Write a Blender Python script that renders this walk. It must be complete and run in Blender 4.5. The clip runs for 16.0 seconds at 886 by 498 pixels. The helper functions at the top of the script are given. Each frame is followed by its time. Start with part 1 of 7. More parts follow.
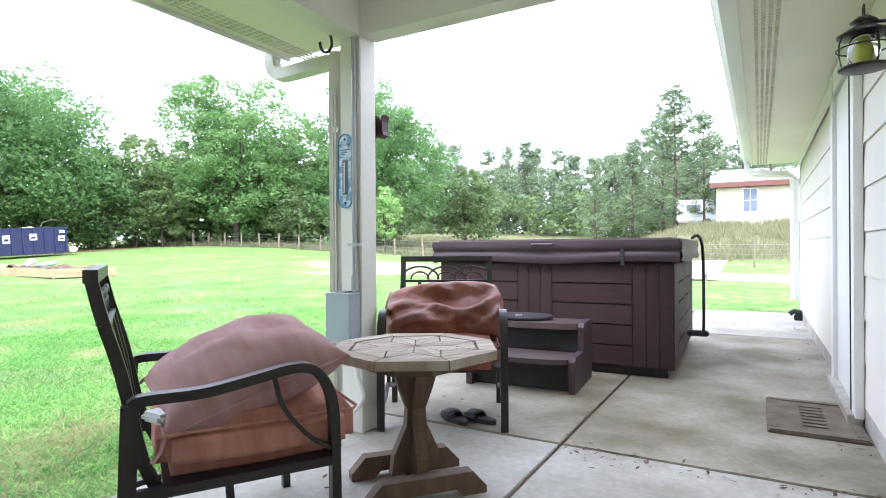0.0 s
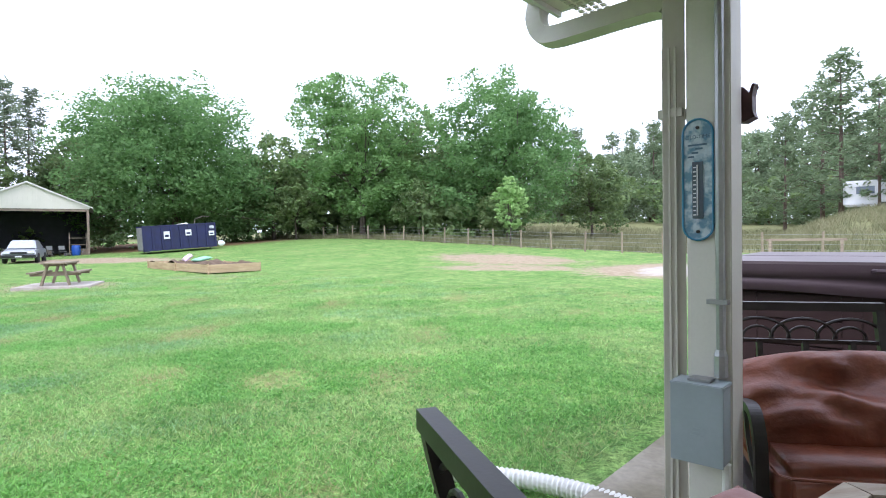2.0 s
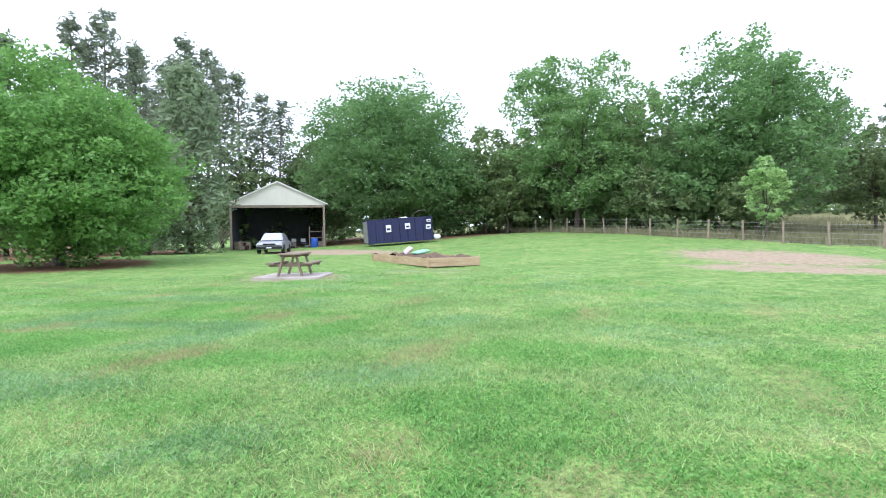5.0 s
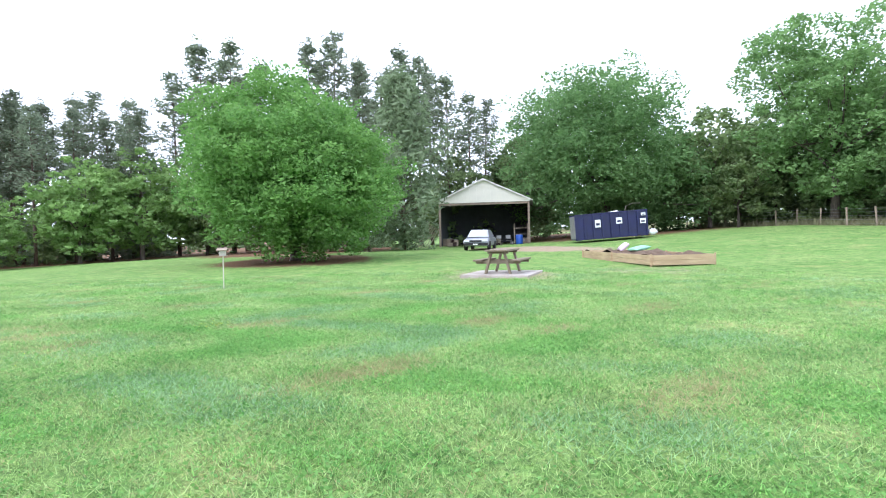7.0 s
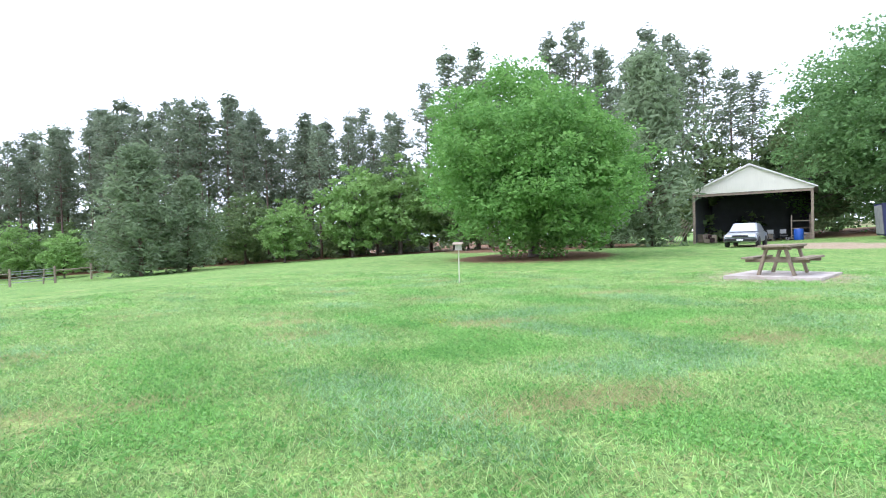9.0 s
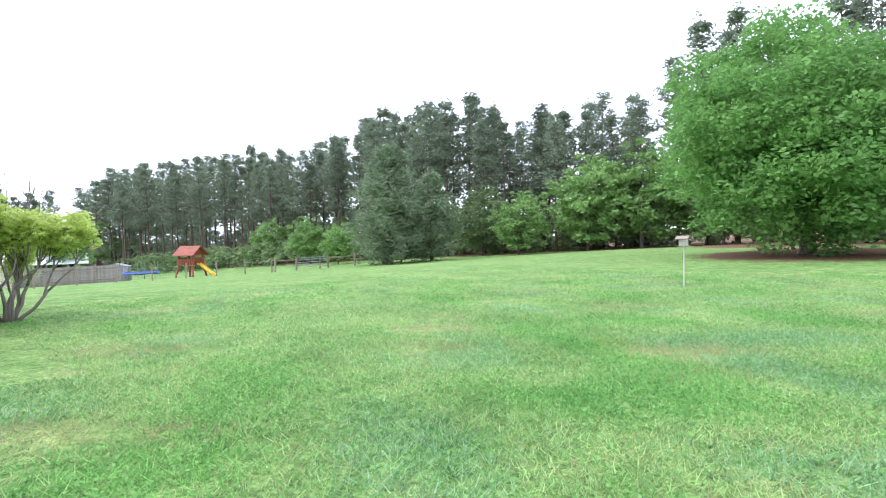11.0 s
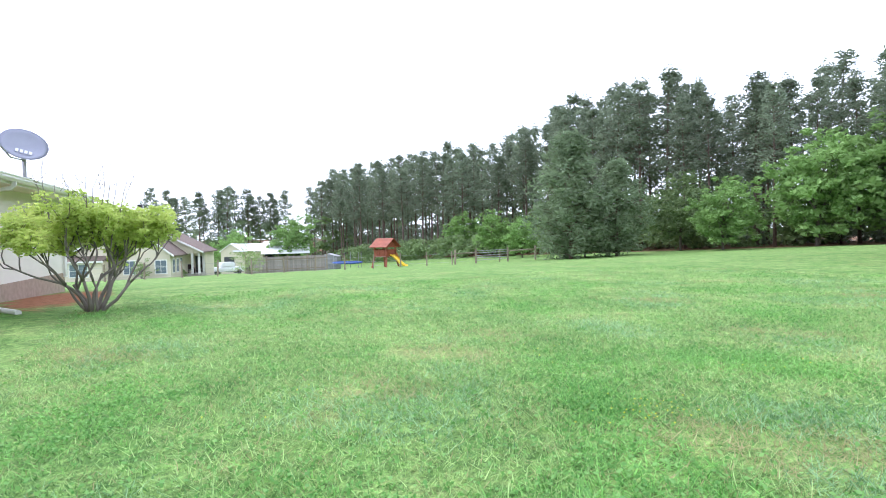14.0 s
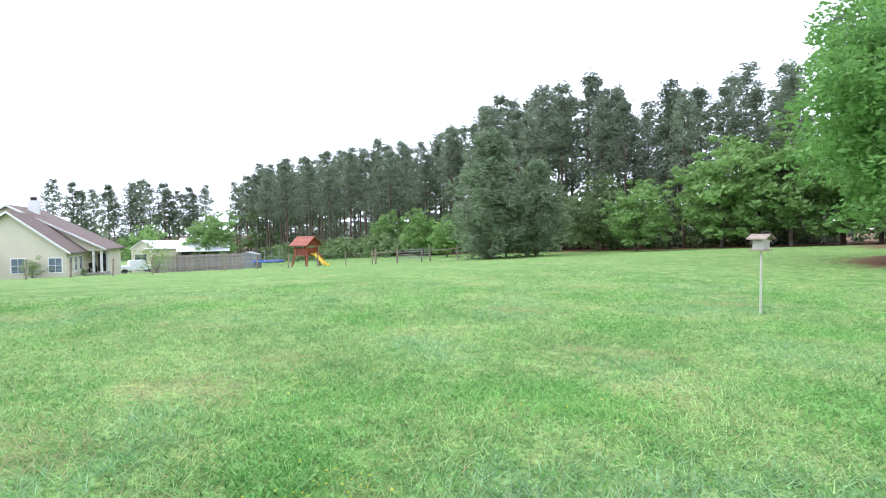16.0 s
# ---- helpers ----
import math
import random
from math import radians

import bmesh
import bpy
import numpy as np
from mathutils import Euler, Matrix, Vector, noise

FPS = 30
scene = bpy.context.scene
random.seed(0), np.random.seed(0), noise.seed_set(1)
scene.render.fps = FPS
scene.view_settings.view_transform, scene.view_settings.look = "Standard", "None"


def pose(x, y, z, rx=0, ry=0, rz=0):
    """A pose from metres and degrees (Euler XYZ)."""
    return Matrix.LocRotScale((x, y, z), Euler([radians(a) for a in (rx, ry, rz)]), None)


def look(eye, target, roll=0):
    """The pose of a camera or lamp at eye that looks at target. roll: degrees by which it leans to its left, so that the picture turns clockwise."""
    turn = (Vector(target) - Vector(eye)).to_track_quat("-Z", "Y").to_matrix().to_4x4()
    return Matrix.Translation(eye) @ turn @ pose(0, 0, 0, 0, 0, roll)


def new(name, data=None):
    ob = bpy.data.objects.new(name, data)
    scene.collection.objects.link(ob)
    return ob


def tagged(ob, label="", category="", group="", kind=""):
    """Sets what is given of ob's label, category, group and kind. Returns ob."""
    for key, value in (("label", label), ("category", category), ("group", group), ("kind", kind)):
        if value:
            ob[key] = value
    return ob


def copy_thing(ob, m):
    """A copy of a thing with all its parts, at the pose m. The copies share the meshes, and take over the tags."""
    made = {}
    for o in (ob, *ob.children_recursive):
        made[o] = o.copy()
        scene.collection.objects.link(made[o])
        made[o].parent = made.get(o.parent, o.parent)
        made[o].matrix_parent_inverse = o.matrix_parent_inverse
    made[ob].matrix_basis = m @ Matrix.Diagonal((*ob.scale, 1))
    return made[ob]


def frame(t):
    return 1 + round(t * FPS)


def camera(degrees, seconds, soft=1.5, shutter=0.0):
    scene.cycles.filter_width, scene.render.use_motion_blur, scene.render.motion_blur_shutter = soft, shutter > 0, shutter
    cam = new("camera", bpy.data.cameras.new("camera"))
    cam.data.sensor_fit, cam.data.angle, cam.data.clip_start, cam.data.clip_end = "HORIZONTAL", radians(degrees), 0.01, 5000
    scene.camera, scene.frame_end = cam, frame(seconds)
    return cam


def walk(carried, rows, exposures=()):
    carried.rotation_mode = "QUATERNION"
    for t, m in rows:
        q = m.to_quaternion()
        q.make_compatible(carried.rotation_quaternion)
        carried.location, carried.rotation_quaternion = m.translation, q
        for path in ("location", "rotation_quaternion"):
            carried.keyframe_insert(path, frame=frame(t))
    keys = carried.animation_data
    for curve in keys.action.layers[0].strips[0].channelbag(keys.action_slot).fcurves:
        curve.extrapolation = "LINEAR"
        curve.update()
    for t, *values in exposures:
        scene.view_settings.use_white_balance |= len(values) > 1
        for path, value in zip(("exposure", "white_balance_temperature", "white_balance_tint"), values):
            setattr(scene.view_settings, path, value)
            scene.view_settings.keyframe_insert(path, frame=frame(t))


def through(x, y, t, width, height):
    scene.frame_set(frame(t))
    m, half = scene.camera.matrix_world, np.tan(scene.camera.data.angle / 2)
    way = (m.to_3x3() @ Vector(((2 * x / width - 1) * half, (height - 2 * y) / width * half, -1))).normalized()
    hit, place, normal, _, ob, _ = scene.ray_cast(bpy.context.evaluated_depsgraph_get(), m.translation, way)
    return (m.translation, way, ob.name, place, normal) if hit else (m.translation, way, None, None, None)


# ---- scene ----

# ---------------------------------------------------------------- camera
cam = camera(77.0, 16.0, soft=1.0)
PATH = [
    (0, (-0.141, -0.201, 1.004), (-1.129, 1.538, 1.002), -0.4),
    (0.5, (-0.442, -0.101, 1.042), (-1.443, 1.63, 1.029), -0.3),
    (1, (-0.789, 0.025, 1.097), (-1.853, 1.718, 1.074), -0.4),
    (1.5, (-1.175, 0.139, 1.178), (-2.411, 1.712, 1.145), -0.8),
    (2, (-1.541, 0.229, 1.252), (-2.858, 1.734, 1.213), -0.9),
    (2.5, (-1.924, 0.405, 1.261), (-3.329, 1.828, 1.221), -0.9),
    (3, (-2.329, 0.609, 1.26), (-3.8, 1.964, 1.216), -0.9),
    (5.5, (-4.707, 1.38, 1.151), (-6.526, 2.21, 1.104), -0.9),
    (6, (-5.09, 1.412, 1.145), (-6.961, 2.118, 1.097), -1.1),
    (6.5, (-5.49, 1.474, 1.131), (-7.431, 1.955, 1.084), -1.2),
    (7, (-5.845, 1.547, 1.105), (-7.828, 1.807, 1.061), -1.3),
    (7.5, (-6.15, 1.581, 1.086), (-8.148, 1.644, 1.043), -1.4),
    (8, (-6.44, 1.615, 1.052), (-8.43, 1.413, 1.015), -1.5),
    (8.5, (-6.717, 1.599, 1.041), (-8.678, 1.207, 1.005), -1.4),
    (9, (-6.975, 1.584, 1.025), (-8.888, 1.0, 0.991), -1.5),
    (11.5, (-9.244, 1.799, 1.025), (-10.565, 0.298, 0.981), -1.1),
    (12, (-9.668, 1.735, 1.002), (-10.822, 0.102, 0.957), -1.0),
    (12.5, (-10.073, 1.683, 1.003), (-11.152, 0.0, 0.956), -1.0),
    (13, (-10.486, 1.622, 1.003), (-11.467, -0.121, 0.954), -1.1),
    (13.5, (-10.954, 1.607, 0.996), (-11.886, -0.162, 0.945), -1.2),
    (14, (-11.405, 1.619, 0.987), (-12.333, -0.152, 0.935), -1.2),
    (14.5, (-11.842, 1.611, 0.994), (-12.778, -0.156, 0.94), -0.9),
    (15, (-12.313, 1.61, 1.013), (-13.287, -0.136, 0.958), -0.8),
    (15.5, (-12.7, 1.578, 1.031), (-13.715, -0.144, 0.972), -0.7),
    (16, (-13.044, 1.504, 1.022), (-14.168, -0.149, 0.961), -0.6),
]

walk(cam, [(t, look(e, g, r)) for t, e, g, r in PATH], [(t, s, 5800, 21) for t, s in ((0, 1.68), (0.5, 1.42), (1.0, 1.14), (1.5, 0.97), (2.0, 0.74), (2.5, 0.67), (5.5, 0.705), (7, 0.78), (9, 0.84), (12.5, 0.78), (16, 0.70))])

# ---------------------------------------------------------------- sky and sun (bright overcast)
SUN_EL, SUN_AZ = radians(55), radians(150)
world = bpy.data.worlds.new("overcast")
scene.world = world
world.use_nodes = True
wn, wl = world.node_tree.nodes, world.node_tree.links
sky = wn.new("ShaderNodeTexSky")
sky.sky_type, sky.sun_disc = "NISHITA", False
sky.sun_elevation, sky.sun_rotation = SUN_EL, SUN_AZ
sky.air_density, sky.dust_density = 1.0, 4.0
veil = wn.new("ShaderNodeMix")
veil.data_type = "RGBA"
veil.inputs["Factor"].default_value = 0.85
veil.inputs["B"].default_value = (9.25, 9.9, 10.4, 1)
wl.new(sky.outputs[0], veil.inputs["A"])
wl.new(veil.outputs["Result"], wn["Background"].inputs[0])
wn["Background"].inputs[1].default_value = 0.15

sun_data = bpy.data.lights.new("sun", "SUN")
sun_data.energy, sun_data.angle, sun_data.color = 1.0, radians(14), (1, 0.96, 0.9)
sun = new("sun", sun_data)
away = Vector((math.sin(SUN_AZ) * math.cos(SUN_EL), math.cos(SUN_AZ) * math.cos(SUN_EL), math.sin(SUN_EL)))
sun.matrix_world = look(away * 50, (0, 0, 0))


# ---------------------------------------------------------------- materials
def material(name, color, rough=0.7, metal=0.0, vary=0.25, scale=6.0, fine=60.0, bump=0.15, second=None, stretch=(1, 1, 1), dist=0.01, per=0.0, spec=0.5, coords="Object", island=0.0, tight=0.18):
    """A procedural surface: coarse and fine noise vary the colour, fine noise gives relief. second: colour of the stains."""
    m = bpy.data.materials.new(name)
    m.use_nodes = True
    n, l = m.node_tree.nodes, m.node_tree.links
    b = n["Principled BSDF"]
    b.inputs["Roughness"].default_value, b.inputs["Metallic"].default_value = rough, metal
    b.inputs["Specular IOR Level"].default_value = spec
    co, mp = n.new("ShaderNodeTexCoord"), n.new("ShaderNodeMapping")
    mp.inputs["Scale"].default_value = stretch
    l.new(co.outputs[coords], mp.inputs[0])
    big, small = n.new("ShaderNodeTexNoise"), n.new("ShaderNodeTexNoise")
    big.inputs["Scale"].default_value, small.inputs["Scale"].default_value = scale, fine
    big.inputs["Detail"].default_value, small.inputs["Detail"].default_value = 5, 4
    for t in (big, small):
        l.new(mp.outputs[0], t.inputs["Vector"])
    ramp = n.new("ShaderNodeValToRGB")
    ramp.color_ramp.elements[0].position, ramp.color_ramp.elements[1].position = 0.5 - tight, 0.5 + tight
    c2 = second or tuple(v * (1 - vary) for v in color)
    ramp.color_ramp.elements[0].color, ramp.color_ramp.elements[1].color = (*c2, 1), (*color, 1)
    l.new(big.outputs["Fac"], ramp.inputs[0])
    hsv = n.new("ShaderNodeHueSaturation")
    mul = n.new("ShaderNodeMath")
    mul.operation = "MULTIPLY_ADD"
    mul.inputs[1].default_value, mul.inputs[2].default_value = vary * 1.2, 1 - vary * 0.6
    l.new(small.outputs["Fac"], mul.inputs[0])
    last = mul.outputs[0]
    for amount, node, socket in ((per, "ShaderNodeObjectInfo", "Random"), (island, "ShaderNodeNewGeometry", "Random Per Island")):
        if amount:
            src, add = n.new(node), n.new("ShaderNodeMath")
            add.operation = "MULTIPLY_ADD"
            add.inputs[1].default_value = amount
            sub = n.new("ShaderNodeMath")
            sub.operation = "SUBTRACT"
            sub.inputs[1].default_value = amount / 2
            l.new(src.outputs[socket], add.inputs[0])
            l.new(last, add.inputs[2])
            l.new(add.outputs[0], sub.inputs[0])
            last = sub.outputs[0]
    l.new(last, hsv.inputs["Value"])
    l.new(ramp.outputs[0], hsv.inputs["Color"])
    l.new(hsv.outputs[0], b.inputs["Base Color"])
    if bump:
        bp = n.new("ShaderNodeBump")
        bp.inputs["Strength"].default_value, bp.inputs["Distance"].default_value = bump, dist
        l.new(small.outputs["Fac"], bp.inputs["Height"])
        l.new(bp.outputs[0], b.inputs["Normal"])
    return m


def leaf_material(name, color, dark, through=0.35, rough=0.6, vary=0.0, spread=0.6, clumps=1.8):
    """Leaves: each varies between two greens, and lets some light through."""
    m = bpy.data.materials.new(name)
    m.use_nodes = True
    n, l = m.node_tree.nodes, m.node_tree.links
    b, out = n["Principled BSDF"], n["Material Output"]
    b.inputs["Roughness"].default_value = rough
    b.inputs["Specular IOR Level"].default_value = 0.25
    geo, mix = n.new("ShaderNodeNewGeometry"), n.new("ShaderNodeMix")
    noise_tex, co, add = n.new("ShaderNodeTexNoise"), n.new("ShaderNodeTexCoord"), n.new("ShaderNodeMath")
    noise_tex.inputs["Scale"].default_value, noise_tex.inputs["Detail"].default_value = 0.7, 3
    l.new(co.outputs["Object"], noise_tex.inputs["Vector"])
    mix.data_type = "RGBA"
    mix.inputs["A"].default_value, mix.inputs["B"].default_value = (*dark, 1), (*color, 1)
    half = n.new("ShaderNodeMath")
    half.operation = "MULTIPLY_ADD"
    half.inputs[1].default_value, half.inputs[2].default_value = spread, 0.03 - spread / 2
    l.new(geo.outputs["Random Per Island"], half.inputs[0])
    l.new(half.outputs[0], add.inputs[0])
    clump = n.new("ShaderNodeMath")
    clump.operation = "MULTIPLY_ADD"
    clump.inputs[1].default_value, clump.inputs[2].default_value = clumps, 0.5 - clumps / 2
    l.new(noise_tex.outputs["Fac"], clump.inputs[0])
    l.new(clump.outputs[0], add.inputs[1])
    l.new(add.outputs[0], mix.inputs["Factor"])
    info, tone, own = n.new("ShaderNodeObjectInfo"), n.new("ShaderNodeHueSaturation"), n.new("ShaderNodeMath")
    own.operation = "MULTIPLY_ADD"
    own.inputs[1].default_value, own.inputs[2].default_value = vary, 1 - vary / 2
    l.new(info.outputs["Random"], own.inputs[0])
    l.new(own.outputs[0], tone.inputs["Value"])
    l.new(mix.outputs["Result"], tone.inputs["Color"])
    l.new(tone.outputs[0], b.inputs["Base Color"])
    tr, ms = n.new("ShaderNodeBsdfTranslucent"), n.new("ShaderNodeMixShader")
    ms.inputs[0].default_value = through
    l.new(tone.outputs[0], tr.inputs[0])
    l.new(b.outputs[0], ms.inputs[1])
    l.new(tr.outputs[0], ms.inputs[2])
    l.new(ms.outputs[0], out.inputs["Surface"])
    return m


def lawn_material():
    """Spring lawn: fresh green with paler, yellower and bare patches, and fine mottling."""
    m = bpy.data.materials.new("lawn")
    m.use_nodes = True
    n, l = m.node_tree.nodes, m.node_tree.links
    b = n["Principled BSDF"]
    b.inputs["Roughness"].default_value, b.inputs["Specular IOR Level"].default_value = 0.9, 0.1
    co = n.new("ShaderNodeTexCoord")

    def tex(scale, detail=4, rough=0.6):
        t = n.new("ShaderNodeTexNoise")
        t.inputs["Scale"].default_value, t.inputs["Detail"].default_value, t.inputs["Roughness"].default_value = scale, detail, rough
        l.new(co.outputs["Object"], t.inputs["Vector"])
        return t.outputs["Fac"]

    def ramp(src, a, b2, p0, p1):
        r = n.new("ShaderNodeValToRGB")
        r.color_ramp.elements[0].position, r.color_ramp.elements[1].position = p0, p1
        r.color_ramp.elements[0].color, r.color_ramp.elements[1].color = (*a, 1), (*b2, 1)
        l.new(src, r.inputs[0])
        return r.outputs[0]

    def blend(fac, a, c, mode="MIX"):
        x = n.new("ShaderNodeMix")
        x.data_type, x.blend_type = "RGBA", mode
        if isinstance(fac, float):
            x.inputs["Factor"].default_value = fac
        else:
            l.new(fac, x.inputs["Factor"])
        l.new(a, x.inputs["A"])
        l.new(c, x.inputs["B"])
        return x.outputs["Result"]

    green = blend(ramp(tex(2.2, 5, 0.7), (0, 0, 0), (1, 1, 1), 0.35, 0.65), ramp(tex(0.35, 6), (0.075, 0.178, 0.042), (0.13, 0.245, 0.068), 0.35, 0.65), ramp(tex(0.5, 4), (0.16, 0.262, 0.08), (0.232, 0.307, 0.115), 0.35, 0.65))
    dry = ramp(tex(0.9, 5), (0.21, 0.255, 0.09), (0.30, 0.28, 0.14), 0.3, 0.7)
    mask = ramp(tex(0.7, 6, 0.7), (0, 0, 0), (1, 1, 1), 0.56, 0.72)
    c = blend(mask, green, dry)
    speck = ramp(tex(30, 6, 0.9), (0.16, 0.2, 0.15), (1.9, 1.86, 1.78), 0.36, 0.64)
    c = blend(0.88, c, speck, "MULTIPLY")
    clump = ramp(tex(7, 5, 0.85), (0.6, 0.68, 0.64), (1.48, 1.42, 1.36), 0.38, 0.62)
    c = blend(0.9, c, clump, "MULTIPLY")
    # colours painted by place: bare soil, mulch, gravel, woodland litter
    for layer, a2, b3 in (("soil", (0.25, 0.185, 0.115), (0.44, 0.36, 0.265)), ("gravel", (0.36, 0.325, 0.28), (0.55, 0.51, 0.46)), ("litter", (0.11, 0.065, 0.035), (0.2, 0.12, 0.07)), ("meadow", (0.15, 0.17, 0.07), (0.26, 0.25, 0.13)), ("mulch", (0.2, 0.085, 0.04), (0.34, 0.15, 0.08))):
        at = n.new("ShaderNodeAttribute")
        at.attribute_name = layer
        edge = n.new("ShaderNodeMath")
        edge.operation = "ADD"
        l.new(at.outputs["Fac"], edge.inputs[0])
        wob = n.new("ShaderNodeMath")
        wob.operation = "MULTIPLY_ADD"
        wob.inputs[1].default_value, wob.inputs[2].default_value = 0.9, -0.45
        l.new(tex(1.3, 6, 0.75), wob.inputs[0])
        l.new(wob.outputs[0], edge.inputs[1])
        cover = ramp(edge.outputs[0], (0, 0, 0), (1, 1, 1), 0.42, 0.62)
        c = blend(cover, c, ramp(tex(7, 6, 0.7), a2, b3, 0.35, 0.65))
    l.new(c, b.inputs["Base Color"])
    bp = n.new("ShaderNodeBump")
    bp.inputs["Strength"].default_value, bp.inputs["Distance"].default_value = 0.6, 0.04
    l.new(tex(30, 4, 0.8), bp.inputs["Height"])
    l.new(bp.outputs[0], b.inputs["Normal"])
    return m


MAT_LAWN = lawn_material()
MAT_BLADE = leaf_material("grass_blades", (0.54, 0.74, 0.29), (0.06, 0.165, 0.035), 0.42, 0.55, spread=0.9, clumps=0.9)
MAT_CLOVER = leaf_material("clover_leaves", (0.27, 0.50, 0.15), (0.11, 0.29, 0.065), 0.4, 0.6, spread=0.9, clumps=0.9)
MAT_BLADEBLUE = leaf_material("bluish_grass_blades", (0.43, 0.66, 0.35), (0.07, 0.18, 0.055), 0.42, 0.55, spread=0.9, clumps=0.9)
MAT_BLADEVIVID = leaf_material("vivid_grass_blades", (0.36, 0.70, 0.19), (0.05, 0.18, 0.03), 0.42, 0.55, spread=0.9, clumps=0.9)
MAT_FLOWER = leaf_material("yellow_petals", (0.80, 0.74, 0.06), (0.62, 0.60, 0.05), 0.3)
MAT_STRAW = leaf_material("dry_lawn_blades", (0.50, 0.44, 0.23), (0.30, 0.27, 0.13), 0.4)
MAT_CONCRETE = material("concrete", (0.46, 0.44, 0.395), 0.75, vary=0.45, scale=1.6, fine=26, bump=0.4, second=(0.27, 0.25, 0.195), dist=0.004, tight=0.14)
MAT_MOSSY = material("mossy_concrete", (0.33, 0.295, 0.235), 0.75, vary=0.5, scale=1.5, fine=26, bump=0.5, second=(0.125, 0.105, 0.055), dist=0.005, tight=0.16)
MAT_PAINT = material("cream_paint", (0.72, 0.70, 0.62), 0.55, vary=0.08, scale=2, fine=90, bump=0.05, dist=0.002)
MAT_SIDING = material("cream_siding", (0.78, 0.73, 0.65), 0.6, vary=0.08, scale=1.5, fine=80, bump=0.08, dist=0.002, per=0.04)
MAT_SOFFIT = material("soffit_vinyl", (0.76, 0.71, 0.59), 0.5, vary=0.08, scale=1.5, fine=60, bump=0.04, dist=0.002)
MAT_SPOUT = material("beige_downspout", (0.60, 0.57, 0.49), 0.5, vary=0.1, scale=3, fine=40, bump=0.05)
MAT_WHITE = material("white_trim", (0.80, 0.79, 0.75), 0.5, vary=0.07, scale=2, fine=70, bump=0.04, dist=0.002)
MAT_METALGREY = material("grey_steel_box", (0.36, 0.42, 0.44), 0.45, vary=0.1, scale=6, fine=60, bump=0.05)
MAT_GALV = material("galvanised_pipe", (0.42, 0.43, 0.43), 0.4, metal=0.7, vary=0.15, scale=10, fine=80, bump=0.04)
MAT_IRON = material("bronze_iron", (0.035, 0.03, 0.028), 0.42, metal=0.35, vary=0.3, scale=8, fine=120, bump=0.1, dist=0.002)
MAT_CUSHION = material("faded_cushion", (0.49, 0.235, 0.18), 0.9, vary=0.2, scale=5, fine=160, bump=0.3, second=(0.38, 0.16, 0.115), stretch=(1, 6, 1), dist=0.002)
MAT_CUSHION_PALE = material("sunbleached_cushion", (0.44, 0.275, 0.27), 0.92, vary=0.18, scale=4, fine=160, bump=0.3, second=(0.38, 0.20, 0.19), stretch=(1, 6, 1), dist=0.002)
MAT_LEATHER = material("rust_vinyl", (0.20, 0.058, 0.028), 0.45, vary=0.3, scale=6, fine=50, bump=0.25, second=(0.11, 0.028, 0.014), dist=0.01)
MAT_TABLEWOOD = material("grey_weathered_teak", (0.43, 0.375, 0.30), 0.8, vary=0.3, scale=3, fine=40, bump=0.35, second=(0.28, 0.21, 0.15), stretch=(1, 9, 1), dist=0.003, per=0.25)
MAT_TABLEDARK = material("dark_stained_wood", (0.15, 0.095, 0.062), 0.65, vary=0.3, scale=3, fine=30, bump=0.3, second=(0.09, 0.055, 0.035), stretch=(6, 6, 1), dist=0.003)
MAT_TUB = material("brown_tub_panel", (0.046, 0.026, 0.026), 0.6, spec=0.2, vary=0.15, scale=4, fine=50, bump=0.12, stretch=(1, 1, 8), dist=0.002, per=0.1)
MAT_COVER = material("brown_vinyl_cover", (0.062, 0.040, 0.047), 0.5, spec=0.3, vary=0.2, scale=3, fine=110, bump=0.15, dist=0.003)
# the cover's top halves, paler than the skirt round them
MAT_COVERTOP = material("paler_vinyl_top", (0.13, 0.10, 0.105), 0.5, vary=0.25, scale=2, fine=90, bump=0.15, dist=0.003)
MAT_BLACK = material("black_rubber", (0.02, 0.02, 0.022), 0.6, vary=0.3, scale=9, fine=90, bump=0.2, dist=0.003)
MAT_MAT = material("coir_mat", (0.17, 0.14, 0.10), 0.95, vary=0.35, scale=9, fine=160, bump=0.8, second=(0.11, 0.08, 0.055), dist=0.008)
MAT_GLASS = bpy.data.materials.new("clear_glass")
MAT_GLASS.use_nodes = True
_g = MAT_GLASS.node_tree.nodes["Principled BSDF"]
_g.inputs["Transmission Weight"].default_value, _g.inputs["Roughness"].default_value = 1.0, 0.05
MAT_PANE = material("window_pane", (0.16, 0.2, 0.24), 0.08, vary=0.2, scale=1, bump=0)
MAT_SHINGLE = material("brown_shingles", (0.17, 0.125, 0.10), 0.9, vary=0.3, scale=3, fine=40, bump=0.4, stretch=(1, 1, 1), per=0.3, island=0.3)
MAT_STUCCO = material("beige_wall", (0.66, 0.60, 0.46), 0.8, vary=0.08, scale=0.6, fine=25, bump=0.1)
MAT_BRICK = material("tan_brick", (0.42, 0.31, 0.24), 0.85, vary=0.25, scale=8, fine=60, bump=0.3)
MAT_ROOFMETAL = material("cream_metal_roof", (0.72, 0.70, 0.60), 0.5, vary=0.08, scale=1, fine=30, bump=0.05, per=0.03)
MAT_ROOFWHITE = material("white_metal_roof", (0.78, 0.79, 0.80), 0.45, vary=0.1, scale=1, fine=30, bump=0.05)
MAT_SHEDDARK = material("dark_shed_lining", (0.06, 0.065, 0.075), 0.7, vary=0.25, scale=2, fine=30, bump=0.1)
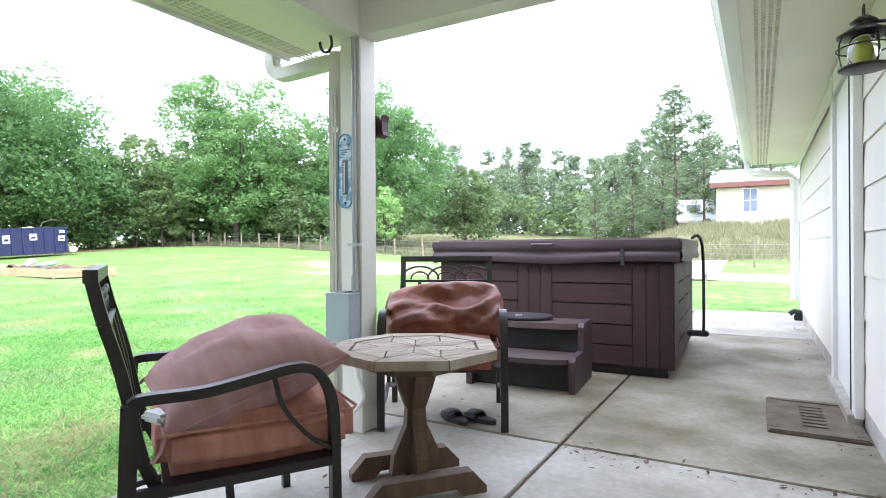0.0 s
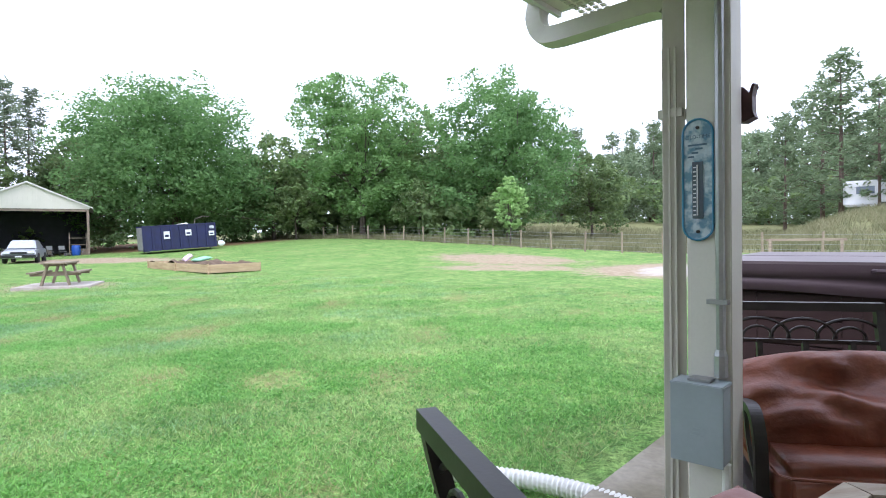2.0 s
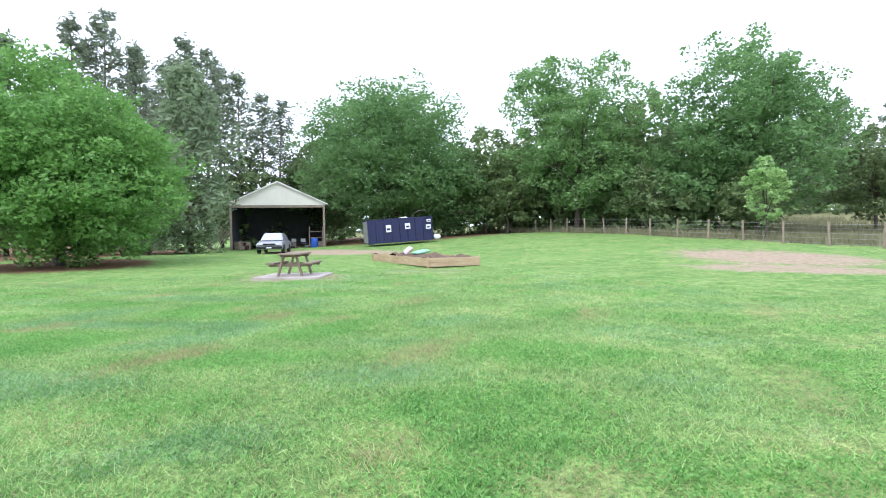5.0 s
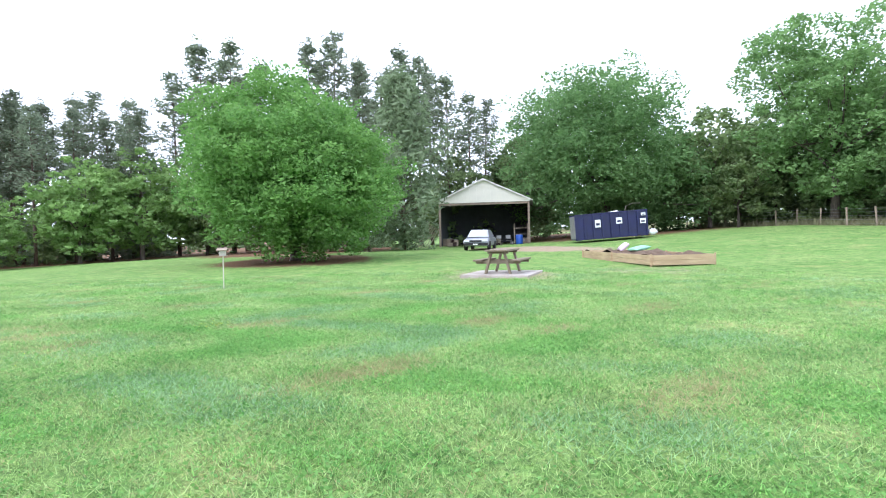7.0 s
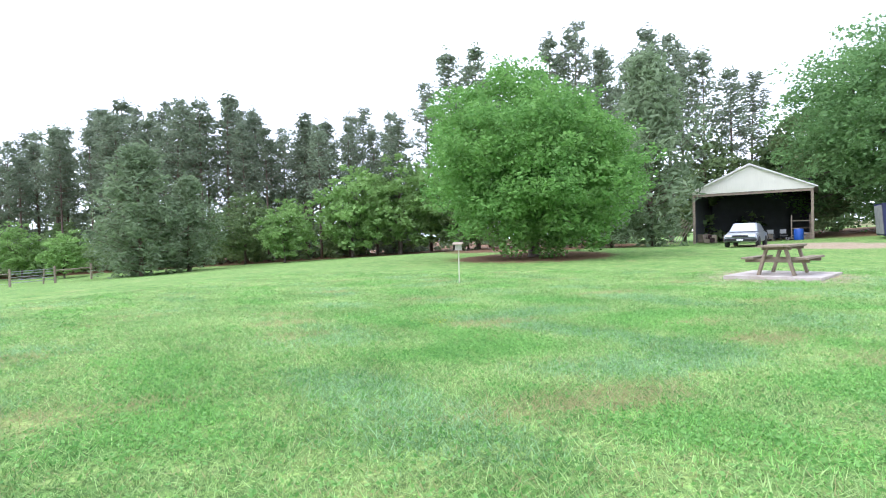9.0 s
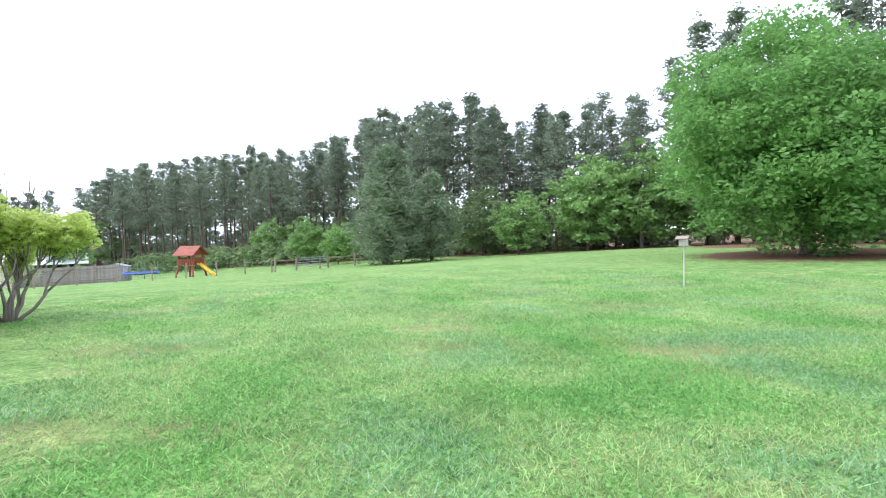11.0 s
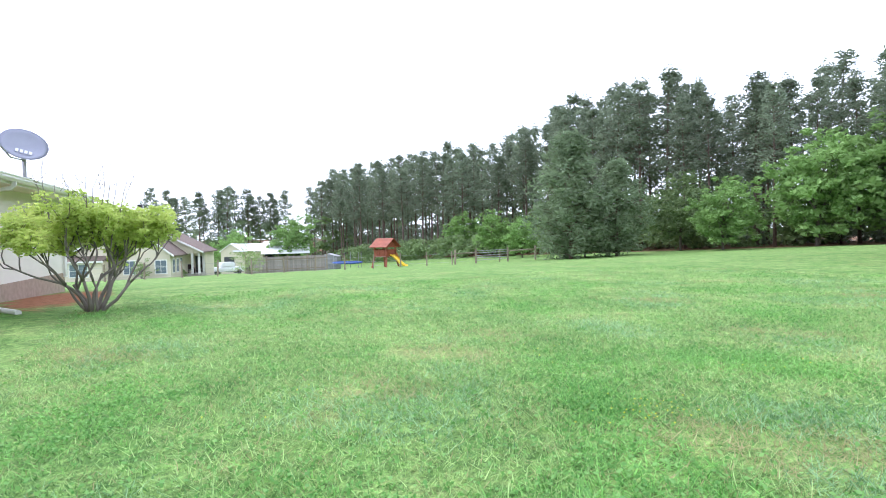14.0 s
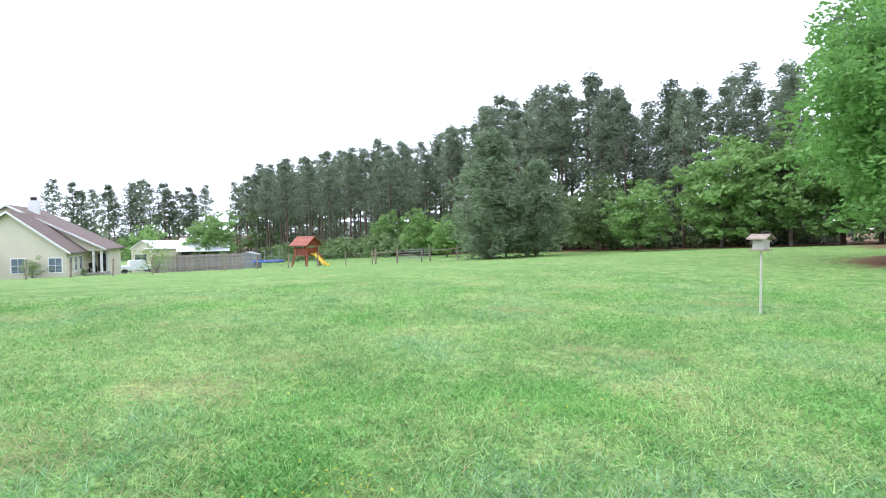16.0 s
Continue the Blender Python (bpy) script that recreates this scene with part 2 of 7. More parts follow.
MAT_BLUE = material("navy_dumpster_paint", (0.010, 0.014, 0.082), 0.5, vary=0.3, scale=2, fine=30, bump=0.1, second=(0.009, 0.012, 0.055))
MAT_RUST = material("scratched_steel", (0.30, 0.30, 0.30), 0.6, vary=0.3, scale=3, fine=30, bump=0.1)
MAT_LABEL = material("white_label", (0.75, 0.76, 0.78), 0.5, vary=0.05, scale=6, fine=30, bump=0)
MAT_BARWOOD = material("grey_timber", (0.33, 0.27, 0.20), 0.85, vary=0.3, scale=2, fine=25, bump=0.3, second=(0.22, 0.17, 0.125), stretch=(1, 1, 5), dist=0.004, per=0.25)
MAT_PICNIC = material("weathered_picnic_wood", (0.25, 0.205, 0.15), 0.85, vary=0.3, scale=2, fine=25, bump=0.3, second=(0.2, 0.16, 0.105), stretch=(5, 1, 5), dist=0.004, per=0.25)
MAT_BEDWOOD = material("raw_lumber", (0.50, 0.38, 0.23), 0.8, vary=0.2, scale=1.5, fine=20, bump=0.2, second=(0.38, 0.27, 0.16), stretch=(1, 1, 8), dist=0.003, per=0.2)
MAT_SOIL = material("garden_soil", (0.16, 0.11, 0.07), 0.95, vary=0.4, scale=4, fine=18, bump=0.8, second=(0.10, 0.065, 0.04), dist=0.03)
MAT_BARK = material("grey_bark", (0.15, 0.12, 0.095), 0.9, vary=0.4, scale=3, fine=14, bump=0.7, second=(0.07, 0.055, 0.045), stretch=(4, 4, 1), dist=0.03)
MAT_PINEBARK = material("pine_bark", (0.19, 0.135, 0.105), 0.9, vary=0.4, scale=3, fine=12, bump=0.7, second=(0.09, 0.065, 0.05), stretch=(4, 4, 1), dist=0.03)
MAT_REDWOOD = material("red_cedar", (0.33, 0.085, 0.04), 0.7, vary=0.25, scale=2, fine=25, bump=0.2, second=(0.22, 0.055, 0.028), per=0.2)
MAT_ORANGEWOOD = material("orange_cedar", (0.50, 0.20, 0.06), 0.7, vary=0.2, scale=2, fine=25, bump=0.2, per=0.15)
MAT_YELLOW = material("yellow_plastic", (0.85, 0.58, 0.03), 0.35, vary=0.06, scale=2, bump=0)
MAT_CAR = material("silver_car_paint", (0.40, 0.42, 0.46), 0.3, metal=0.5, vary=0.08, scale=2, fine=40, bump=0)
MAT_BLUEPLASTIC = material("blue_plastic", (0.02, 0.09, 0.42), 0.45, vary=0.15, scale=4, bump=0.05)
MAT_DISH = material("grey_dish", (0.30, 0.31, 0.38), 0.5, vary=0.1, scale=4, bump=0)
MAT_TERRACOTTA = material("terracotta", (0.42, 0.13, 0.06), 0.75, vary=0.2, scale=6, bump=0.2)
MAT_MAPLE = leaf_material("fresh_oak_leaves", (0.22, 0.415, 0.105), (0.125, 0.275, 0.068), 0.46)
MAT_OAK = leaf_material("spring_oak_leaves", (0.21, 0.365, 0.13), (0.13, 0.25, 0.092), 0.48)
MAT_OAKLIGHT = leaf_material("light_oak_leaves", (0.26, 0.43, 0.155), (0.155, 0.285, 0.10), 0.48, vary=0.45)
MAT_EDGE = leaf_material("fresh_edge_leaves", (0.30, 0.46, 0.15), (0.16, 0.28, 0.085), 0.45, vary=0.3)
MAT_YOUNG = leaf_material("pale_young_leaves", (0.46, 0.64, 0.27), (0.28, 0.46, 0.16), 0.45)
MAT_BUSHLEAF = leaf_material("yellow_green_leaves", (0.62, 0.70, 0.20), (0.40, 0.52, 0.13), 0.58)
MAT_PINE = leaf_material("pine_needles", (0.255, 0.305, 0.20), (0.14, 0.185, 0.12), 0.45, vary=0.45)
MAT_PINEGREEN = leaf_material("green_pine_needles", (0.26, 0.335, 0.19), (0.15, 0.215, 0.115), 0.42, vary=0.3)
MAT_SHRUB = leaf_material("undergrowth_leaves", (0.235, 0.32, 0.125), (0.125, 0.195, 0.085), 0.35, vary=0.45)
MAT_DRYGRASS = leaf_material("dry_meadow_grass", (0.31, 0.29, 0.17), (0.16, 0.18, 0.085), 0.3)
MAT_PALEWOOD = material("pale_weathered_wood", (0.52, 0.49, 0.43), 0.8, vary=0.2, scale=3, fine=30, bump=0.2)
MAT_TWIG = material("bare_twigs", (0.22, 0.19, 0.16), 0.9, vary=0.3, scale=4, bump=0.1)


# ---------------------------------------------------------------- building helpers
def thing(name, m, label, category, group="", kind=""):
    ob = new(name)
    ob.matrix_world = m
    return tagged(ob, label, category, group, kind)


def mesh_of(bm, name, mat, smooth=False):
    me = bpy.data.meshes.new(name)
    bm.to_mesh(me)
    bm.free()
    me.materials.append(mat)
    if smooth:
        me.polygons.foreach_set("use_smooth", [True] * len(me.polygons))
    return me


def part(name, bm, mat, parent=None, label="", smooth=False):
    ob = new(name, mesh_of(bm, name, mat, smooth))
    ob.parent = parent
    if label:
        ob["label"] = label
    return ob


def piece(name, me, parent, m):
    ob = new(name, me)
    ob.parent = parent
    ob.matrix_basis = m
    return ob


def box(bm, x0, x1, y0, y1, z0, z1, bevel=0.0, m=None):
    """Adds a box between two corners, with rounded edges if asked for."""
    r = bmesh.ops.create_cube(bm, size=1)
    vs = r["verts"]
    bmesh.ops.scale(bm, vec=(x1 - x0, y1 - y0, z1 - z0), verts=vs)
    bmesh.ops.translate(bm, vec=((x0 + x1) / 2, (y0 + y1) / 2, (z0 + z1) / 2), verts=vs)
    if bevel:
        es = list({e for v in vs for e in v.link_edges})
        r2 = bmesh.ops.bevel(bm, geom=es, offset=bevel, segments=2, affect="EDGES", clamp_overlap=True)
        vs = list({v for f in r2["faces"] for v in f.verts} | {v for v in vs if v.is_valid})
    if m is not None:
        bmesh.ops.transform(bm, matrix=m, verts=vs)
    return vs


def boxed(*a, **k):
    bm = bmesh.new()
    box(bm, *a, **k)
    return bm


def tube(bm, points, radius, sides=8, square=False, flat=1.0):
    """Sweeps a round (or square) section along points; radius may be a list. flat squeezes the section across."""
    pts = [Vector(p) for p in points]
    rad = radius if isinstance(radius, (list, tuple)) else [radius] * len(pts)
    if square:
        sides = 4
    rings, ref = [], None
    for i, p in enumerate(pts):
        d = (pts[min(i + 1, len(pts) - 1)] - pts[max(i - 1, 0)]).normalized()
        if ref is None:
            ref = Vector((0, 0, 1)) if abs(d.z) < 0.9 else Vector((1, 0, 0))
        u = d.cross(ref).normalized()
        v = u.cross(d).normalized()
        ref = v
        off = math.pi / 4 if square else 0
        k = math.sqrt(2) if square else 1
        rings.append([bm.verts.new(p + (u * math.cos(off + 2 * math.pi * j / sides) * flat + v * math.sin(off + 2 * math.pi * j / sides)) * rad[i] * k) for j in range(sides)])
    for a, b in zip(rings, rings[1:]):
        for j in range(sides):
            bm.faces.new((a[j], a[(j + 1) % sides], b[(j + 1) % sides], b[j]))
    bm.faces.new(rings[0][::-1])
    bm.faces.new(rings[-1])
    return bm


def tubed(points, radius, **k):
    return tube(bmesh.new(), points, radius, **k)


def bend(points, steps=4):
    """Smooths a bent line through its points."""
    p = [Vector(q) for q in points]
    p = [p[0] * 2 - p[1]] + p + [p[-1] * 2 - p[-2]]
    out = []
    for a, b, c, d in zip(p, p[1:], p[2:], p[3:]):
        for k in range(steps):
            t = k / steps
            out.append(0.5 * (2 * b + (c - a) * t + (2 * a - 5 * b + 4 * c - d) * t * t + (3 * b - a - 3 * c + d) * t ** 3))
    return out + [p[-2]]


def lathe(profile, sides=24):
    """A turned shape from (radius, height) pairs."""
    bm = bmesh.new()
    rings = [[bm.verts.new((max(r, 1e-4) * math.cos(2 * math.pi * j / sides), max(r, 1e-4) * math.sin(2 * math.pi * j / sides), z)) for j in range(sides)] for r, z in profile]
    for a, b in zip(rings, rings[1:]):
        for j in range(sides):
            bm.faces.new((a[j], a[(j + 1) % sides], b[(j + 1) % sides], b[j]))
    bm.faces.new(rings[0][::-1])
    bm.faces.new(rings[-1])
    return bm


def prism(outline, z0, z1, m=None):
    """A flat outline (x, y) made solid between two heights."""
    bm = bmesh.new()
    low = [bm.verts.new((x, y, z0)) for x, y in outline]
    top = [bm.verts.new((x, y, z1)) for x, y in outline]
    k = len(outline)
    bm.faces.new(low[::-1])
    bm.faces.new(top)
    for i in range(k):
        bm.faces.new((low[i], low[(i + 1) % k], top[(i + 1) % k], top[i]))
    bmesh.ops.recalc_face_normals(bm, faces=bm.faces)
    if m is not None:
        bmesh.ops.transform(bm, matrix=m, verts=bm.verts)
    return bm


UP_X = Matrix(((0, 0, 1, 0), (1, 0, 0, 0), (0, 1, 0, 0), (0, 0, 0, 1)))  # outline in the y-z plane, depth along x
UP_Y = Matrix(((1, 0, 0, 0), (0, 0, -1, 0), (0, 1, 0, 0), (0, 0, 0, 1)))  # outline in the x-z plane, depth along -y


def pillow(w, d, h, seed=0, n=22, wrinkle=0.006, pinch=2.4, bag=0.0, dent=0.0):
    """A stuffed cushion, flat at the seam, with uneven stuffing."""
    bm = bmesh.new()
    sides = []
    for s in (1, -1):
        g = []
        for i in range(n + 1):
            row = []
            for j in range(n + 1):
                u, v = 2 * i / n - 1, 2 * j / n - 1
                e = max(0.0, (1 - abs(u) ** pinch) * (1 - abs(v) ** pinch)) ** 0.45
                w2 = noise.noise(Vector((u * 2.1 + seed, v * 2.1, s * 3.0))) * 0.16 + noise.noise(Vector((u * 6 + seed, v * 6, s))) * wrinkle * 8
                if s > 0 and dent:
                    e *= 1 - dent * math.exp(-((v + 0.25 + 0.25 * u * u) / 0.3) ** 2) * (1 - u * u)
                corner = 1 - 0.06 * (1 - abs(u)) * abs(v) - 0.06 * (1 - abs(v)) * abs(u)
                fold = 0.05 * bag * math.sin(9 * v + 5 * u * u + 3 * math.sin(4 * u)) * (1 - abs(v)) if s > 0 else 0
                row.append((u * w / 2 * corner * math.sqrt(1 - bag * v * v * 0.45), v * d / 2 * corner * math.sqrt(1 - bag * u * u * 0.5), s * h / 2 * e * (1 + w2) + fold * e))
            g.append(row)
        sides.append(g)
    for s, g in zip((1, -1), sides):
        vs = [[bm.verts.new(p) for p in row] for row in g]
        for i in range(n):
            for j in range(n):
                q = (vs[i][j], vs[i + 1][j], vs[i + 1][j + 1], vs[i][j + 1])
                bm.faces.new(q if s > 0 else q[::-1])
    bmesh.ops.remove_doubles(bm, verts=bm.verts, dist=1e-4)
    return bm


def soup(name, verts, faces, mat, parent=None):
    """One mesh from arrays of corners and equal faces."""
    me = bpy.data.meshes.new(name)
    k = faces.shape[1]
    me.vertices.add(len(verts))
    me.vertices.foreach_set("co", verts.astype(np.float32).ravel())
    me.loops.add(faces.size)
    me.loops.foreach_set("vertex_index", faces.astype(np.int32).ravel())
    me.polygons.add(len(faces))
    me.polygons.foreach_set("loop_start", np.arange(0, faces.size, k, dtype=np.int32))
    me.polygons.foreach_set("loop_total", np.full(len(faces), k, dtype=np.int32))
    me.update()
    me.materials.append(mat)
    ob = new(name, me)
    ob.parent = parent
    return ob


def smooth01(v):
    v = np.clip(v, 0, 1)
    return v * v * (3 - 2 * v)


def rise(x, y):
    """The height of the ground: level by the house, falling away to the south, rising to the north-west."""
    x, y = np.asarray(x, float), np.asarray(y, float)
    south = -0.056 * np.sqrt(np.maximum(0.0, -(y + 10)) ** 2 + 9) + 0.168
    south = south * (1 - 0.55 * smooth01((-x - 35) / 40))
    north = 1.25 * smooth01((y - 8) / 28) * smooth01(-x / 46)
    west = 0.25 * smooth01((-x - 18) / 30) * smooth01((y + 14) / 14)
    knoll = 3.0 * smooth01((y - 28) / 27) * smooth01((x + 13) / 9) + 2.2 * smooth01((y - 40) / 45) * (1 - smooth01((x + 13) / 9))
    return -0.10 + south + north + west + knoll + 0.02 * np.sin(x * 0.7 + 1) * np.sin(y * 0.6)


def ground_at(x, y):
    return float(rise(x, y))


# ---------------------------------------------------------------- ground
def spot(x, y, cx, cy, rx, ry, turn=0.0):
    """1 inside an ellipse, falling to 0 just outside it."""
    c, s = math.cos(radians(turn)), math.sin(radians(turn))
    u, v = ((x - cx) * c + (y - cy) * s) / rx, (-(x - cx) * s + (y - cy) * c) / ry
    return np.clip(1.5 - np.hypot(u, v), 0, 1)


def axis(lo, hi, step, far):
    """Even steps near the walk, growing to the horizon."""
    mid = np.arange(lo, hi + step, step)
    out = step * np.cumsum(1.16 ** np.arange(1, 60))
    out = out[out < far]
    return np.concatenate([lo - out[::-1], mid, mid[-1] + out])


gx, gy = axis(-62, 6, 0.5, 2500), axis(-40, 36, 0.5, 2500)
GX, GY = np.meshgrid(gx, gy, indexing="ij")
GZ = rise(np.clip(GX, -140, 60), np.clip(GY, -200, 120))
n0, n1 = GX.shape
ids = np.arange(n0 * n1).reshape(n0, n1)
ground = soup("ground", np.stack([GX, GY, GZ], -1).reshape(-1, 3), np.stack([ids[:-1, :-1], ids[1:, :-1], ids[1:, 1:], ids[:-1, 1:]], -1).reshape(-1, 4), MAT_LAWN)
tagged(ground, "fresh green mown lawn with pale and bare patches", "ground", kind="structure")
ground.data.polygons.foreach_set("use_smooth", [True] * len(ground.data.polygons))
MULCH = np.maximum(0.8 * spot(GX, GY, -9.7, -12.2, 1.0, 3.2), 0.7 * spot(GX, GY, -10.66, -8.7, 0.4, 0.3))
SOIL = np.maximum.reduce([0.66 * spot(GX, GY, -18, 23.5, 6.5, 4.0, -20), 0.62 * spot(GX, GY, -14.5, 19, 4.5, 2.4, 10), 0.7 * spot(GX, GY, -8.6, 21.5, 4.0, 5.4, -8), 0.75 * spot(GX, GY, -41, 12, 8, 3.0, 20), 0.66 * spot(GX, GY, -22.3, 5.4, 2.6, 2.2), 0.5 * spot(GX, GY, -22, 10, 2.2, 2.5), 0.75 * spot(GX, GY, -2.6, 0.3, 0.35, 2.2)])
GRAVEL = np.maximum(0.8 * spot(GX, GY, -7.4, 21.8, 2.6, 3.9, -8), np.clip(1 - np.abs(GY - 22.5) / 5.0, 0, 1) * (GX > -6))
LITTER = np.maximum.reduce([spot(GX, GY, -35.7, -2.3, 6, 4), spot(GX, GY, -58, -4, 14, 9), spot(GX, GY, -64, 26, 18, 12), smooth01((-GX - 52 - 0.12 * np.maximum(0, GY + 30)) / 6) * (GY < 0)])
MEADOW = smooth01((GY - 32 + 0.1 * GX * 0) / 3) * (GX < 30) * (GY < 200)
for layer, values in (("soil", SOIL), ("gravel", GRAVEL), ("litter", LITTER), ("meadow", MEADOW), ("mulch", MULCH)):
    ground.data.attributes.new(layer, "FLOAT", "POINT").data.foreach_set("value", values.astype(np.float32).ravel())

# patio slabs, one step above the lawn, with open joints
slab = thing("patio", pose(0, 0, 0), "weathered grey concrete patio slabs with open joints", "patio", kind="structure")
SLABS = ((-2.45, -1.04, -6.0, -1.7), (-1.02, 0.40, -6.0, -1.7), (-2.45, -1.04, -1.68, 2.56), (-1.02, 0.40, -1.68, 2.56), (-2.34, -1.04, 2.58, 6.9), (-1.02, 0.40, 2.58, 6.9), (-2.34, -1.04, 6.92, 9.6), (-1.02, 0.40, 6.92, 9.6))
for x0, x1, y0, y1 in SLABS:
    if y0 > 2.5:
        x0 = -2.8 if x0 < -2 else x0
    part("concrete_slab", boxed(x0, x1, y0, y1, -0.35, 0.0, bevel=0.004), MAT_MOSSY if 2.5 < y0 < 6 else MAT_CONCRETE, slab, "concrete slab stained green-brown by moss" if 2.5 < y0 < 6 else "")
part("joint_fill", boxed(-2.3, 0.39, -5.9, 9.5, -0.3, -0.016), MAT_SOIL, slab, "dark soil in the joints")


# ---------------------------------------------------------------- house and porch
WALL_X, SOFFIT_Z = 0.37, 2.23


def lap_wall(name, label, start, along, length, z0, z1, out, thick=0.16, course=0.2):
    """A framed wall with lapped boards: start corner, direction along, outward normal."""
    a, o = Vector(along), Vector(out)
    m = Matrix(((a.x, o.x, 0, start[0]), (a.y, o.y, 0, start[1]), (0, 0, 1, 0), (0, 0, 0, 1)))
    w = thing(name, m, label, "wall", kind="structure")
    part("wall_core", boxed(0, length, -thick, -0.001, z0 - 0.3, z1), MAT_SIDING, w)
    bm = prism([(0, 0.0), (0.016, 0.0), (0.006, course + 0.008), (0, course + 0.008)], 0, length, UP_X)
    bmesh.ops.transform(bm, matrix=Matrix(((1, 0, 0, 0), (0, 1, 0, 0), (0, 0, 1, 0), (0, 0, 0, 1))), verts=bm.verts)
    me = mesh_of(bm, "siding_board", MAT_SIDING)
    for k in range(int((z1 - z0) / course)):
        piece("siding_board", me, w, pose(0, 0, z0 + k * course))
    return w


wall_east = lap_wall("wall_east", "cream lap siding house wall beside the patio", (WALL_X, -4.0), (0, 1, 0), 13.0, 0.12, 2.25, (-1, 0, 0), course=0.24)
part("foundation", boxed(0, 13.0, -0.14, 0.012, -0.4, 0.12), MAT_CONCRETE, wall_east)
wall_end = lap_wall("wall_north", "cream lap siding gable end of the house", (WALL_X + 0.002, 9.0), (1, 0, 0), 9.0, 0.12, 2.25, (0, 1, 0), course=0.24)
part("corner_board", boxed(-0.022, 0.1, -0.1, 0.022, 0.0, 2.23), MAT_WHITE, wall_end)

# door with its casing in the patio wall
door = thing("door_1", pose(WALL_X, 3.6, 0), "white house door with wide white casing", "door", kind="structure")
part("door_leaf", boxed(-0.035, -0.018, 0.12, 0.98, 0.07, 2.05, bevel=0.003), MAT_WHITE, door)
part("casing", boxed(-0.06, -0.015, 0.99, 1.12, 0.05, 2.22, bevel=0.004), MAT_WHITE, door)
part("casing", boxed(-0.06, -0.015, -0.02, 0.1, 0.05, 2.22, bevel=0.004), MAT_WHITE, door)
part("lintel", boxed(-0.055, -0.015, 0.1, 0.99, 2.07, 2.22, bevel=0.004), MAT_WHITE, door)
part("threshold", boxed(-0.09, -0.016, 0.0, 1.1, 0.0, 0.065, bevel=0.004), MAT_CONCRETE, door)
part("screen_edge", boxed(-0.065, -0.036, 0.1, 0.118, 0.07, 2.05), MAT_BLACK, door)

# eave along the patio wall: soffit, vent strip, fascia, gutter, downspout
eave = thing("eave_1", pose(0, 0, 0), "cream soffit with vent strip and white gutter", "eave", kind="structure")
part("soffit", boxed(-0.23, WALL_X - 0.001, 2.5, 9.45, SOFFIT_Z, SOFFIT_Z + 0.02), MAT_SOFFIT, eave)
part("frieze", boxed(WALL_X - 0.045, WALL_X - 0.017, 4.75, 9.0, SOFFIT_Z - 0.10, SOFFIT_Z - 0.003), MAT_WHITE, eave)
vent = bmesh.new()
for i in range(160):
    for j in range(4):
        box(vent, -0.16 + j * 0.034, -0.14 + j * 0.034, 2.7 + i * 0.042, 2.726 + i * 0.042, SOFFIT_Z - 0.004, SOFFIT_Z + 0.002)
part("vent_strip", vent, material("vent_holes", (0.66, 0.62, 0.52), 0.7, bump=0), eave, "perforated vent strip")
part("fascia", boxed(-0.25, -0.231, 2.5, 9.45, SOFFIT_Z - 0.02, SOFFIT_Z + 0.17), MAT_WHITE, eave)
GUTTER = [(0, 0), (-0.07, 0), (-0.105, 0.05), (-0.105, 0.09), (-0.12, 0.10), (-0.12, 0.125), (-0.112, 0.125), (-0.098, 0.095), (-0.098, 0.052), (-0.067, 0.006), (-0.006, 0.006), (-0.006, 0.125), (0, 0.125)]


def gutter(parent, x, y0, y1, z):
    bm = prism(GUTTER, -y1, -y0, UP_Y)
    bmesh.ops.translate(bm, vec=(x, 0, z), verts=bm.verts)
    return part("gutter", bm, MAT_WHITE, parent)


gutter(eave, -0.251, 2.5, 9.45, SOFFIT_Z + 0.03)
part("downspout", tubed([(-0.3, 9.3, SOFFIT_Z + 0.03), (-0.3, 9.3, 2.16), (-0.2, 9.28, 2.08), (0.22, 9.1, 2.02), (0.29, 9.06, 1.94), (0.29, 9.06, 0.25)], 0.038, square=True), MAT_WHITE, eave)
part("roof", prism([(-0.36, 2.40), (4.9, 4.0), (4.9, 4.08), (-0.36, 2.48)], -9.5, -2.45, UP_Y), MAT_SHINGLE, eave)

# porch roof on posts: beams, ceiling, soffit, gutter
POST_X, POST_Y, BEAM_Z = -2.10, 2.29, 2.17
porch = thing("porch_roof", pose(0, 0, 0), "cream painted porch roof with beams and gutter", "roof", kind="structure")
part("edge_beam", boxed(POST_X - 0.07, POST_X + 0.07, -5.9, POST_Y + 0.07, BEAM_Z, 2.42, bevel=0.004), MAT_PAINT, porch)
part("cross_beam", boxed(POST_X + 0.072, WALL_X - 0.02, POST_Y - 0.07, POST_Y + 0.07, BEAM_Z, 2.42, bevel=0.004), MAT_PAINT, porch)
part("porch_ceiling", boxed(POST_X + 0.072, WALL_X - 0.02, -5.9, POST_Y - 0.072, 2.40, 2.42), MAT_SOFFIT, porch)
part("soffit", boxed(-2.76, POST_X - 0.072, -6.3, 2.42, 2.235, 2.255), MAT_SOFFIT, porch)
holes = bmesh.new()
for i in range(100):
    for j in range(4):
        box(holes, -2.70 + j * 0.034, -2.68 + j * 0.034, -1.6 + i * 0.042, -1.574 + i * 0.042, 2.231, 2.237)
part("vent_strip", holes, bpy.data.materials["vent_holes"], porch, "perforated vent strip")
part("fascia", boxed(-2.78, -2.761, -6.3, 2.44, 2.215, 2.40), MAT_WHITE, porch)
part("end_cap", boxed(-2.76, POST_X - 0.08, 2.421, 2.44, 2.235, 2.40), MAT_WHITE, porch)
gutter(porch, -2.781, -6.3, 2.44, 2.26)
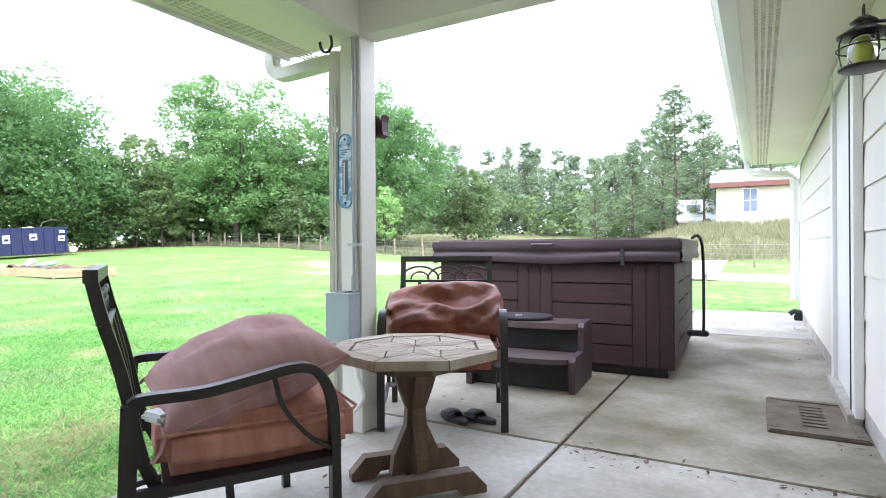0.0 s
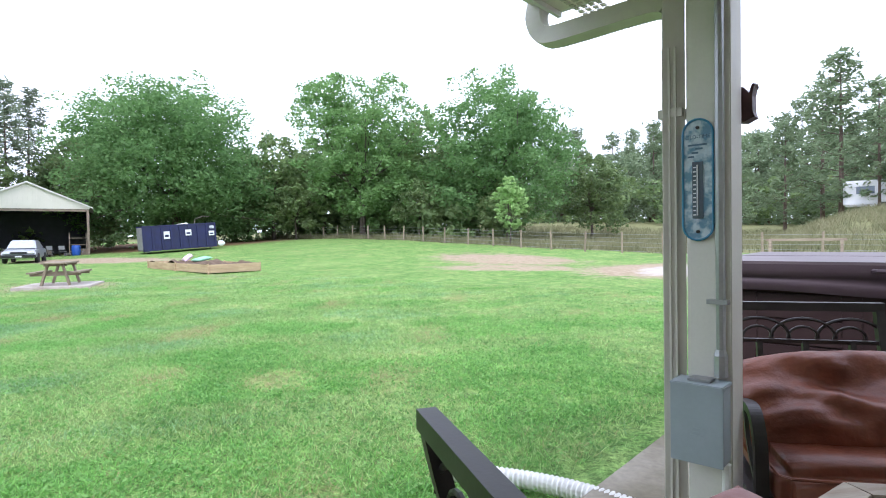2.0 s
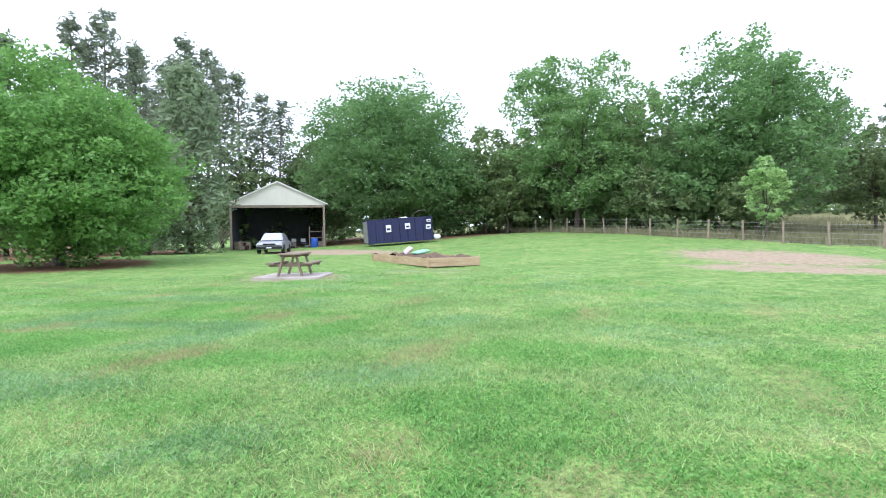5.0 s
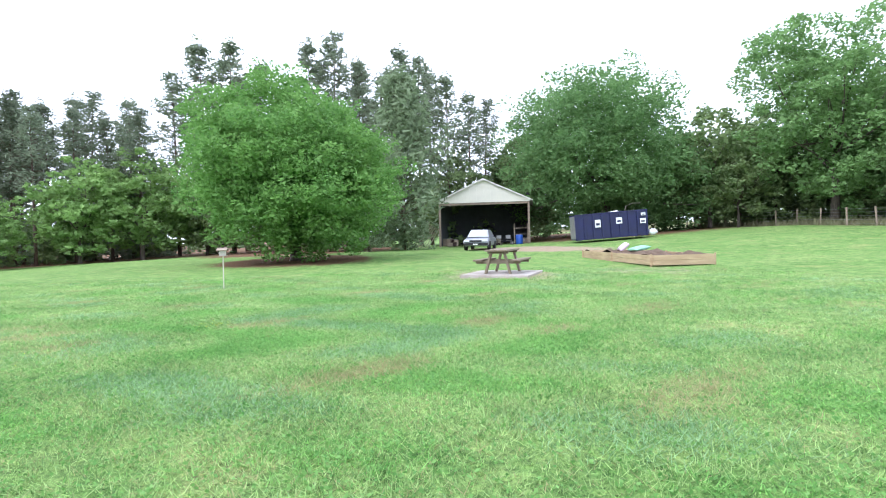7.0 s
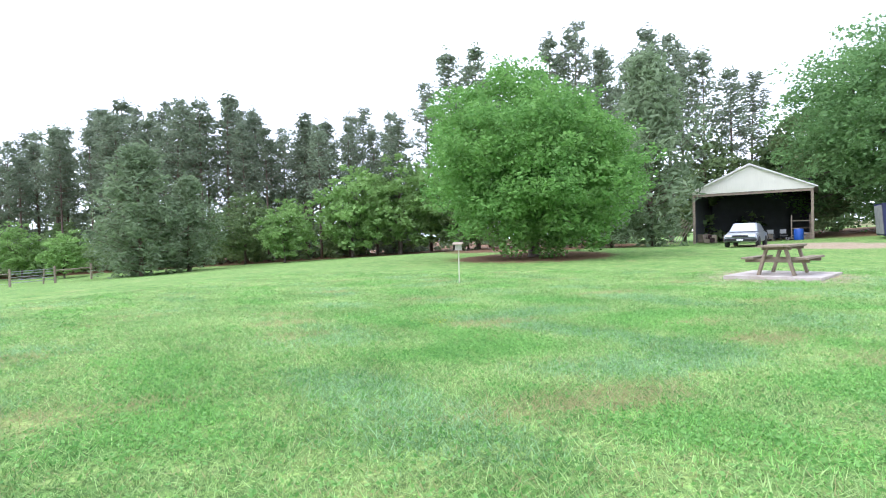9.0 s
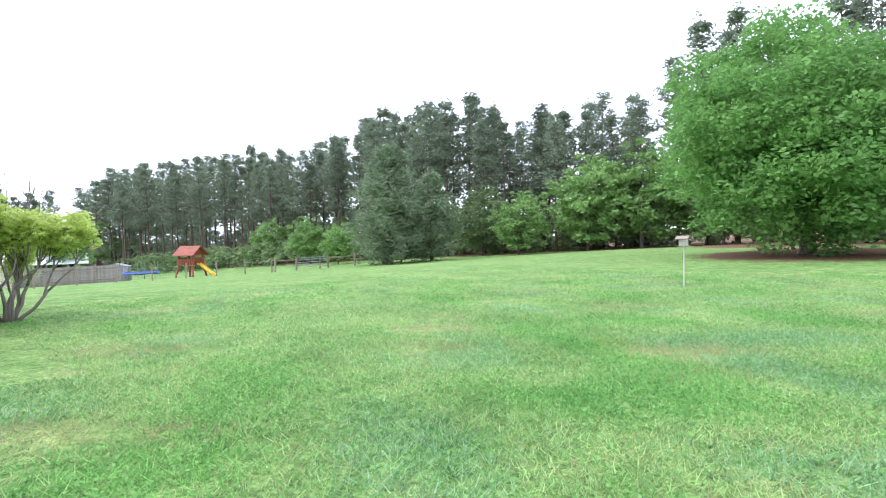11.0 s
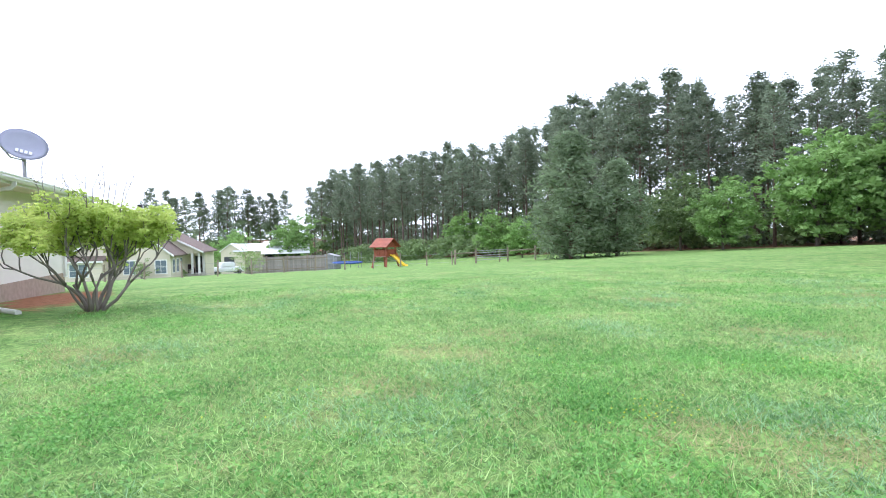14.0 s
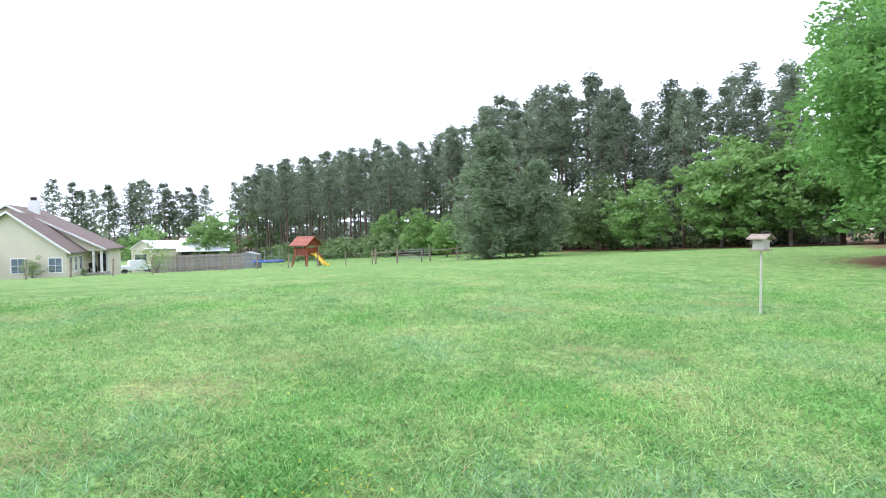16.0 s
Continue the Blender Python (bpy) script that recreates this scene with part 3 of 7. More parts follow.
part("roof_deck", boxed(-2.85, WALL_X, -6.3, 2.40, 2.43, 2.50), MAT_SHINGLE, porch)
part("rim_board", boxed(-2.76, -2.17, -6.3, 2.40, 2.405, 2.43), MAT_PAINT, porch)
part("downspout", tubed(bend([(-2.84, 2.38, 2.27), (-2.84, 2.36, 2.20), (-2.81, 2.36, 2.13), (-2.72, 2.35, 2.10), (-2.30, 2.29, 2.085), (-2.235, 2.28, 2.04), (-2.225, 2.26, 1.95), (-2.225, 2.26, 0.02)], 3), 0.036, square=True), MAT_SPOUT, porch)
for k in range(3):
    part("spout_rib", boxed(-2.250 + 0.02 * k, -2.242 + 0.02 * k, 2.217, 2.2238, 0.03, 1.9), MAT_SPOUT, porch)
part("spout_joint", boxed(-2.266, -2.184, 2.219, 2.301, 1.66, 1.69), MAT_SPOUT, porch)

post = thing("porch_post", pose(POST_X, POST_Y, 0), "square cream porch post with chipped base", "post")
part("shaft", boxed(-0.07, 0.07, -0.07, 0.07, 0.04, BEAM_Z - 0.001, bevel=0.004), MAT_PAINT, post)
part("post_base", boxed(-0.078, 0.078, -0.078, 0.078, 0.0, 0.14, bevel=0.004), MAT_PAINT, post)
part("conduit", tubed([(0.04, -0.085, 2.16), (0.04, -0.085, 0.83)], 0.015), MAT_GALV, post, "grey steel conduit")
part("conduit_fitting", tubed([(0.04, -0.085, 0.87), (0.04, -0.085, 0.85), (0.04, -0.085, 0.78)], [0.016, 0.022, 0.022]), MAT_GALV, post)
part("conduit_clip", boxed(0.0, 0.065, -0.1, -0.07, 1.02, 1.035), MAT_GALV, post)
part("lower_conduit", tubed(bend([(0.06, -0.1, 0.5), (0.06, -0.1, 0.32), (0.1, -0.1, 0.2), (0.02, -0.12, 0.1), (-0.06, -0.12, 0.06)]), 0.013), MAT_WHITE, post)
box1 = thing("electrical_box", pose(POST_X - 0.012, POST_Y - 0.071, 0.635), "grey steel electrical box on the porch post", "electrical box")
part("enclosure", boxed(-0.078, 0.078, -0.098, -0.002, -0.132, 0.118, bevel=0.004), MAT_METALGREY, box1)
part("cover", boxed(-0.082, 0.082, -0.104, -0.0985, -0.13, 0.124, bevel=0.002), MAT_METALGREY, box1)
part("hub_plate", boxed(-0.035, 0.035, -0.08, -0.02, 0.1325, 0.142, bevel=0.002), MAT_GALV, box1)
part("hood", boxed(-0.083, 0.083, -0.108, -0.001, 0.119, 0.132, bevel=0.003), MAT_METALGREY, box1)
for k in range(3):
    part("embossed_mark", boxed(-0.02 + 0.006 * k, 0.025, -0.106, -0.1041, -0.04 + k * 0.012, -0.035 + k * 0.012), MAT_METALGREY, box1)

# thermometer: rounded plaque, tube and scale
therm = thing("thermometer", pose(POST_X - 0.03, POST_Y - 0.071, 1.435), "blue painted metal wall thermometer on the post", "thermometer")
MAT_THERM = material("blue_plaque", (0.50, 0.60, 0.64), 0.5, vary=0.35, scale=26, fine=70, bump=0.05, second=(0.13, 0.27, 0.38), tight=0.07)
half = [(0.048 * math.cos(a), 0.155 + 0.048 * math.sin(a)) for a in np.linspace(0, math.pi, 12)] + [(0.048 * math.cos(a), -0.155 + 0.048 * math.sin(a)) for a in np.linspace(math.pi, 2 * math.pi, 12)]
MAT_THERMPRINT = material("faded_blue_print", (0.10, 0.19, 0.27), 0.5, vary=0.4, scale=30)
part("plaque", prism(half, 0.002, 0.008, UP_Y), MAT_THERM, therm)
rim = tubed([(x, -0.009, z) for x, z in half] + [(half[0][0], -0.009, half[0][1])], 0.004, sides=6)
part("rim", rim, material("blue_rim", (0.06, 0.25, 0.42), 0.45, vary=0.15), therm)
part("scale_plate", boxed(-0.017, 0.017, -0.012, -0.0085, -0.13, 0.06), material("scale_dark", (0.09, 0.12, 0.15), 0.5), therm)
part("glass_tube", tubed([(0, -0.014, -0.12), (0, -0.014, 0.05)], 0.0025, sides=6), MAT_LABEL, therm)
for k in range(12):
    part("scale_mark", boxed(-0.014, -0.005, -0.0135, -0.0121, -0.12 + 0.0145 * k, -0.116 + 0.0145 * k), MAT_LABEL, therm)
for k in range(4):
    part("faded_print", boxed(-0.032 + 0.012 * (k % 3), -0.012 + 0.014 * (k % 4), -0.0098, -0.0086, 0.075 + 0.013 * k, 0.081 + 0.013 * k), MAT_THERMPRINT, therm)
title = bpy.data.curves.new("heading", "FONT")
title.body, title.size, title.extrude, title.align_x = "OLD-TIME", 0.0175, 0.0006, "CENTER"
title.materials.append(MAT_THERMPRINT)
heading = new("heading", title)
heading.parent, heading.matrix_basis = therm, pose(0, -0.0095, 0.138, 90, 0, 0)
for s in (0.175, -0.175):
    part("screw", tubed([(0, -0.008, s), (0, -0.012, s)], 0.006, sides=8), MAT_IRON, therm)

# hook and small lantern by the post
hook = thing("plant_hook", pose(-2.19, 2.15, 2.235), "black iron ceiling hook under the soffit", "hook")
part("hook_rod", tubed(bend([(0, 0, 0.0), (0.006, 0.003, -0.04), (0.016, 0.008, -0.09), (0.014, 0.006, -0.125), (-0.004, -0.004, -0.15), (-0.026, -0.016, -0.146), (-0.038, -0.022, -0.12), (-0.04, -0.024, -0.095)]), 0.008), MAT_IRON, hook)
bell = thing("wall_sconce", pose(POST_X + 0.02, POST_Y + 0.125, 1.71) @ Matrix.Diagonal((0.85, 0.85, 0.9, 1)), "maroon cast iron half-round holder on the post", "holder")
MAT_MAROON = material("maroon_iron", (0.07, 0.028, 0.03), 0.5, metal=0.3, vary=0.3, scale=20)
part("back_plate", boxed(-0.03, 0.04, -0.063, -0.034, -0.06, 0.05, bevel=0.004), MAT_MAROON, bell)
half_cup = [(0.013, -0.07), (0.06, -0.078), (0.10, -0.062), (0.092, -0.04), (0.09, 0.02), (0.098, 0.058), (0.088, 0.06), (0.078, 0.03), (0.06, 0.055), (0.013, 0.07)]
part("cup", prism(half_cup, -0.035, 0.035, UP_Y), MAT_MAROON, bell)
part("rolled_rim", tubed([(0.095, -0.038, 0.058), (0.10, 0.0, 0.062), (0.095, 0.038, 0.058)], 0.006, sides=6), MAT_MAROON, bell)


# ---------------------------------------------------------------- hot tub and its steps
tub = thing("hot_tub", pose(-1.72, 5.25, 0, 0, 0, 2) @ Matrix.Diagonal((0.985, 1, 1, 1)), "dark brown hot tub with a brown vinyl cover", "hot tub")
TW, TD = 1.0, 1.0
part("base", boxed(-TW + 0.05, TW - 0.05, -TD + 0.05, TD - 0.05, 0.0, 0.07), MAT_BLACK, tub)
part("shell", boxed(-TW + 0.02, TW - 0.02, -TD + 0.02, TD - 0.02, 0.07, 0.93), MAT_TUB, tub)


def tub_side(m):
    """One side: a corner post at each end, upright boards, and lying boards between them."""
    up = mesh_of(boxed(0, 0.098, 0, 0.018, 0.075, 0.88, bevel=0.004), "upright_board", MAT_TUB)
    for x in (-1.0, -0.9, -0.8, -0.25, -0.15, -0.05, 0.7, 0.8, 0.9):
        piece("upright_board", up, tub, m @ pose(x, 0, 0))
    for x0, w in ((-0.7, 0.448), (0.052, 0.644)):
        lie = mesh_of(boxed(0, w, 0, 0.016, 0, 0.152, bevel=0.004), "lying_board", MAT_TUB)
        for k in range(5):
            piece("lying_board", lie, tub, m @ pose(x0, 0, 0.08 + k * 0.16))


tub_side(pose(0, -TD - 0.005, 0))
tub_side(pose(TW + 0.005, 0, 0, 0, 0, 90))
tub_side(pose(-TW - 0.005, 0, 0, 0, 0, -90))
tub_side(pose(0, TD + 0.005, 0, 0, 0, 180))
cover = bmesh.new()
box(cover, -1.04, 1.04, -1.04, -0.01, 0.97, 1.075, bevel=0.03)
part("cover_front", cover, MAT_COVERTOP, tub, "paler brown vinyl cover half")
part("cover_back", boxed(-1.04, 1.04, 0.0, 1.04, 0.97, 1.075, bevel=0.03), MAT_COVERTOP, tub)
n = 48
for s0, s1, fx in (((-1.05, -1.05), (1.05, -1.05), 0), ((1.05, -1.05), (1.05, 1.05), 1), ((-1.05, 1.05), (-1.05, -1.05), 2), ((1.05, 1.05), (-1.05, 1.05), 3)):
    rows, skirt = [], bmesh.new()
    for i in range(n + 1):
        f = i / n
        x, y = s0[0] + (s1[0] - s0[0]) * f, s0[1] + (s1[1] - s0[1]) * f
        nx, ny = (s1[1] - s0[1]) / 2.1, -(s1[0] - s0[0]) / 2.1
        col = []
        for k, z in enumerate((1.06, 1.02, 0.985, 0.975, 0.95, 0.92, 0.885)):
            sag = 0.012 * math.sin(f * 9 + fx) if k > 3 else 0
            bulge = (0.012, 0.016, 0.01, -0.004, 0.014, 0.02, 0.005)[k] + 0.006 * noise.noise(Vector((f * 7, k, fx)))
            col.append(skirt.verts.new((x + nx * bulge, y + ny * bulge, z + sag)))
        rows.append(col)
    for a, b in zip(rows, rows[1:]):
        for k in range(6):
            skirt.faces.new((a[k], a[k + 1], b[k + 1], b[k]))
    bmesh.ops.recalc_face_normals(skirt, faces=skirt.faces)
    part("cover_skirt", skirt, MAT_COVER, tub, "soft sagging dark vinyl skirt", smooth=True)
part("cover_handle", tubed([(-0.1, -1.07, 1.03), (-0.08, -1.1, 1.028), (0.06, -1.1, 1.028), (0.08, -1.07, 1.03)], 0.012), MAT_COVER, tub)
part("strap", boxed(0.62, 0.65, -1.085, -1.06, 0.86, 1.0, bevel=0.003), MAT_BLACK, tub)
part("lifter_bar", tubed(bend([(1.08, -0.2, 1.08), (1.12, -0.3, 1.1), (1.15, -0.2, 1.06), (1.16, -0.05, 0.9), (1.16, 0.0, 0.3), (1.14, 0.02, 0.22)]), 0.014), MAT_BLACK, tub, "black cover lifter bar")
part("lifter_foot", boxed(1.02, 1.2, -0.03, 0.05, 0.2, 0.25, bevel=0.01), MAT_BLACK, tub)

MAT_STEPTREAD = material("worn_brown_plastic", (0.085, 0.058, 0.055), 0.5, vary=0.3, scale=5, fine=60, bump=0.1)
steps = thing("tub_steps", pose(-1.66, 3.80, 0, 0, 0, 4), "brown plastic two-tread spa steps before the tub", "steps")
SIDE = [(-0.30, 0), (-0.30, 0.22), (-0.27, 0.25), (0.0, 0.25), (0.0, 0.42), (0.03, 0.45), (0.30, 0.45), (0.30, 0)]
for x in (-0.40, 0.36):
    part("side_panel", prism(SIDE, x, x + 0.045, UP_X), MAT_COVER, steps)
part("lower_tread", prism([(0.359, -0.005), (-0.354, -0.005)] + [(0.0025 + 0.3565 * math.cos(a), -0.32 + 0.05 - 0.09 * math.sin(a - math.pi)) for a in np.linspace(math.pi, 2 * math.pi, 13)], 0.20, 0.235), MAT_STEPTREAD, steps, "worn brown bowed tread")
part("upper_tread", prism([(0.359, 0.29), (-0.354, 0.29)] + [(0.0025 + 0.3565 * math.cos(a), -0.01 + 0.05 - 0.09 * math.sin(a - math.pi)) for a in np.linspace(math.pi, 2 * math.pi, 13)], 0.40, 0.445), MAT_STEPTREAD, steps, "worn brown bowed tread")
# steps are open under the treads; these black sheets paint the shade there
part("recess_shade", boxed(-0.354, 0.359, 0.06, 0.075, 0.236, 0.398), MAT_BLACK, steps)
part("lower_recess_shade", boxed(-0.354, 0.359, -0.22, -0.205, 0.0, 0.199), MAT_BLACK, steps)
tray = thing("serving_tray", pose(-1.80, 3.93, 0.447, 0, 0, 10), "black oval tray lying on the spa steps", "tray")
bm = lathe([(0.25, 0.0), (0.27, 0.004), (0.275, 0.03), (0.262, 0.03), (0.25, 0.012), (0.01, 0.012)], 32)
bmesh.ops.scale(bm, vec=(1, 0.6, 1), verts=bm.verts)
part("tray_body", bm, MAT_BLACK, tray, smooth=True)
part("tray_knob", boxed(-0.03, 0.03, -0.02, 0.02, 0.012, 0.03, bevel=0.005), MAT_GALV, tray)


# ---------------------------------------------------------------- patio chairs and table
def patio_chair(m, label, cushion_mat, vinyl=None):
    """Cast-metal armchair facing +y: frame, arched back with ornament, curved arms, seat cushion."""
    c = thing("patio_chair", m, label, "chair", "patio chairs")
    W, A = 0.285, 0.34  # half widths of the back and of the arms
    for s in (-1, 1):
        x = s * W
        part("back_upright", tubed(bend([(x, -0.20, 0.30), (x, -0.25, 0.42), (x, -0.30, 0.66), (x, -0.345, 0.82), (x, -0.37, 0.93)]), 0.016, square=True), MAT_IRON, c)
        x = s * A
        side = [(x, -0.30, 0.0), (x, -0.29, 0.30), (x, -0.28, 0.585), (x, -0.245, 0.598), (x, -0.10, 0.600), (x, 0.04, 0.622), (x, 0.14, 0.640), (x, 0.20, 0.638), (x, 0.235, 0.615), (x, 0.265, 0.57), (x, 0.282, 0.50), (x, 0.287, 0.36), (x, 0.29, 0.0)]
        part("side_frame", tubed(bend(side[2:]), 0.0145, square=True, flat=1.4), MAT_IRON, c, "bent arm running down into the front leg")
        part("rear_leg", tubed([side[0], side[1], side[2]], 0.017, square=True, flat=1.3), MAT_IRON, c)
        part("arm_brace", tubed(bend([(x, 0.285, 0.37), (x, 0.21, 0.42), (x, 0.13, 0.52), (x, 0.10, 0.62)]), 0.007, square=True), MAT_IRON, c)
        part("side_rail", tubed([(x, -0.287, 0.338), (x, 0.286, 0.338)], 0.014, square=True), MAT_IRON, c)
        part("side_stretcher", tubed(bend([(x, -0.295, 0.12), (x, -0.15, 0.145), (x, 0.0, 0.19), (x, 0.12, 0.15), (x, 0.288, 0.12)]), 0.011, square=True), MAT_IRON, c)
        part("stretcher_strut", tubed([(x, -0.02, 0.19), (x, -0.03, 0.33)], 0.011, square=True), MAT_IRON, c)
        part("seat_bracket", tubed([(x, -0.2, 0.338), (s * W, -0.2, 0.30)], 0.012, square=True), MAT_IRON, c)
    part("front_rail", tubed([(-A, 0.286, 0.338), (A, 0.286, 0.338)], 0.014, square=True), MAT_IRON, c)
    part("back_rail", tubed([(-A, -0.287, 0.338), (A, -0.287, 0.338)], 0.014, square=True), MAT_IRON, c)
    part("top_rail", tubed([(-W - 0.017, -0.37, 0.935), (W + 0.017, -0.37, 0.935)], 0.018, square=True), MAT_IRON, c)
    part("lower_crossbar", tubed([(-W, -0.335, 0.79), (W, -0.335, 0.79)], 0.008, square=True), MAT_IRON, c)
    part("seat_sling", boxed(-A + 0.02, A - 0.02, -0.2, 0.28, 0.333, 0.344), MAT_IRON, c)
    for k in range(3):
        x = -0.175 + 0.175 * k
        arc = [(x + 0.125 * math.cos(a), -0.352 + 0.0 * a, 0.80 + 0.085 * math.sin(a)) for a in np.linspace(0, math.pi, 13)]
        part("ornament_arch", tubed(arc, 0.007, sides=6), MAT_IRON, c)
        arc2 = [(x + 0.06 * math.cos(a), -0.352, 0.80 + 0.05 * math.sin(a)) for a in np.linspace(0, math.pi, 9)]
        part("ornament_scroll", tubed(arc2, 0.006, sides=6), MAT_IRON, c)
        part("ornament_bar", tubed([(x, -0.335, 0.79), (x, -0.30, 0.64), (x, -0.255, 0.36)], 0.011, square=True), MAT_IRON, c)
    bm = boxed(-0.305, 0.305, -0.22, 0.375, 0.345, 0.50, bevel=0.04)
    bmesh.ops.subdivide_edges(bm, edges=bm.edges, cuts=3, use_grid_fill=True)
    for v in bm.verts:
        v.co += Vector((0, 0, 0.02 * (1 - (v.co.x / 0.3) ** 2) if v.co.z > 0.4 else 0)) + 0.01 * Vector((noise.noise(v.co * 7), noise.noise(v.co * 7 + Vector((9, 0, 0))), noise.noise(v.co * 5 + Vector((0, 9, 0)))))
    seat = part("seat_cushion", bm, cushion_mat, c, "thick rust-brown seat cushion", smooth=True)
    part("piping", tubed([(-0.307, -0.22, 0.48), (-0.31, 0.36, 0.48), (-0.28, 0.382, 0.48), (0.28, 0.382, 0.48), (0.31, 0.36, 0.48), (0.307, -0.22, 0.48)], 0.005, sides=6), cushion_mat, seat)
    return c


chair_one = patio_chair(pose(-1.76, 1.10, 0, 0, 0, -31.5), "dark metal patio chair with faded rust cushion, beside the small table", MAT_CUSHION)
chair_two = patio_chair(pose(-1.79, 2.71, 0, 0, 0, -153), "dark metal patio chair with arched back, in front of the tub", MAT_LEATHER)


def loose_pillow(m, label, mat, w, d, h, seed, wrinkle, bag=0.0):
    p = thing("pillow", m, label, "pillow", "chair pillows")
    part("pillow_body", pillow(w, d, h, seed, n=40, wrinkle=wrinkle, bag=bag, dent=0.55 if bag else 0.0), mat, p, smooth=True)
    edge = []
    for k in range(33):
        q = k / 8 % 4
        u, v = ((2 * q - 1, -1), (1, 2 * (q - 1) - 1), (1 - 2 * (q - 2), 1), (-1, 1 - 2 * (q - 3)))[min(3, int(q))]
        pull = 1 - 0.06 * (1 - abs(u)) * abs(v) - 0.06 * (1 - abs(v)) * abs(u)
        edge.append((u * w / 2 * pull * math.sqrt(1 - bag * v * v * 0.45), v * d / 2 * pull * math.sqrt(1 - bag * u * u * 0.5), 0))
    part("piping", tubed(edge, 0.006, sides=6), mat, p)
    for s in (-1, 1) if not bag else ():
        part("tie", tubed([(s * w / 2, -d / 2, 0), (s * (w / 2 + 0.03), -d / 2 - 0.02, -0.02), (s * (w / 2 + 0.05), -d / 2 - 0.05, -0.03)], 0.006, sides=6), mat, p)
    return p


loose_pillow(pose(-1.76, 1.10, 0, 0, 0, -31.5) @ pose(0.0, 0.06, 0.59, 18, 6, 4), "plump sun-bleached mauve pillow on the chair seat", MAT_CUSHION_PALE, 0.58, 0.58, 0.28, 3, 0.004)
loose_pillow(pose(-1.79, 2.71, 0, 0, 0, -153) @ pose(0.0, -0.04, 0.60, -52, 4, 2), "wrinkled rust leather pillow against the chair back", MAT_LEATHER, 0.76, 0.44, 0.32, 5, 0.010, bag=0.55)
tissue = thing("tissue_pack", pose(-1.78, 1.07, 0, 0, 0, -31.5) @ pose(0.2, -0.17, 0.495, 0, 0, 30), "small white crumpled packet on the seat cushion", "packet")
part("packet", boxed(-0.05, 0.05, -0.03, 0.03, 0.0, 0.03, bevel=0.01), MAT_LABEL, tissue)

table = thing("side_table", pose(-1.42, 1.80, 0, 0, 0, 50), "octagonal weathered wooden patio table with star-pattern top", "table")
R = 0.365
octo = [(R * math.cos(radians(3 + 45 * k)), R * math.sin(radians(3 + 45 * k))) for k in range(8)]
part("top_board", prism([(x * 0.97, y * 0.97) for x, y in octo], 0.555, 0.575), MAT_TABLEDARK, table)
shoulder = [Vector((0.42 * R * math.cos(radians(25.5 + 45 * k)), 0.42 * R * math.sin(radians(25.5 + 45 * k)), 0)) for k in range(8)]
for k in range(8):
    a, b = Vector(octo[k]).to_3d(), Vector(octo[(k + 1) % 8]).to_3d()
    ia, ib = a * 0.79, b * 0.79
    part("rim_board", prism([tuple((v + (b - a).normalized() * d).xy) for v, d in ((a, 0.003), (b, -0.003), (ib, -0.003), (ia, 0.003))], 0.556, 0.592), MAT_TABLEWOOD, table)
    ia, ib = a * 0.765, b * 0.765
    for q in ([Vector((0, 0, 0)), ia, shoulder[k]], [Vector((0, 0, 0)), shoulder[k], ib], [shoulder[k], ia, ib]):
        cen = sum(q, Vector()) / 3
        part("star_tile", prism([tuple((cen + (v - cen) * 0.92).xy) for v in q], 0.5755, 0.590), MAT_TABLEWOOD, table)
part("apron", prism([(x * 0.55, y * 0.55) for x, y in octo], 0.50, 0.554), MAT_TABLEDARK, table)
PED = [(-0.11, 0.0), (-0.10, 0.08), (-0.045, 0.20), (-0.04, 0.27), (-0.075, 0.36), (-0.10, 0.44), (0.10, 0.44), (0.075, 0.36), (0.04, 0.27), (0.045, 0.20), (0.10, 0.08), (0.11, 0.0)]
for k in range(2):
    part("pedestal_panel", prism([(x, z + 0.06) for x, z in PED], -0.024, 0.024, pose(0, 0, 0, 0, 0, 90 * k) @ UP_Y), MAT_TABLEDARK, table)
FOOT = [(-0.25, 0.0), (-0.25, 0.03), (-0.19, 0.095), (0.19, 0.095), (0.25, 0.03), (0.25, 0.0), (0.15, 0.0), (0.12, 0.03), (-0.12, 0.03), (-0.15, 0.0)]
for y in (-0.15, 0.15):
    part("foot_rail", prism(FOOT, y - 0.03, y + 0.03, UP_Y), MAT_TABLEDARK, table)
part("foot_link", boxed(-0.04, 0.04, -0.12, 0.12, 0.035, 0.075), MAT_TABLEDARK, table)


# ---------------------------------------------------------------- small things on the patio
def sandal(m):
    s = thing("sandal", m, "black rubber slide sandal on the concrete", "sandal", "pair of sandals")
    sole = [(0.045 * math.cos(a) * (1.1 if math.sin(a) > 0 else 0.9), 0.13 * math.sin(a)) for a in np.linspace(0, 2 * math.pi, 20, endpoint=False)]
    part("sole", prism(sole, 0.0, 0.025), MAT_BLACK, s)
    st = tubed([(-0.05, 0.03, 0.02), (-0.04, 0.03, 0.042), (0, 0.03, 0.052), (0.04, 0.03, 0.042), (0.05, 0.03, 0.02)], [0.012, 0.011, 0.01, 0.011, 0.012], sides=8, flat=4.0)
    part("strap", st, MAT_BLACK, s)


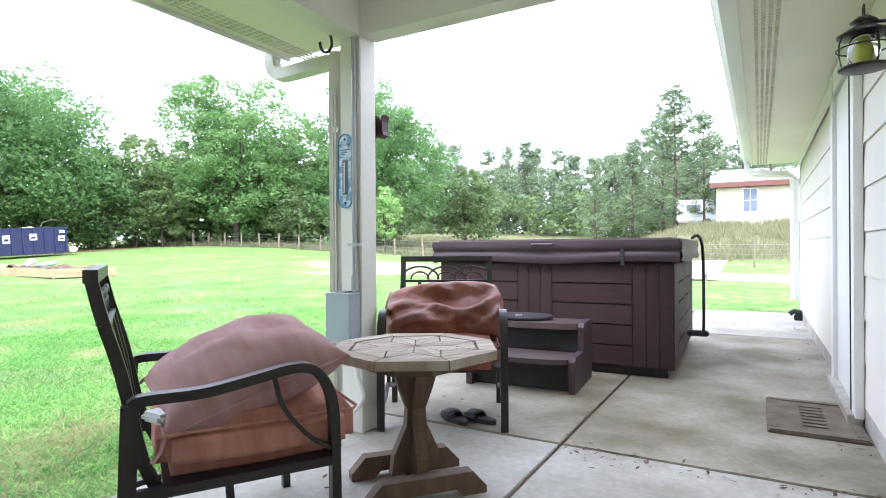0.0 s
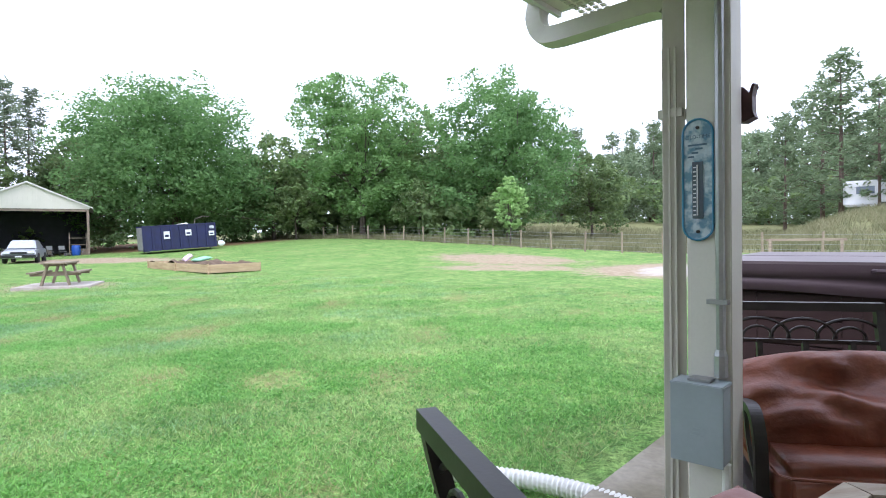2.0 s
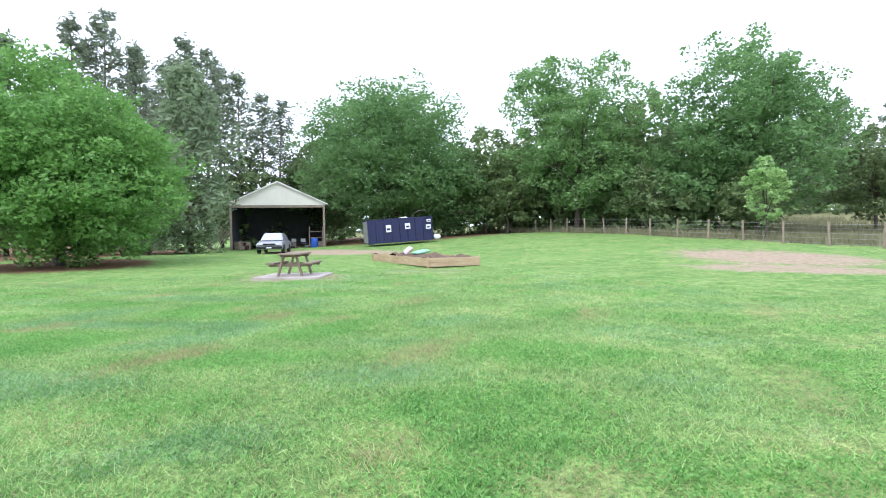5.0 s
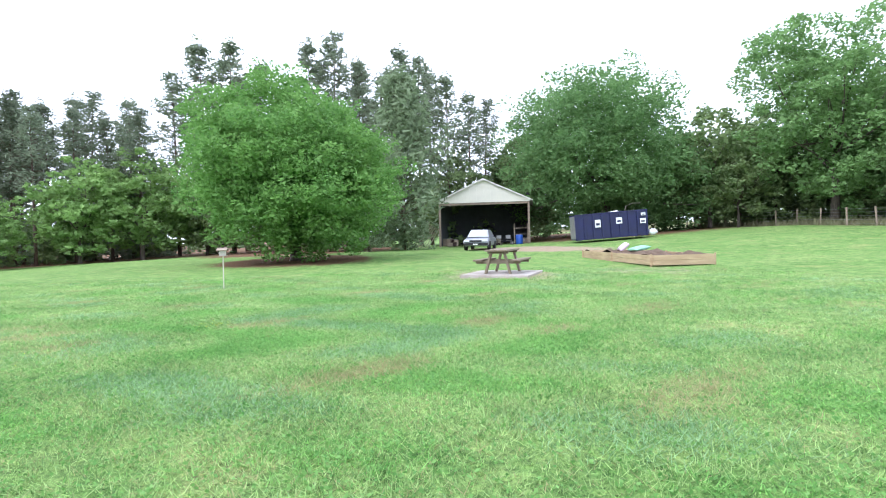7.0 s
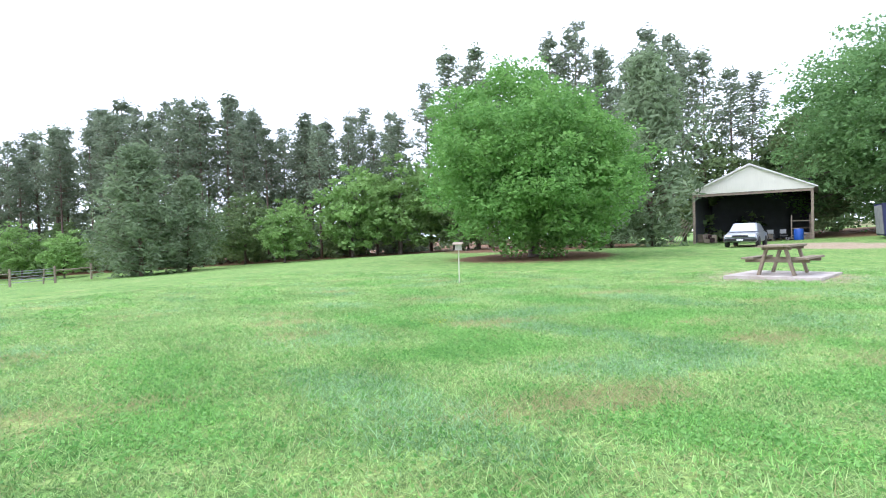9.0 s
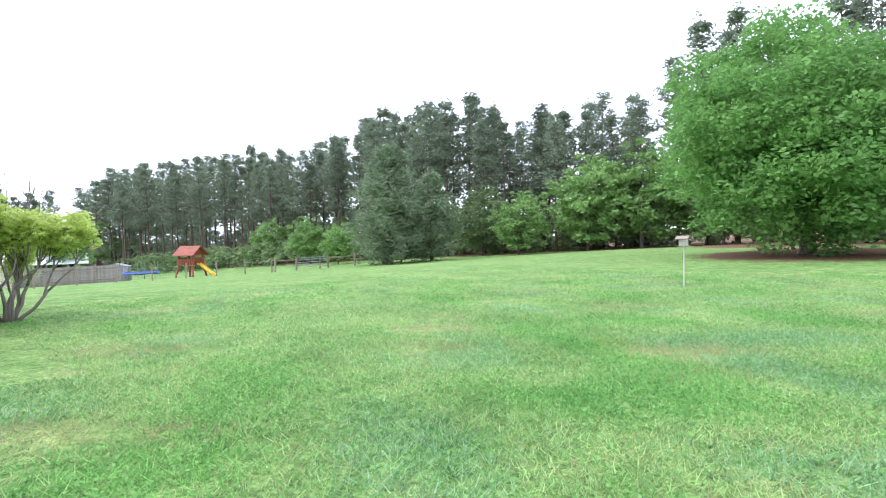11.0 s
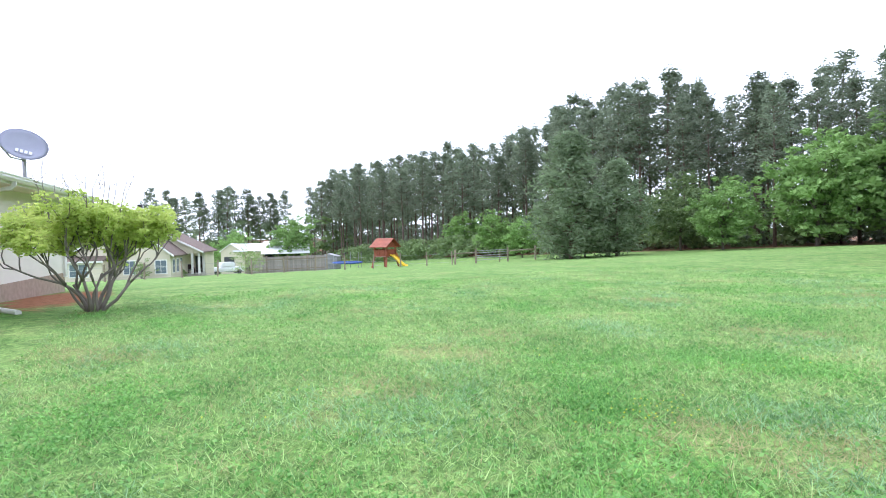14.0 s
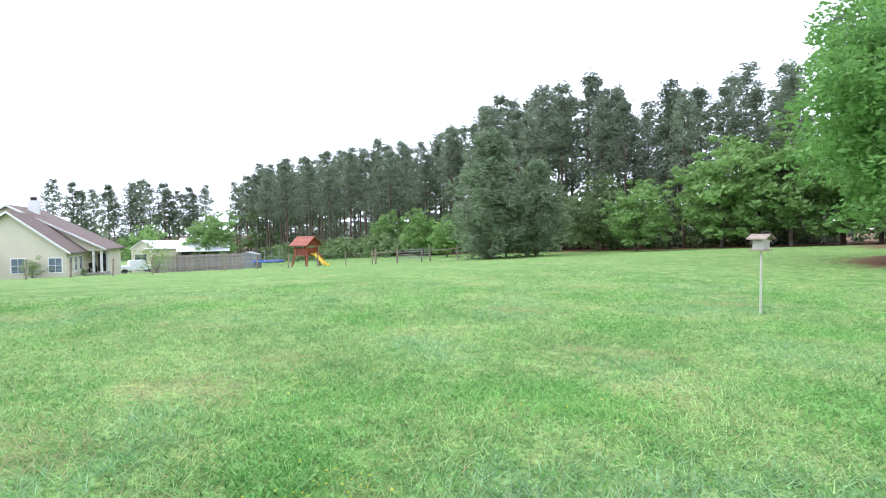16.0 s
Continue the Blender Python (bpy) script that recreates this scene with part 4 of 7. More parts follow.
sandal(pose(-1.70, 2.66, 0, 0, 0, 60))
sandal(pose(-1.57, 2.72, 0, 0, 0, 75))
mat_ob = thing("doormat", pose(0.12, 3.65, 0.0), "worn brown coir doormat with raised border", "doormat")
bm = bmesh.new()
box(bm, -0.23, 0.23, -0.38, 0.38, 0.0, 0.014, bevel=0.004)
part("mat_base", bm, MAT_MAT, mat_ob)
for y0, y1, x0, x1 in ((-0.37, -0.32, -0.22, 0.22), (0.32, 0.37, -0.22, 0.22), (-0.31, 0.31, -0.22, -0.17), (-0.31, 0.31, 0.17, 0.22)):
    part("raised_border", boxed(x0, x1, y0, y1, 0.0145, 0.021, bevel=0.004), MAT_MAT, mat_ob)
for k in range(7):
    part("raised_motif", boxed(-0.06, 0.06, -0.22 + k * 0.07, -0.18 + k * 0.07, 0.0145, 0.02, bevel=0.004), MAT_MAT, mat_ob)


def lantern(m):
    """Round barn lantern on a wall arm, with a cage, a glass and a pale bulb."""
    s = thing("wall_lantern", m, "brown barn-style wall lantern with wire cage and pale bulb", "lantern")
    part("back_plate", boxed(-0.0, 0.025, -0.05, 0.05, -0.09, 0.09, bevel=0.008), MAT_IRON, s)
    part("arm", tubed([(0.0, 0, 0.05), (-0.05, 0, 0.1), (-0.12, 0, 0.11), (-0.15, 0, 0.085)], 0.01), MAT_IRON, s)
    for nm, prof in (("hood", [(0.115, 0.045), (0.118, 0.05), (0.06, 0.085), (0.045, 0.09), (0.045, 0.11), (0.06, 0.115), (0.03, 0.14), (0.01, 0.145)]), ("bottom_rim", [(0.10, -0.13), (0.112, -0.125), (0.112, -0.115), (0.07, -0.105)])):
        bm = lathe(prof, 24)
        bmesh.ops.translate(bm, vec=(-0.16, 0, 0), verts=bm.verts)
        part(nm, bm, MAT_IRON, s, smooth=True)
    for k in range(4):
        a = math.pi / 2 * k + 0.4
        part("cage_wire", tubed([(-0.16 + r * math.cos(a), r * math.sin(a), z) for r, z in ((0.1, 0.05), (0.118, 0.0), (0.118, -0.06), (0.106, -0.12))], 0.004, sides=6), MAT_IRON, s)
    part("cage_ring", tubed([(-0.16 + 0.118 * math.cos(a), 0.118 * math.sin(a), -0.02) for a in np.linspace(0, 2 * math.pi, 25)], 0.004, sides=6), MAT_IRON, s)
    bm = lathe([(0.05, -0.11), (0.068, -0.07), (0.07, -0.02), (0.055, 0.04)], 20)
    bmesh.ops.translate(bm, vec=(-0.16, 0, 0), verts=bm.verts)
    g = part("glass", bm, MAT_GLASS, s, smooth=True)
    g.visible_shadow = False
    bm = lathe([(0.012, -0.09), (0.026, -0.07), (0.03, -0.04), (0.015, 0.02)], 14)
    bmesh.ops.translate(bm, vec=(-0.16, 0, 0), verts=bm.verts)
    part("bulb", bm, material("yellow_bulb", (0.85, 0.85, 0.12), 0.4, bump=0), s, smooth=True)
    ring = tubed([(-0.16, 0.0 + 0.03 * math.cos(a), 0.17 + 0.035 * math.sin(a)) for a in np.linspace(0, 2 * math.pi, 17)], 0.004, sides=6)
    part("carry_ring", ring, MAT_IRON, s)


lantern(pose(WALL_X - 0.045, 2.42, 1.765) @ Matrix.Diagonal((0.74, 0.74, 0.74, 1)))

pipe = thing("drain_hose", pose(-3.5, 2.62, ground_at(-3.3, 2.6) + 0.06, 0, 0, 98), "white corrugated drain hose lying in the grass", "hose")
bm = bmesh.new()
pts, rad = [], []
for k in range(70):
    f = k / 69
    pts.append((0.08 * math.sin(f * 3), -0.95 * f, 0.02 * f))
    rad.append(0.052 if k % 2 else 0.042)
part("hose_body", tube(bm, pts, rad, sides=14), MAT_WHITE, pipe, smooth=False)
part("hose_end", tubed([(0, 0.09, 0), (0, 0.0, 0)], 0.06, sides=14), MAT_WHITE, pipe)
reel = thing("garden_spigot", pose(WALL_X - 0.06, 8.7, 0.1), "black hose fitting at the foot of the wall", "spigot")
part("fitting", tubed([(0.05, 0, 0.0), (-0.05, 0, 0.02), (-0.1, 0, -0.02)], 0.035, sides=10), MAT_BLACK, reel)
part("foot_bracket", boxed(-0.05, 0.05, -0.04, 0.04, -0.1, -0.02, bevel=0.01), MAT_BLACK, reel)

# scraps of leaves and grit on the slabs, most along the joints
g7 = np.random.default_rng(12)
sx = np.concatenate([g7.uniform(-2.3, 0.3, 90), g7.uniform(-1.0, 0.35, 70), g7.normal(-1.03, 0.05, 40), g7.normal(0.28, 0.06, 70)])
sy = np.concatenate([g7.uniform(0.5, 9, 90), g7.normal(2.5, 0.06, 70), g7.uniform(2.6, 6, 40), g7.uniform(2, 9, 70)])
k = len(sx)
cen = np.column_stack([sx, sy, np.full(k, 0.006)])
ang, ln = g7.uniform(0, 6.28, k), g7.uniform(0.006, 0.022, k)
ea = np.column_stack([np.cos(ang) * ln, np.sin(ang) * ln, g7.uniform(-0.2, 0.4, k) * ln])
eb = np.column_stack([-np.sin(ang) * ln * 0.4, np.cos(ang) * ln * 0.4, g7.uniform(-0.1, 0.2, k) * ln])
verts = np.stack([cen - ea, cen + eb, cen + ea, cen - eb], 1).reshape(-1, 3)
tagged(soup("leaf_scraps", verts, np.arange(4 * k).reshape(-1, 4), MAT_SOIL), "small brown leaf scraps scattered on the concrete", "debris", kind="stuff")


# ---------------------------------------------------------------- trees
rng = np.random.default_rng(7)


def leaf_cloud(centres, radii, per, size, flat=0.6, aspect=1.6, gen=None, droop=0.0):
    """Leaves as small tilted four-sided blades, strewn round clump centres. Returns corners and faces."""
    g = gen or rng
    k = len(centres) * per
    c = np.repeat(centres, per, 0)
    r = np.repeat(radii, per)[:, None]
    d = g.normal(size=(k, 3))
    d /= np.linalg.norm(d, axis=1, keepdims=True)
    d[:, 2] *= flat
    p = c + d * r * g.uniform(0.25, 1.0, (k, 1)) ** 0.5
    a = g.normal(size=(k, 3))
    a[:, 2] = a[:, 2] * 0.5 - droop
    a /= np.linalg.norm(a, axis=1, keepdims=True)
    b = np.cross(a, g.normal(size=(k, 3)))
    b /= np.linalg.norm(b, axis=1, keepdims=True)
    s = size * g.uniform(0.6, 1.4, (k, 1))
    a, b = a * s * aspect / 2, b * s / 2
    v = np.stack([p - a, p + b * 0.9 - a * 0.1, p + a, p - b * 0.9 - a * 0.1], 1).reshape(-1, 3)
    return v, np.arange(4 * k).reshape(-1, 4)


def limbs(bm, base, tops, r0, gen):
    """Limbs from the trunk to given ends, bent and tapered."""
    for t in tops:
        b, t = Vector(base), Vector(t)
        b = Vector((b.x, b.y, b.z * float(gen.uniform(0.55, 1.0))))
        mid = b.lerp(t, 0.5) + Vector(gen.normal(size=3)) * (t - b).length * 0.06
        tube(bm, [b, b.lerp(mid, 0.55), mid, t], [r0 * 0.5, r0 * 0.4, r0 * 0.3, r0 * 0.08], sides=6)


def broadleaf(name, label, height, width, mat, seed, trunk=0.35, low=0.12, leaf=0.26, clumps=420, per=34, lobes=7, bark=None, group=""):
    """A broad-crowned tree: trunk, limbs and a crown of leaf clumps heaped over several lobes."""
    g = np.random.default_rng(seed)
    t = thing(name, pose(0, 0, 0), label, "tree", group)
    R, H = width / 2, height
    cz, rz = H * (1 + low) / 2, H * (1 - low) / 2
    lobe_c, lobe_r = [np.array([0, 0, cz])], [1.0]
    pts, rad = [], []
    for k in range(lobes):
        a = 2 * math.pi * k / lobes + g.uniform(-0.4, 0.4)
        lobe_c.append(np.array([R * 0.5 * math.cos(a), R * 0.5 * math.sin(a), cz + rz * g.uniform(-0.55, 0.5)]))
        lobe_r.append(g.uniform(0.45, 0.62))
    lobe_c.append(np.array([R * g.uniform(-0.2, 0.2), R * g.uniform(-0.2, 0.2), cz + rz * 0.5]))
    lobe_r.append(0.5)
    share = np.array(lobe_r) ** 2
    for c, r, f in zip(lobe_c, lobe_r, share / share.sum()):
        k = max(6, int(clumps * f))
        d = g.normal(size=(k, 3))
        d /= np.linalg.norm(d, axis=1, keepdims=True)
        rr = g.uniform(0.62, 1.0, (k, 1)) * r * (0.9 if r == 1.0 else 1.0)
        p = c + d * rr * np.array([R, R, rz]) * (0.92 if r == 1.0 else 1.0)
        pts.append(p)
        rad.append(np.full(k, 0.085 * width) * g.uniform(0.55, 1.15, k))
    pts, rad = np.concatenate(pts), np.concatenate(rad)
    ok = (pts[:, 2] > H * low * 0.8) & (pts[:, 2] < H * 0.99)
    pts, rad = pts[ok], rad[ok]
    v, f = leaf_cloud(pts, rad, per, leaf, gen=g)
    soup("crown", v, f, mat, t)
    bm = bmesh.new()
    tube(bm, [(0, 0, -0.2), (0, 0, 0.15), (0.03, 0.02, H * 0.15), (0.1, -0.05, H * 0.35), (0.0, 0.1, H * 0.7)], [trunk * 1.5, trunk, trunk * 0.8, trunk * 0.5, trunk * 0.12], sides=10)
    limbs(bm, (0.05, 0, H * 0.4), pts[g.choice(len(pts), 26)], trunk * 0.6, g)
    part("trunk", bm, bark or MAT_BARK, t, smooth=True)
    return t


def pine(name, label, height, width, mat, seed, bare=0.5, trunk=0.2, tiers=17, per=13, leaf=0.18, taper=0.84, group="tall pines", branch=6):
    """A pine: straight trunk, whorled branches over the upper part, needle tufts along them."""
    g = np.random.default_rng(seed)
    t = thing(name, pose(0, 0, 0), label, "tree", group)
    H = height
    bm = bmesh.new()
    lean = g.normal(size=2) * 0.015 * H
    axis_at = lambda z: Vector((lean[0] * (z / H) ** 2, lean[1] * (z / H) ** 2, z))
    tube(bm, [axis_at(z) + Vector((0, 0, -0.2 if z == 0 else 0)) for z in np.linspace(0, H * 0.98, 7)], [trunk * 1.2, trunk, trunk * 0.85, trunk * 0.7, trunk * 0.5, trunk * 0.3, trunk * 0.05], sides=7)
    cs, rs = [], []
    for k in range(tiers):
        f = (k + g.uniform(-0.3, 0.3)) / tiers
        z = H * (bare + (1 - bare) * max(0.0, f))
        top = (z / H - bare) / (1 - bare)
        reach = width / 2 * (1 - taper * max(0, top) ** 1.3) * (0.55 + 0.45 * min(1, top * 4 + 0.2))
        for b in range(branch):
            a = 2 * math.pi * (b / branch) + g.uniform(0, 6.28)
            ln = reach * g.uniform(0.5, 1.1)
            p0 = axis_at(z)
            p1 = p0 + Vector((math.cos(a) * ln, math.sin(a) * ln, ln * g.uniform(0.05, 0.6)))
            tube(bm, [p0, p0.lerp(p1, 0.5) + Vector((0, 0, -0.03 * ln)), p1], [trunk * 0.16, trunk * 0.1, 0.01], sides=4)
            for q in (0.55, 1.0):
                cs.append(tuple(p0.lerp(p1, q) + Vector(g.normal(size=3)) * 0.12 * ln))
                rs.append(0.185 * width * 0.5 * g.uniform(0.6, 1.2) * (0.75 if q == 0.6 else 1))
    cs.append(tuple(axis_at(H)))
    rs.append(0.1 * width)
    v, f = leaf_cloud(np.array(cs), np.array(rs), per, leaf, flat=0.85, aspect=3.0, gen=g)
    part("trunk", bm, MAT_PINEBARK, t, smooth=True)
    soup("crown", v, f, mat, t)
    return t


def plant(ob, x, y, turn=0.0, size=1.0, tall=1.0, first=False):
    m = pose(x, y, ground_at(max(-140, min(60, x)), max(-200, min(120, y))) - 0.02, 0, 0, turn)
    own = Vector((1, 1, 1)) if first else ob.scale
    m = m @ Matrix.Diagonal((size / own.x, size / own.y, size * tall / own.z, 1))
    if first:
        ob.matrix_world = m
        return ob
    return copy_thing(ob, m)


# the large single trees
plant(broadleaf("oak_tree", "bright green oak with a dense rounded crown", 10.2, 11.7, MAT_MAPLE, 11, trunk=0.3, low=0.03, leaf=0.118, clumps=900, per=128, lobes=13), -35.7, -2.3, first=True)
plant(broadleaf("oak_tree", "large dark green round oak behind the dumpster", 15.7, 19.3, MAT_OAK, 12, trunk=0.4, low=0.0, leaf=0.185, clumps=1050, per=80, lobes=15), -56.6, 23.8, first=True)
plant(broadleaf("oak_tree", "tall light green oak with an open crown", 16.4, 13.5, MAT_OAKLIGHT, 13, trunk=0.35, low=0.02, leaf=0.185, clumps=560, per=74, lobes=13), -43.8, 36.5, first=True)
plant(broadleaf("oak_tree", "tall green oak with an open crown by the fence", 15.8, 14.5, MAT_OAK, 14, trunk=0.35, low=0.03, leaf=0.185, clumps=640, per=74, lobes=13), -32.3, 43, first=True)
sapling = plant(broadleaf("young_tree", "young pale green tree by the wire fence", 5.3, 2.7, MAT_YOUNG, 15, trunk=0.06, low=0.1, leaf=0.15, clumps=130, per=24, lobes=5), -24.7, 34.2, first=True)
side_oak = broadleaf("oak_tree", "green broadleaf tree at the wood's edge", 9.5, 8.5, MAT_SHRUB, 16, trunk=0.16, low=0.0, leaf=0.24, clumps=270, per=27, lobes=9, group="trees at the wood edge")
plant(side_oak, -61, 34, first=True, size=1.1)
bright_oak = broadleaf("oak_tree", "fresh green young broadleaf tree at the wood's edge", 8.0, 7.5, MAT_EDGE, 17, trunk=0.14, low=0.0, leaf=0.22, clumps=240, per=34, lobes=8, group="trees at the wood edge")
plant(bright_oak, -57, -23, first=True, size=1.15)
for k, (x, y, s) in enumerate(((-52, -27.5, 0.75), (-58.5, -18.5, 1.25), (-62, -14, 1.1), (-47, -38, 0.7), (-53, -62, 0.8), (-57, -78, 0.9), (-50, -52, 0.62), (-33, -96, 1.2), (-24, -104, 1.0), (-14, -108, 1.0))):
    plant(bright_oak, x, y, 50 * k, s)
for k, (x, y, s) in enumerate(((-52, 38, 1.2), (-62, 44, 1.3), (-38, 44, 1.0), (-26, 50, 0.9), (-70, 20, 1.3), (-66, 10, 1.1), (-62, -2, 0.8), (-66, -8, 0.9), (-60, -12, 0.75), (-50, 33, 0.75), (-64, 34, 1.2), (-55, -34, 0.8), (-58, -48, 0.7), (-60, -64, 0.7), (-53.3, 32.5, 1.2), (-47.5, 42, 1.35), (-42.5, 44.5, 1.45), (-67.5, 19.5, 1.3), (-48, 40, 0.8), (-37.5, 38, 0.62), (-29, 40, 0.6))):
    plant(side_oak, x, y, 70 * k, s)

# pines: tall ones in the woods, a bushy one before them, ragged ones to the north
tall_a = pine("pine_tree", "tall pine with a bare trunk and dark tufted crown", 21, 7.5, MAT_PINE, 21, bare=0.42)
tall_b = pine("pine_tree", "tall pine with a bare trunk and dark tufted crown", 22, 6.5, MAT_PINE, 22, bare=0.38, tiers=18)
tall_c = pine("pine_tree", "slender tall pine with a thin dark crown", 20, 6.0, MAT_PINE, 23, bare=0.5, tiers=14)
bushy = pine("pine_tree", "bushy green pine branching to the ground", 10.5, 9.0, MAT_PINEGREEN, 24, bare=0.03, tiers=22, per=30, leaf=0.15, taper=0.88, branch=9, group="edge pines", trunk=0.16)
plant(tall_a, -60, -30, first=True, size=0.74)
plant(tall_b, -66, -33, first=True, size=0.76)
plant(tall_c, -63, -38, first=True, size=0.85)
plant(bushy, -41.5, -33.5, first=True, size=0.95)
plant(bushy, -46, -33, 80, 0.72, 1.05)
plant(bushy, -43.8, -36.5, 140, 0.8, 1.0)
plant(bushy, -49.5, 4.2, 140, 1.0, 1.3)
for k, (x, y, s) in enumerate(((-50, -1.5, 0.7), (-46.5, 1.5, 0.55))):
    plant(bushy, x, y, 40 * k, s)
pines = (tall_a, tall_b, tall_c)
g2 = np.random.default_rng(5)
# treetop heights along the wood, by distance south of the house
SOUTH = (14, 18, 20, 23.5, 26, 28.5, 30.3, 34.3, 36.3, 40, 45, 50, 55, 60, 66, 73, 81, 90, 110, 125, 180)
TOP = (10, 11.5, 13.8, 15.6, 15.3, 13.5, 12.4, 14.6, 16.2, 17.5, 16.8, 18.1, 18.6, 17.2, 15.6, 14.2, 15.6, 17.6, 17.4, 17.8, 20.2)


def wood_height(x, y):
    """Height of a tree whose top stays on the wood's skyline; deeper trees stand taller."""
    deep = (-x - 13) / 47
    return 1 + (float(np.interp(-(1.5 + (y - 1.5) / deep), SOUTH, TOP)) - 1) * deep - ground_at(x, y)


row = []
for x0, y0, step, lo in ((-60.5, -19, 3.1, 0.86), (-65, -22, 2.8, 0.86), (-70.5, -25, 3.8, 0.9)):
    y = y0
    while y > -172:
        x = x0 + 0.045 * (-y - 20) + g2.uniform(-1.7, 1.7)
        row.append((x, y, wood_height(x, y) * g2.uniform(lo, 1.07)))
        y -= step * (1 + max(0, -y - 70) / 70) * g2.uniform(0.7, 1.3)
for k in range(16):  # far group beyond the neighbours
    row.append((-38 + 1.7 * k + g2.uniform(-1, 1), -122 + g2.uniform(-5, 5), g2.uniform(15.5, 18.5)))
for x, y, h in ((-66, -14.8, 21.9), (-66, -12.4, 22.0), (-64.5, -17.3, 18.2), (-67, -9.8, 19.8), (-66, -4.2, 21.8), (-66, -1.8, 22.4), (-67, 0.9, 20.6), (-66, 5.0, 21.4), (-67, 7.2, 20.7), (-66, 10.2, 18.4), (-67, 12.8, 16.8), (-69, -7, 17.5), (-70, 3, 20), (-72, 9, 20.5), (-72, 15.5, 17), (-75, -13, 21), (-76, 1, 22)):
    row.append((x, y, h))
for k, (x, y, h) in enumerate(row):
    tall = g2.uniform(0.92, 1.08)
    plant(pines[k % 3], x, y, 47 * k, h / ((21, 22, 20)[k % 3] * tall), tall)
ragged = pine("pine_tree", "ragged middle-height pine in the meadow wood", 14, 6.5, MAT_PINEGREEN, 25, bare=0.12, tiers=14, per=17, leaf=0.19, taper=0.7, branch=5, group="northern pines")
plant(ragged, -9.5, 66, first=True)
for k in range(66):
    x, y = -62 + 1.3 * k + g2.uniform(-1.5, 1.5), 80 + 20 * abs(math.sin(k * 1.7)) + 0.08 * k
    plant(ragged, x, y, 63 * k, g2.uniform(0.85, 1.05), g2.uniform(0.95, 1.15))
for x, y, s in ((-7.2, 58, 1.0), (-4.6, 57, 0.75), (-15.5, 60, 0.68), (0.8, 57, 0.7), (3.5, 60, 0.85), (-12, 62, 0.75), (6.5, 64, 0.9), (-1.5, 60, 0.6)):
    plant(ragged, x, y, 31 * x, s)

# undergrowth along the wood edges, and the dry meadow to the north: uncountable
us, ur = [], []
for k in range(1500):
    f = g2.uniform(0, 1)
    pick = k % 5
    if pick < 2:
        x, y = -55 + 5 * f + g2.uniform(-4, 3) - 6 * (1 - f), -24 - 90 * f
    elif pick == 2:
        x, y = g2.uniform(-76, -60), g2.uniform(-26, 40)
    elif pick == 3:
        x, y = g2.uniform(-64, -30), g2.uniform(37, 44)
    else:
        x, y = g2.uniform(-60, 12), g2.uniform(70, 82)
    z = ground_at(x, y)
    h = g2.uniform(0.3, 6.0 if pick == 2 else 3.2) if pick != 4 else g2.uniform(0.3, 6.0)
    us.append((x, y, z + h))
    ur.append(g2.uniform(0.6, 1.4))
v, f = leaf_cloud(np.array(us), np.array(ur), 34, 0.33, gen=g2)
tagged(soup("undergrowth", v, f, MAT_SHRUB), "tangled green undergrowth along the wood edge", "undergrowth", kind="stuff")

ts, tr = [], []
for k in range(1500):  # young pines and brush closing the southern wood behind its edge
    f = g2.uniform(0, 1)
    x, y = -70 + 9 * f + g2.uniform(-7, 5), -20 - 165 * f ** 1.25
    ts.append((x, y, ground_at(x, y) + (7.5 + 3.0 * f) * g2.uniform(0.02, 1) ** 1.3))
    tr.append(g2.uniform(0.8, 1.7))
v, f = leaf_cloud(np.array(ts), np.array(tr), 44, 0.32, gen=g2)
tagged(soup("pine_thicket", v, f, MAT_PINE), "dark thicket of young pines inside the wood", "thicket", kind="stuff")

ns, nr = [], []
for k in range(800):  # young pines closing the northern wood
    x, y = g2.uniform(-66, 14), g2.uniform(74, 92)
    ns.append((x, y, ground_at(x, y) + 9.5 * g2.uniform(0.01, 1) ** 1.2))
    nr.append(g2.uniform(0.9, 1.8))
v, f = leaf_cloud(np.array(ns), np.array(nr), 36, 0.36, gen=g2)
tagged(soup("pine_thicket", v, f, MAT_PINEGREEN), "grey-green thicket of young pines behind the meadow", "thicket", kind="stuff")

fs, fr = [], []
for k in range(1200):  # distant woods closing the view
    a = radians(-12 + 205 * g2.uniform(0, 1))
    d = g2.uniform(125, 165)
    x, y = -20 - d * math.sin(a), d * math.cos(a) * 1.15
    fs.append((x, y, ground_at(max(-140, min(60, x)), max(-200, min(120, y))) + 12 * g2.uniform(0, 1) ** 1.3))
    fr.append(g2.uniform(1.6, 3.0))
v, f = leaf_cloud(np.array(fs), np.array(fr), 32, 1.0, gen=g2)
tagged(soup("distant_woods", v, f, MAT_SHRUB), "distant hazy green woods behind the fields", "woods", kind="stuff")


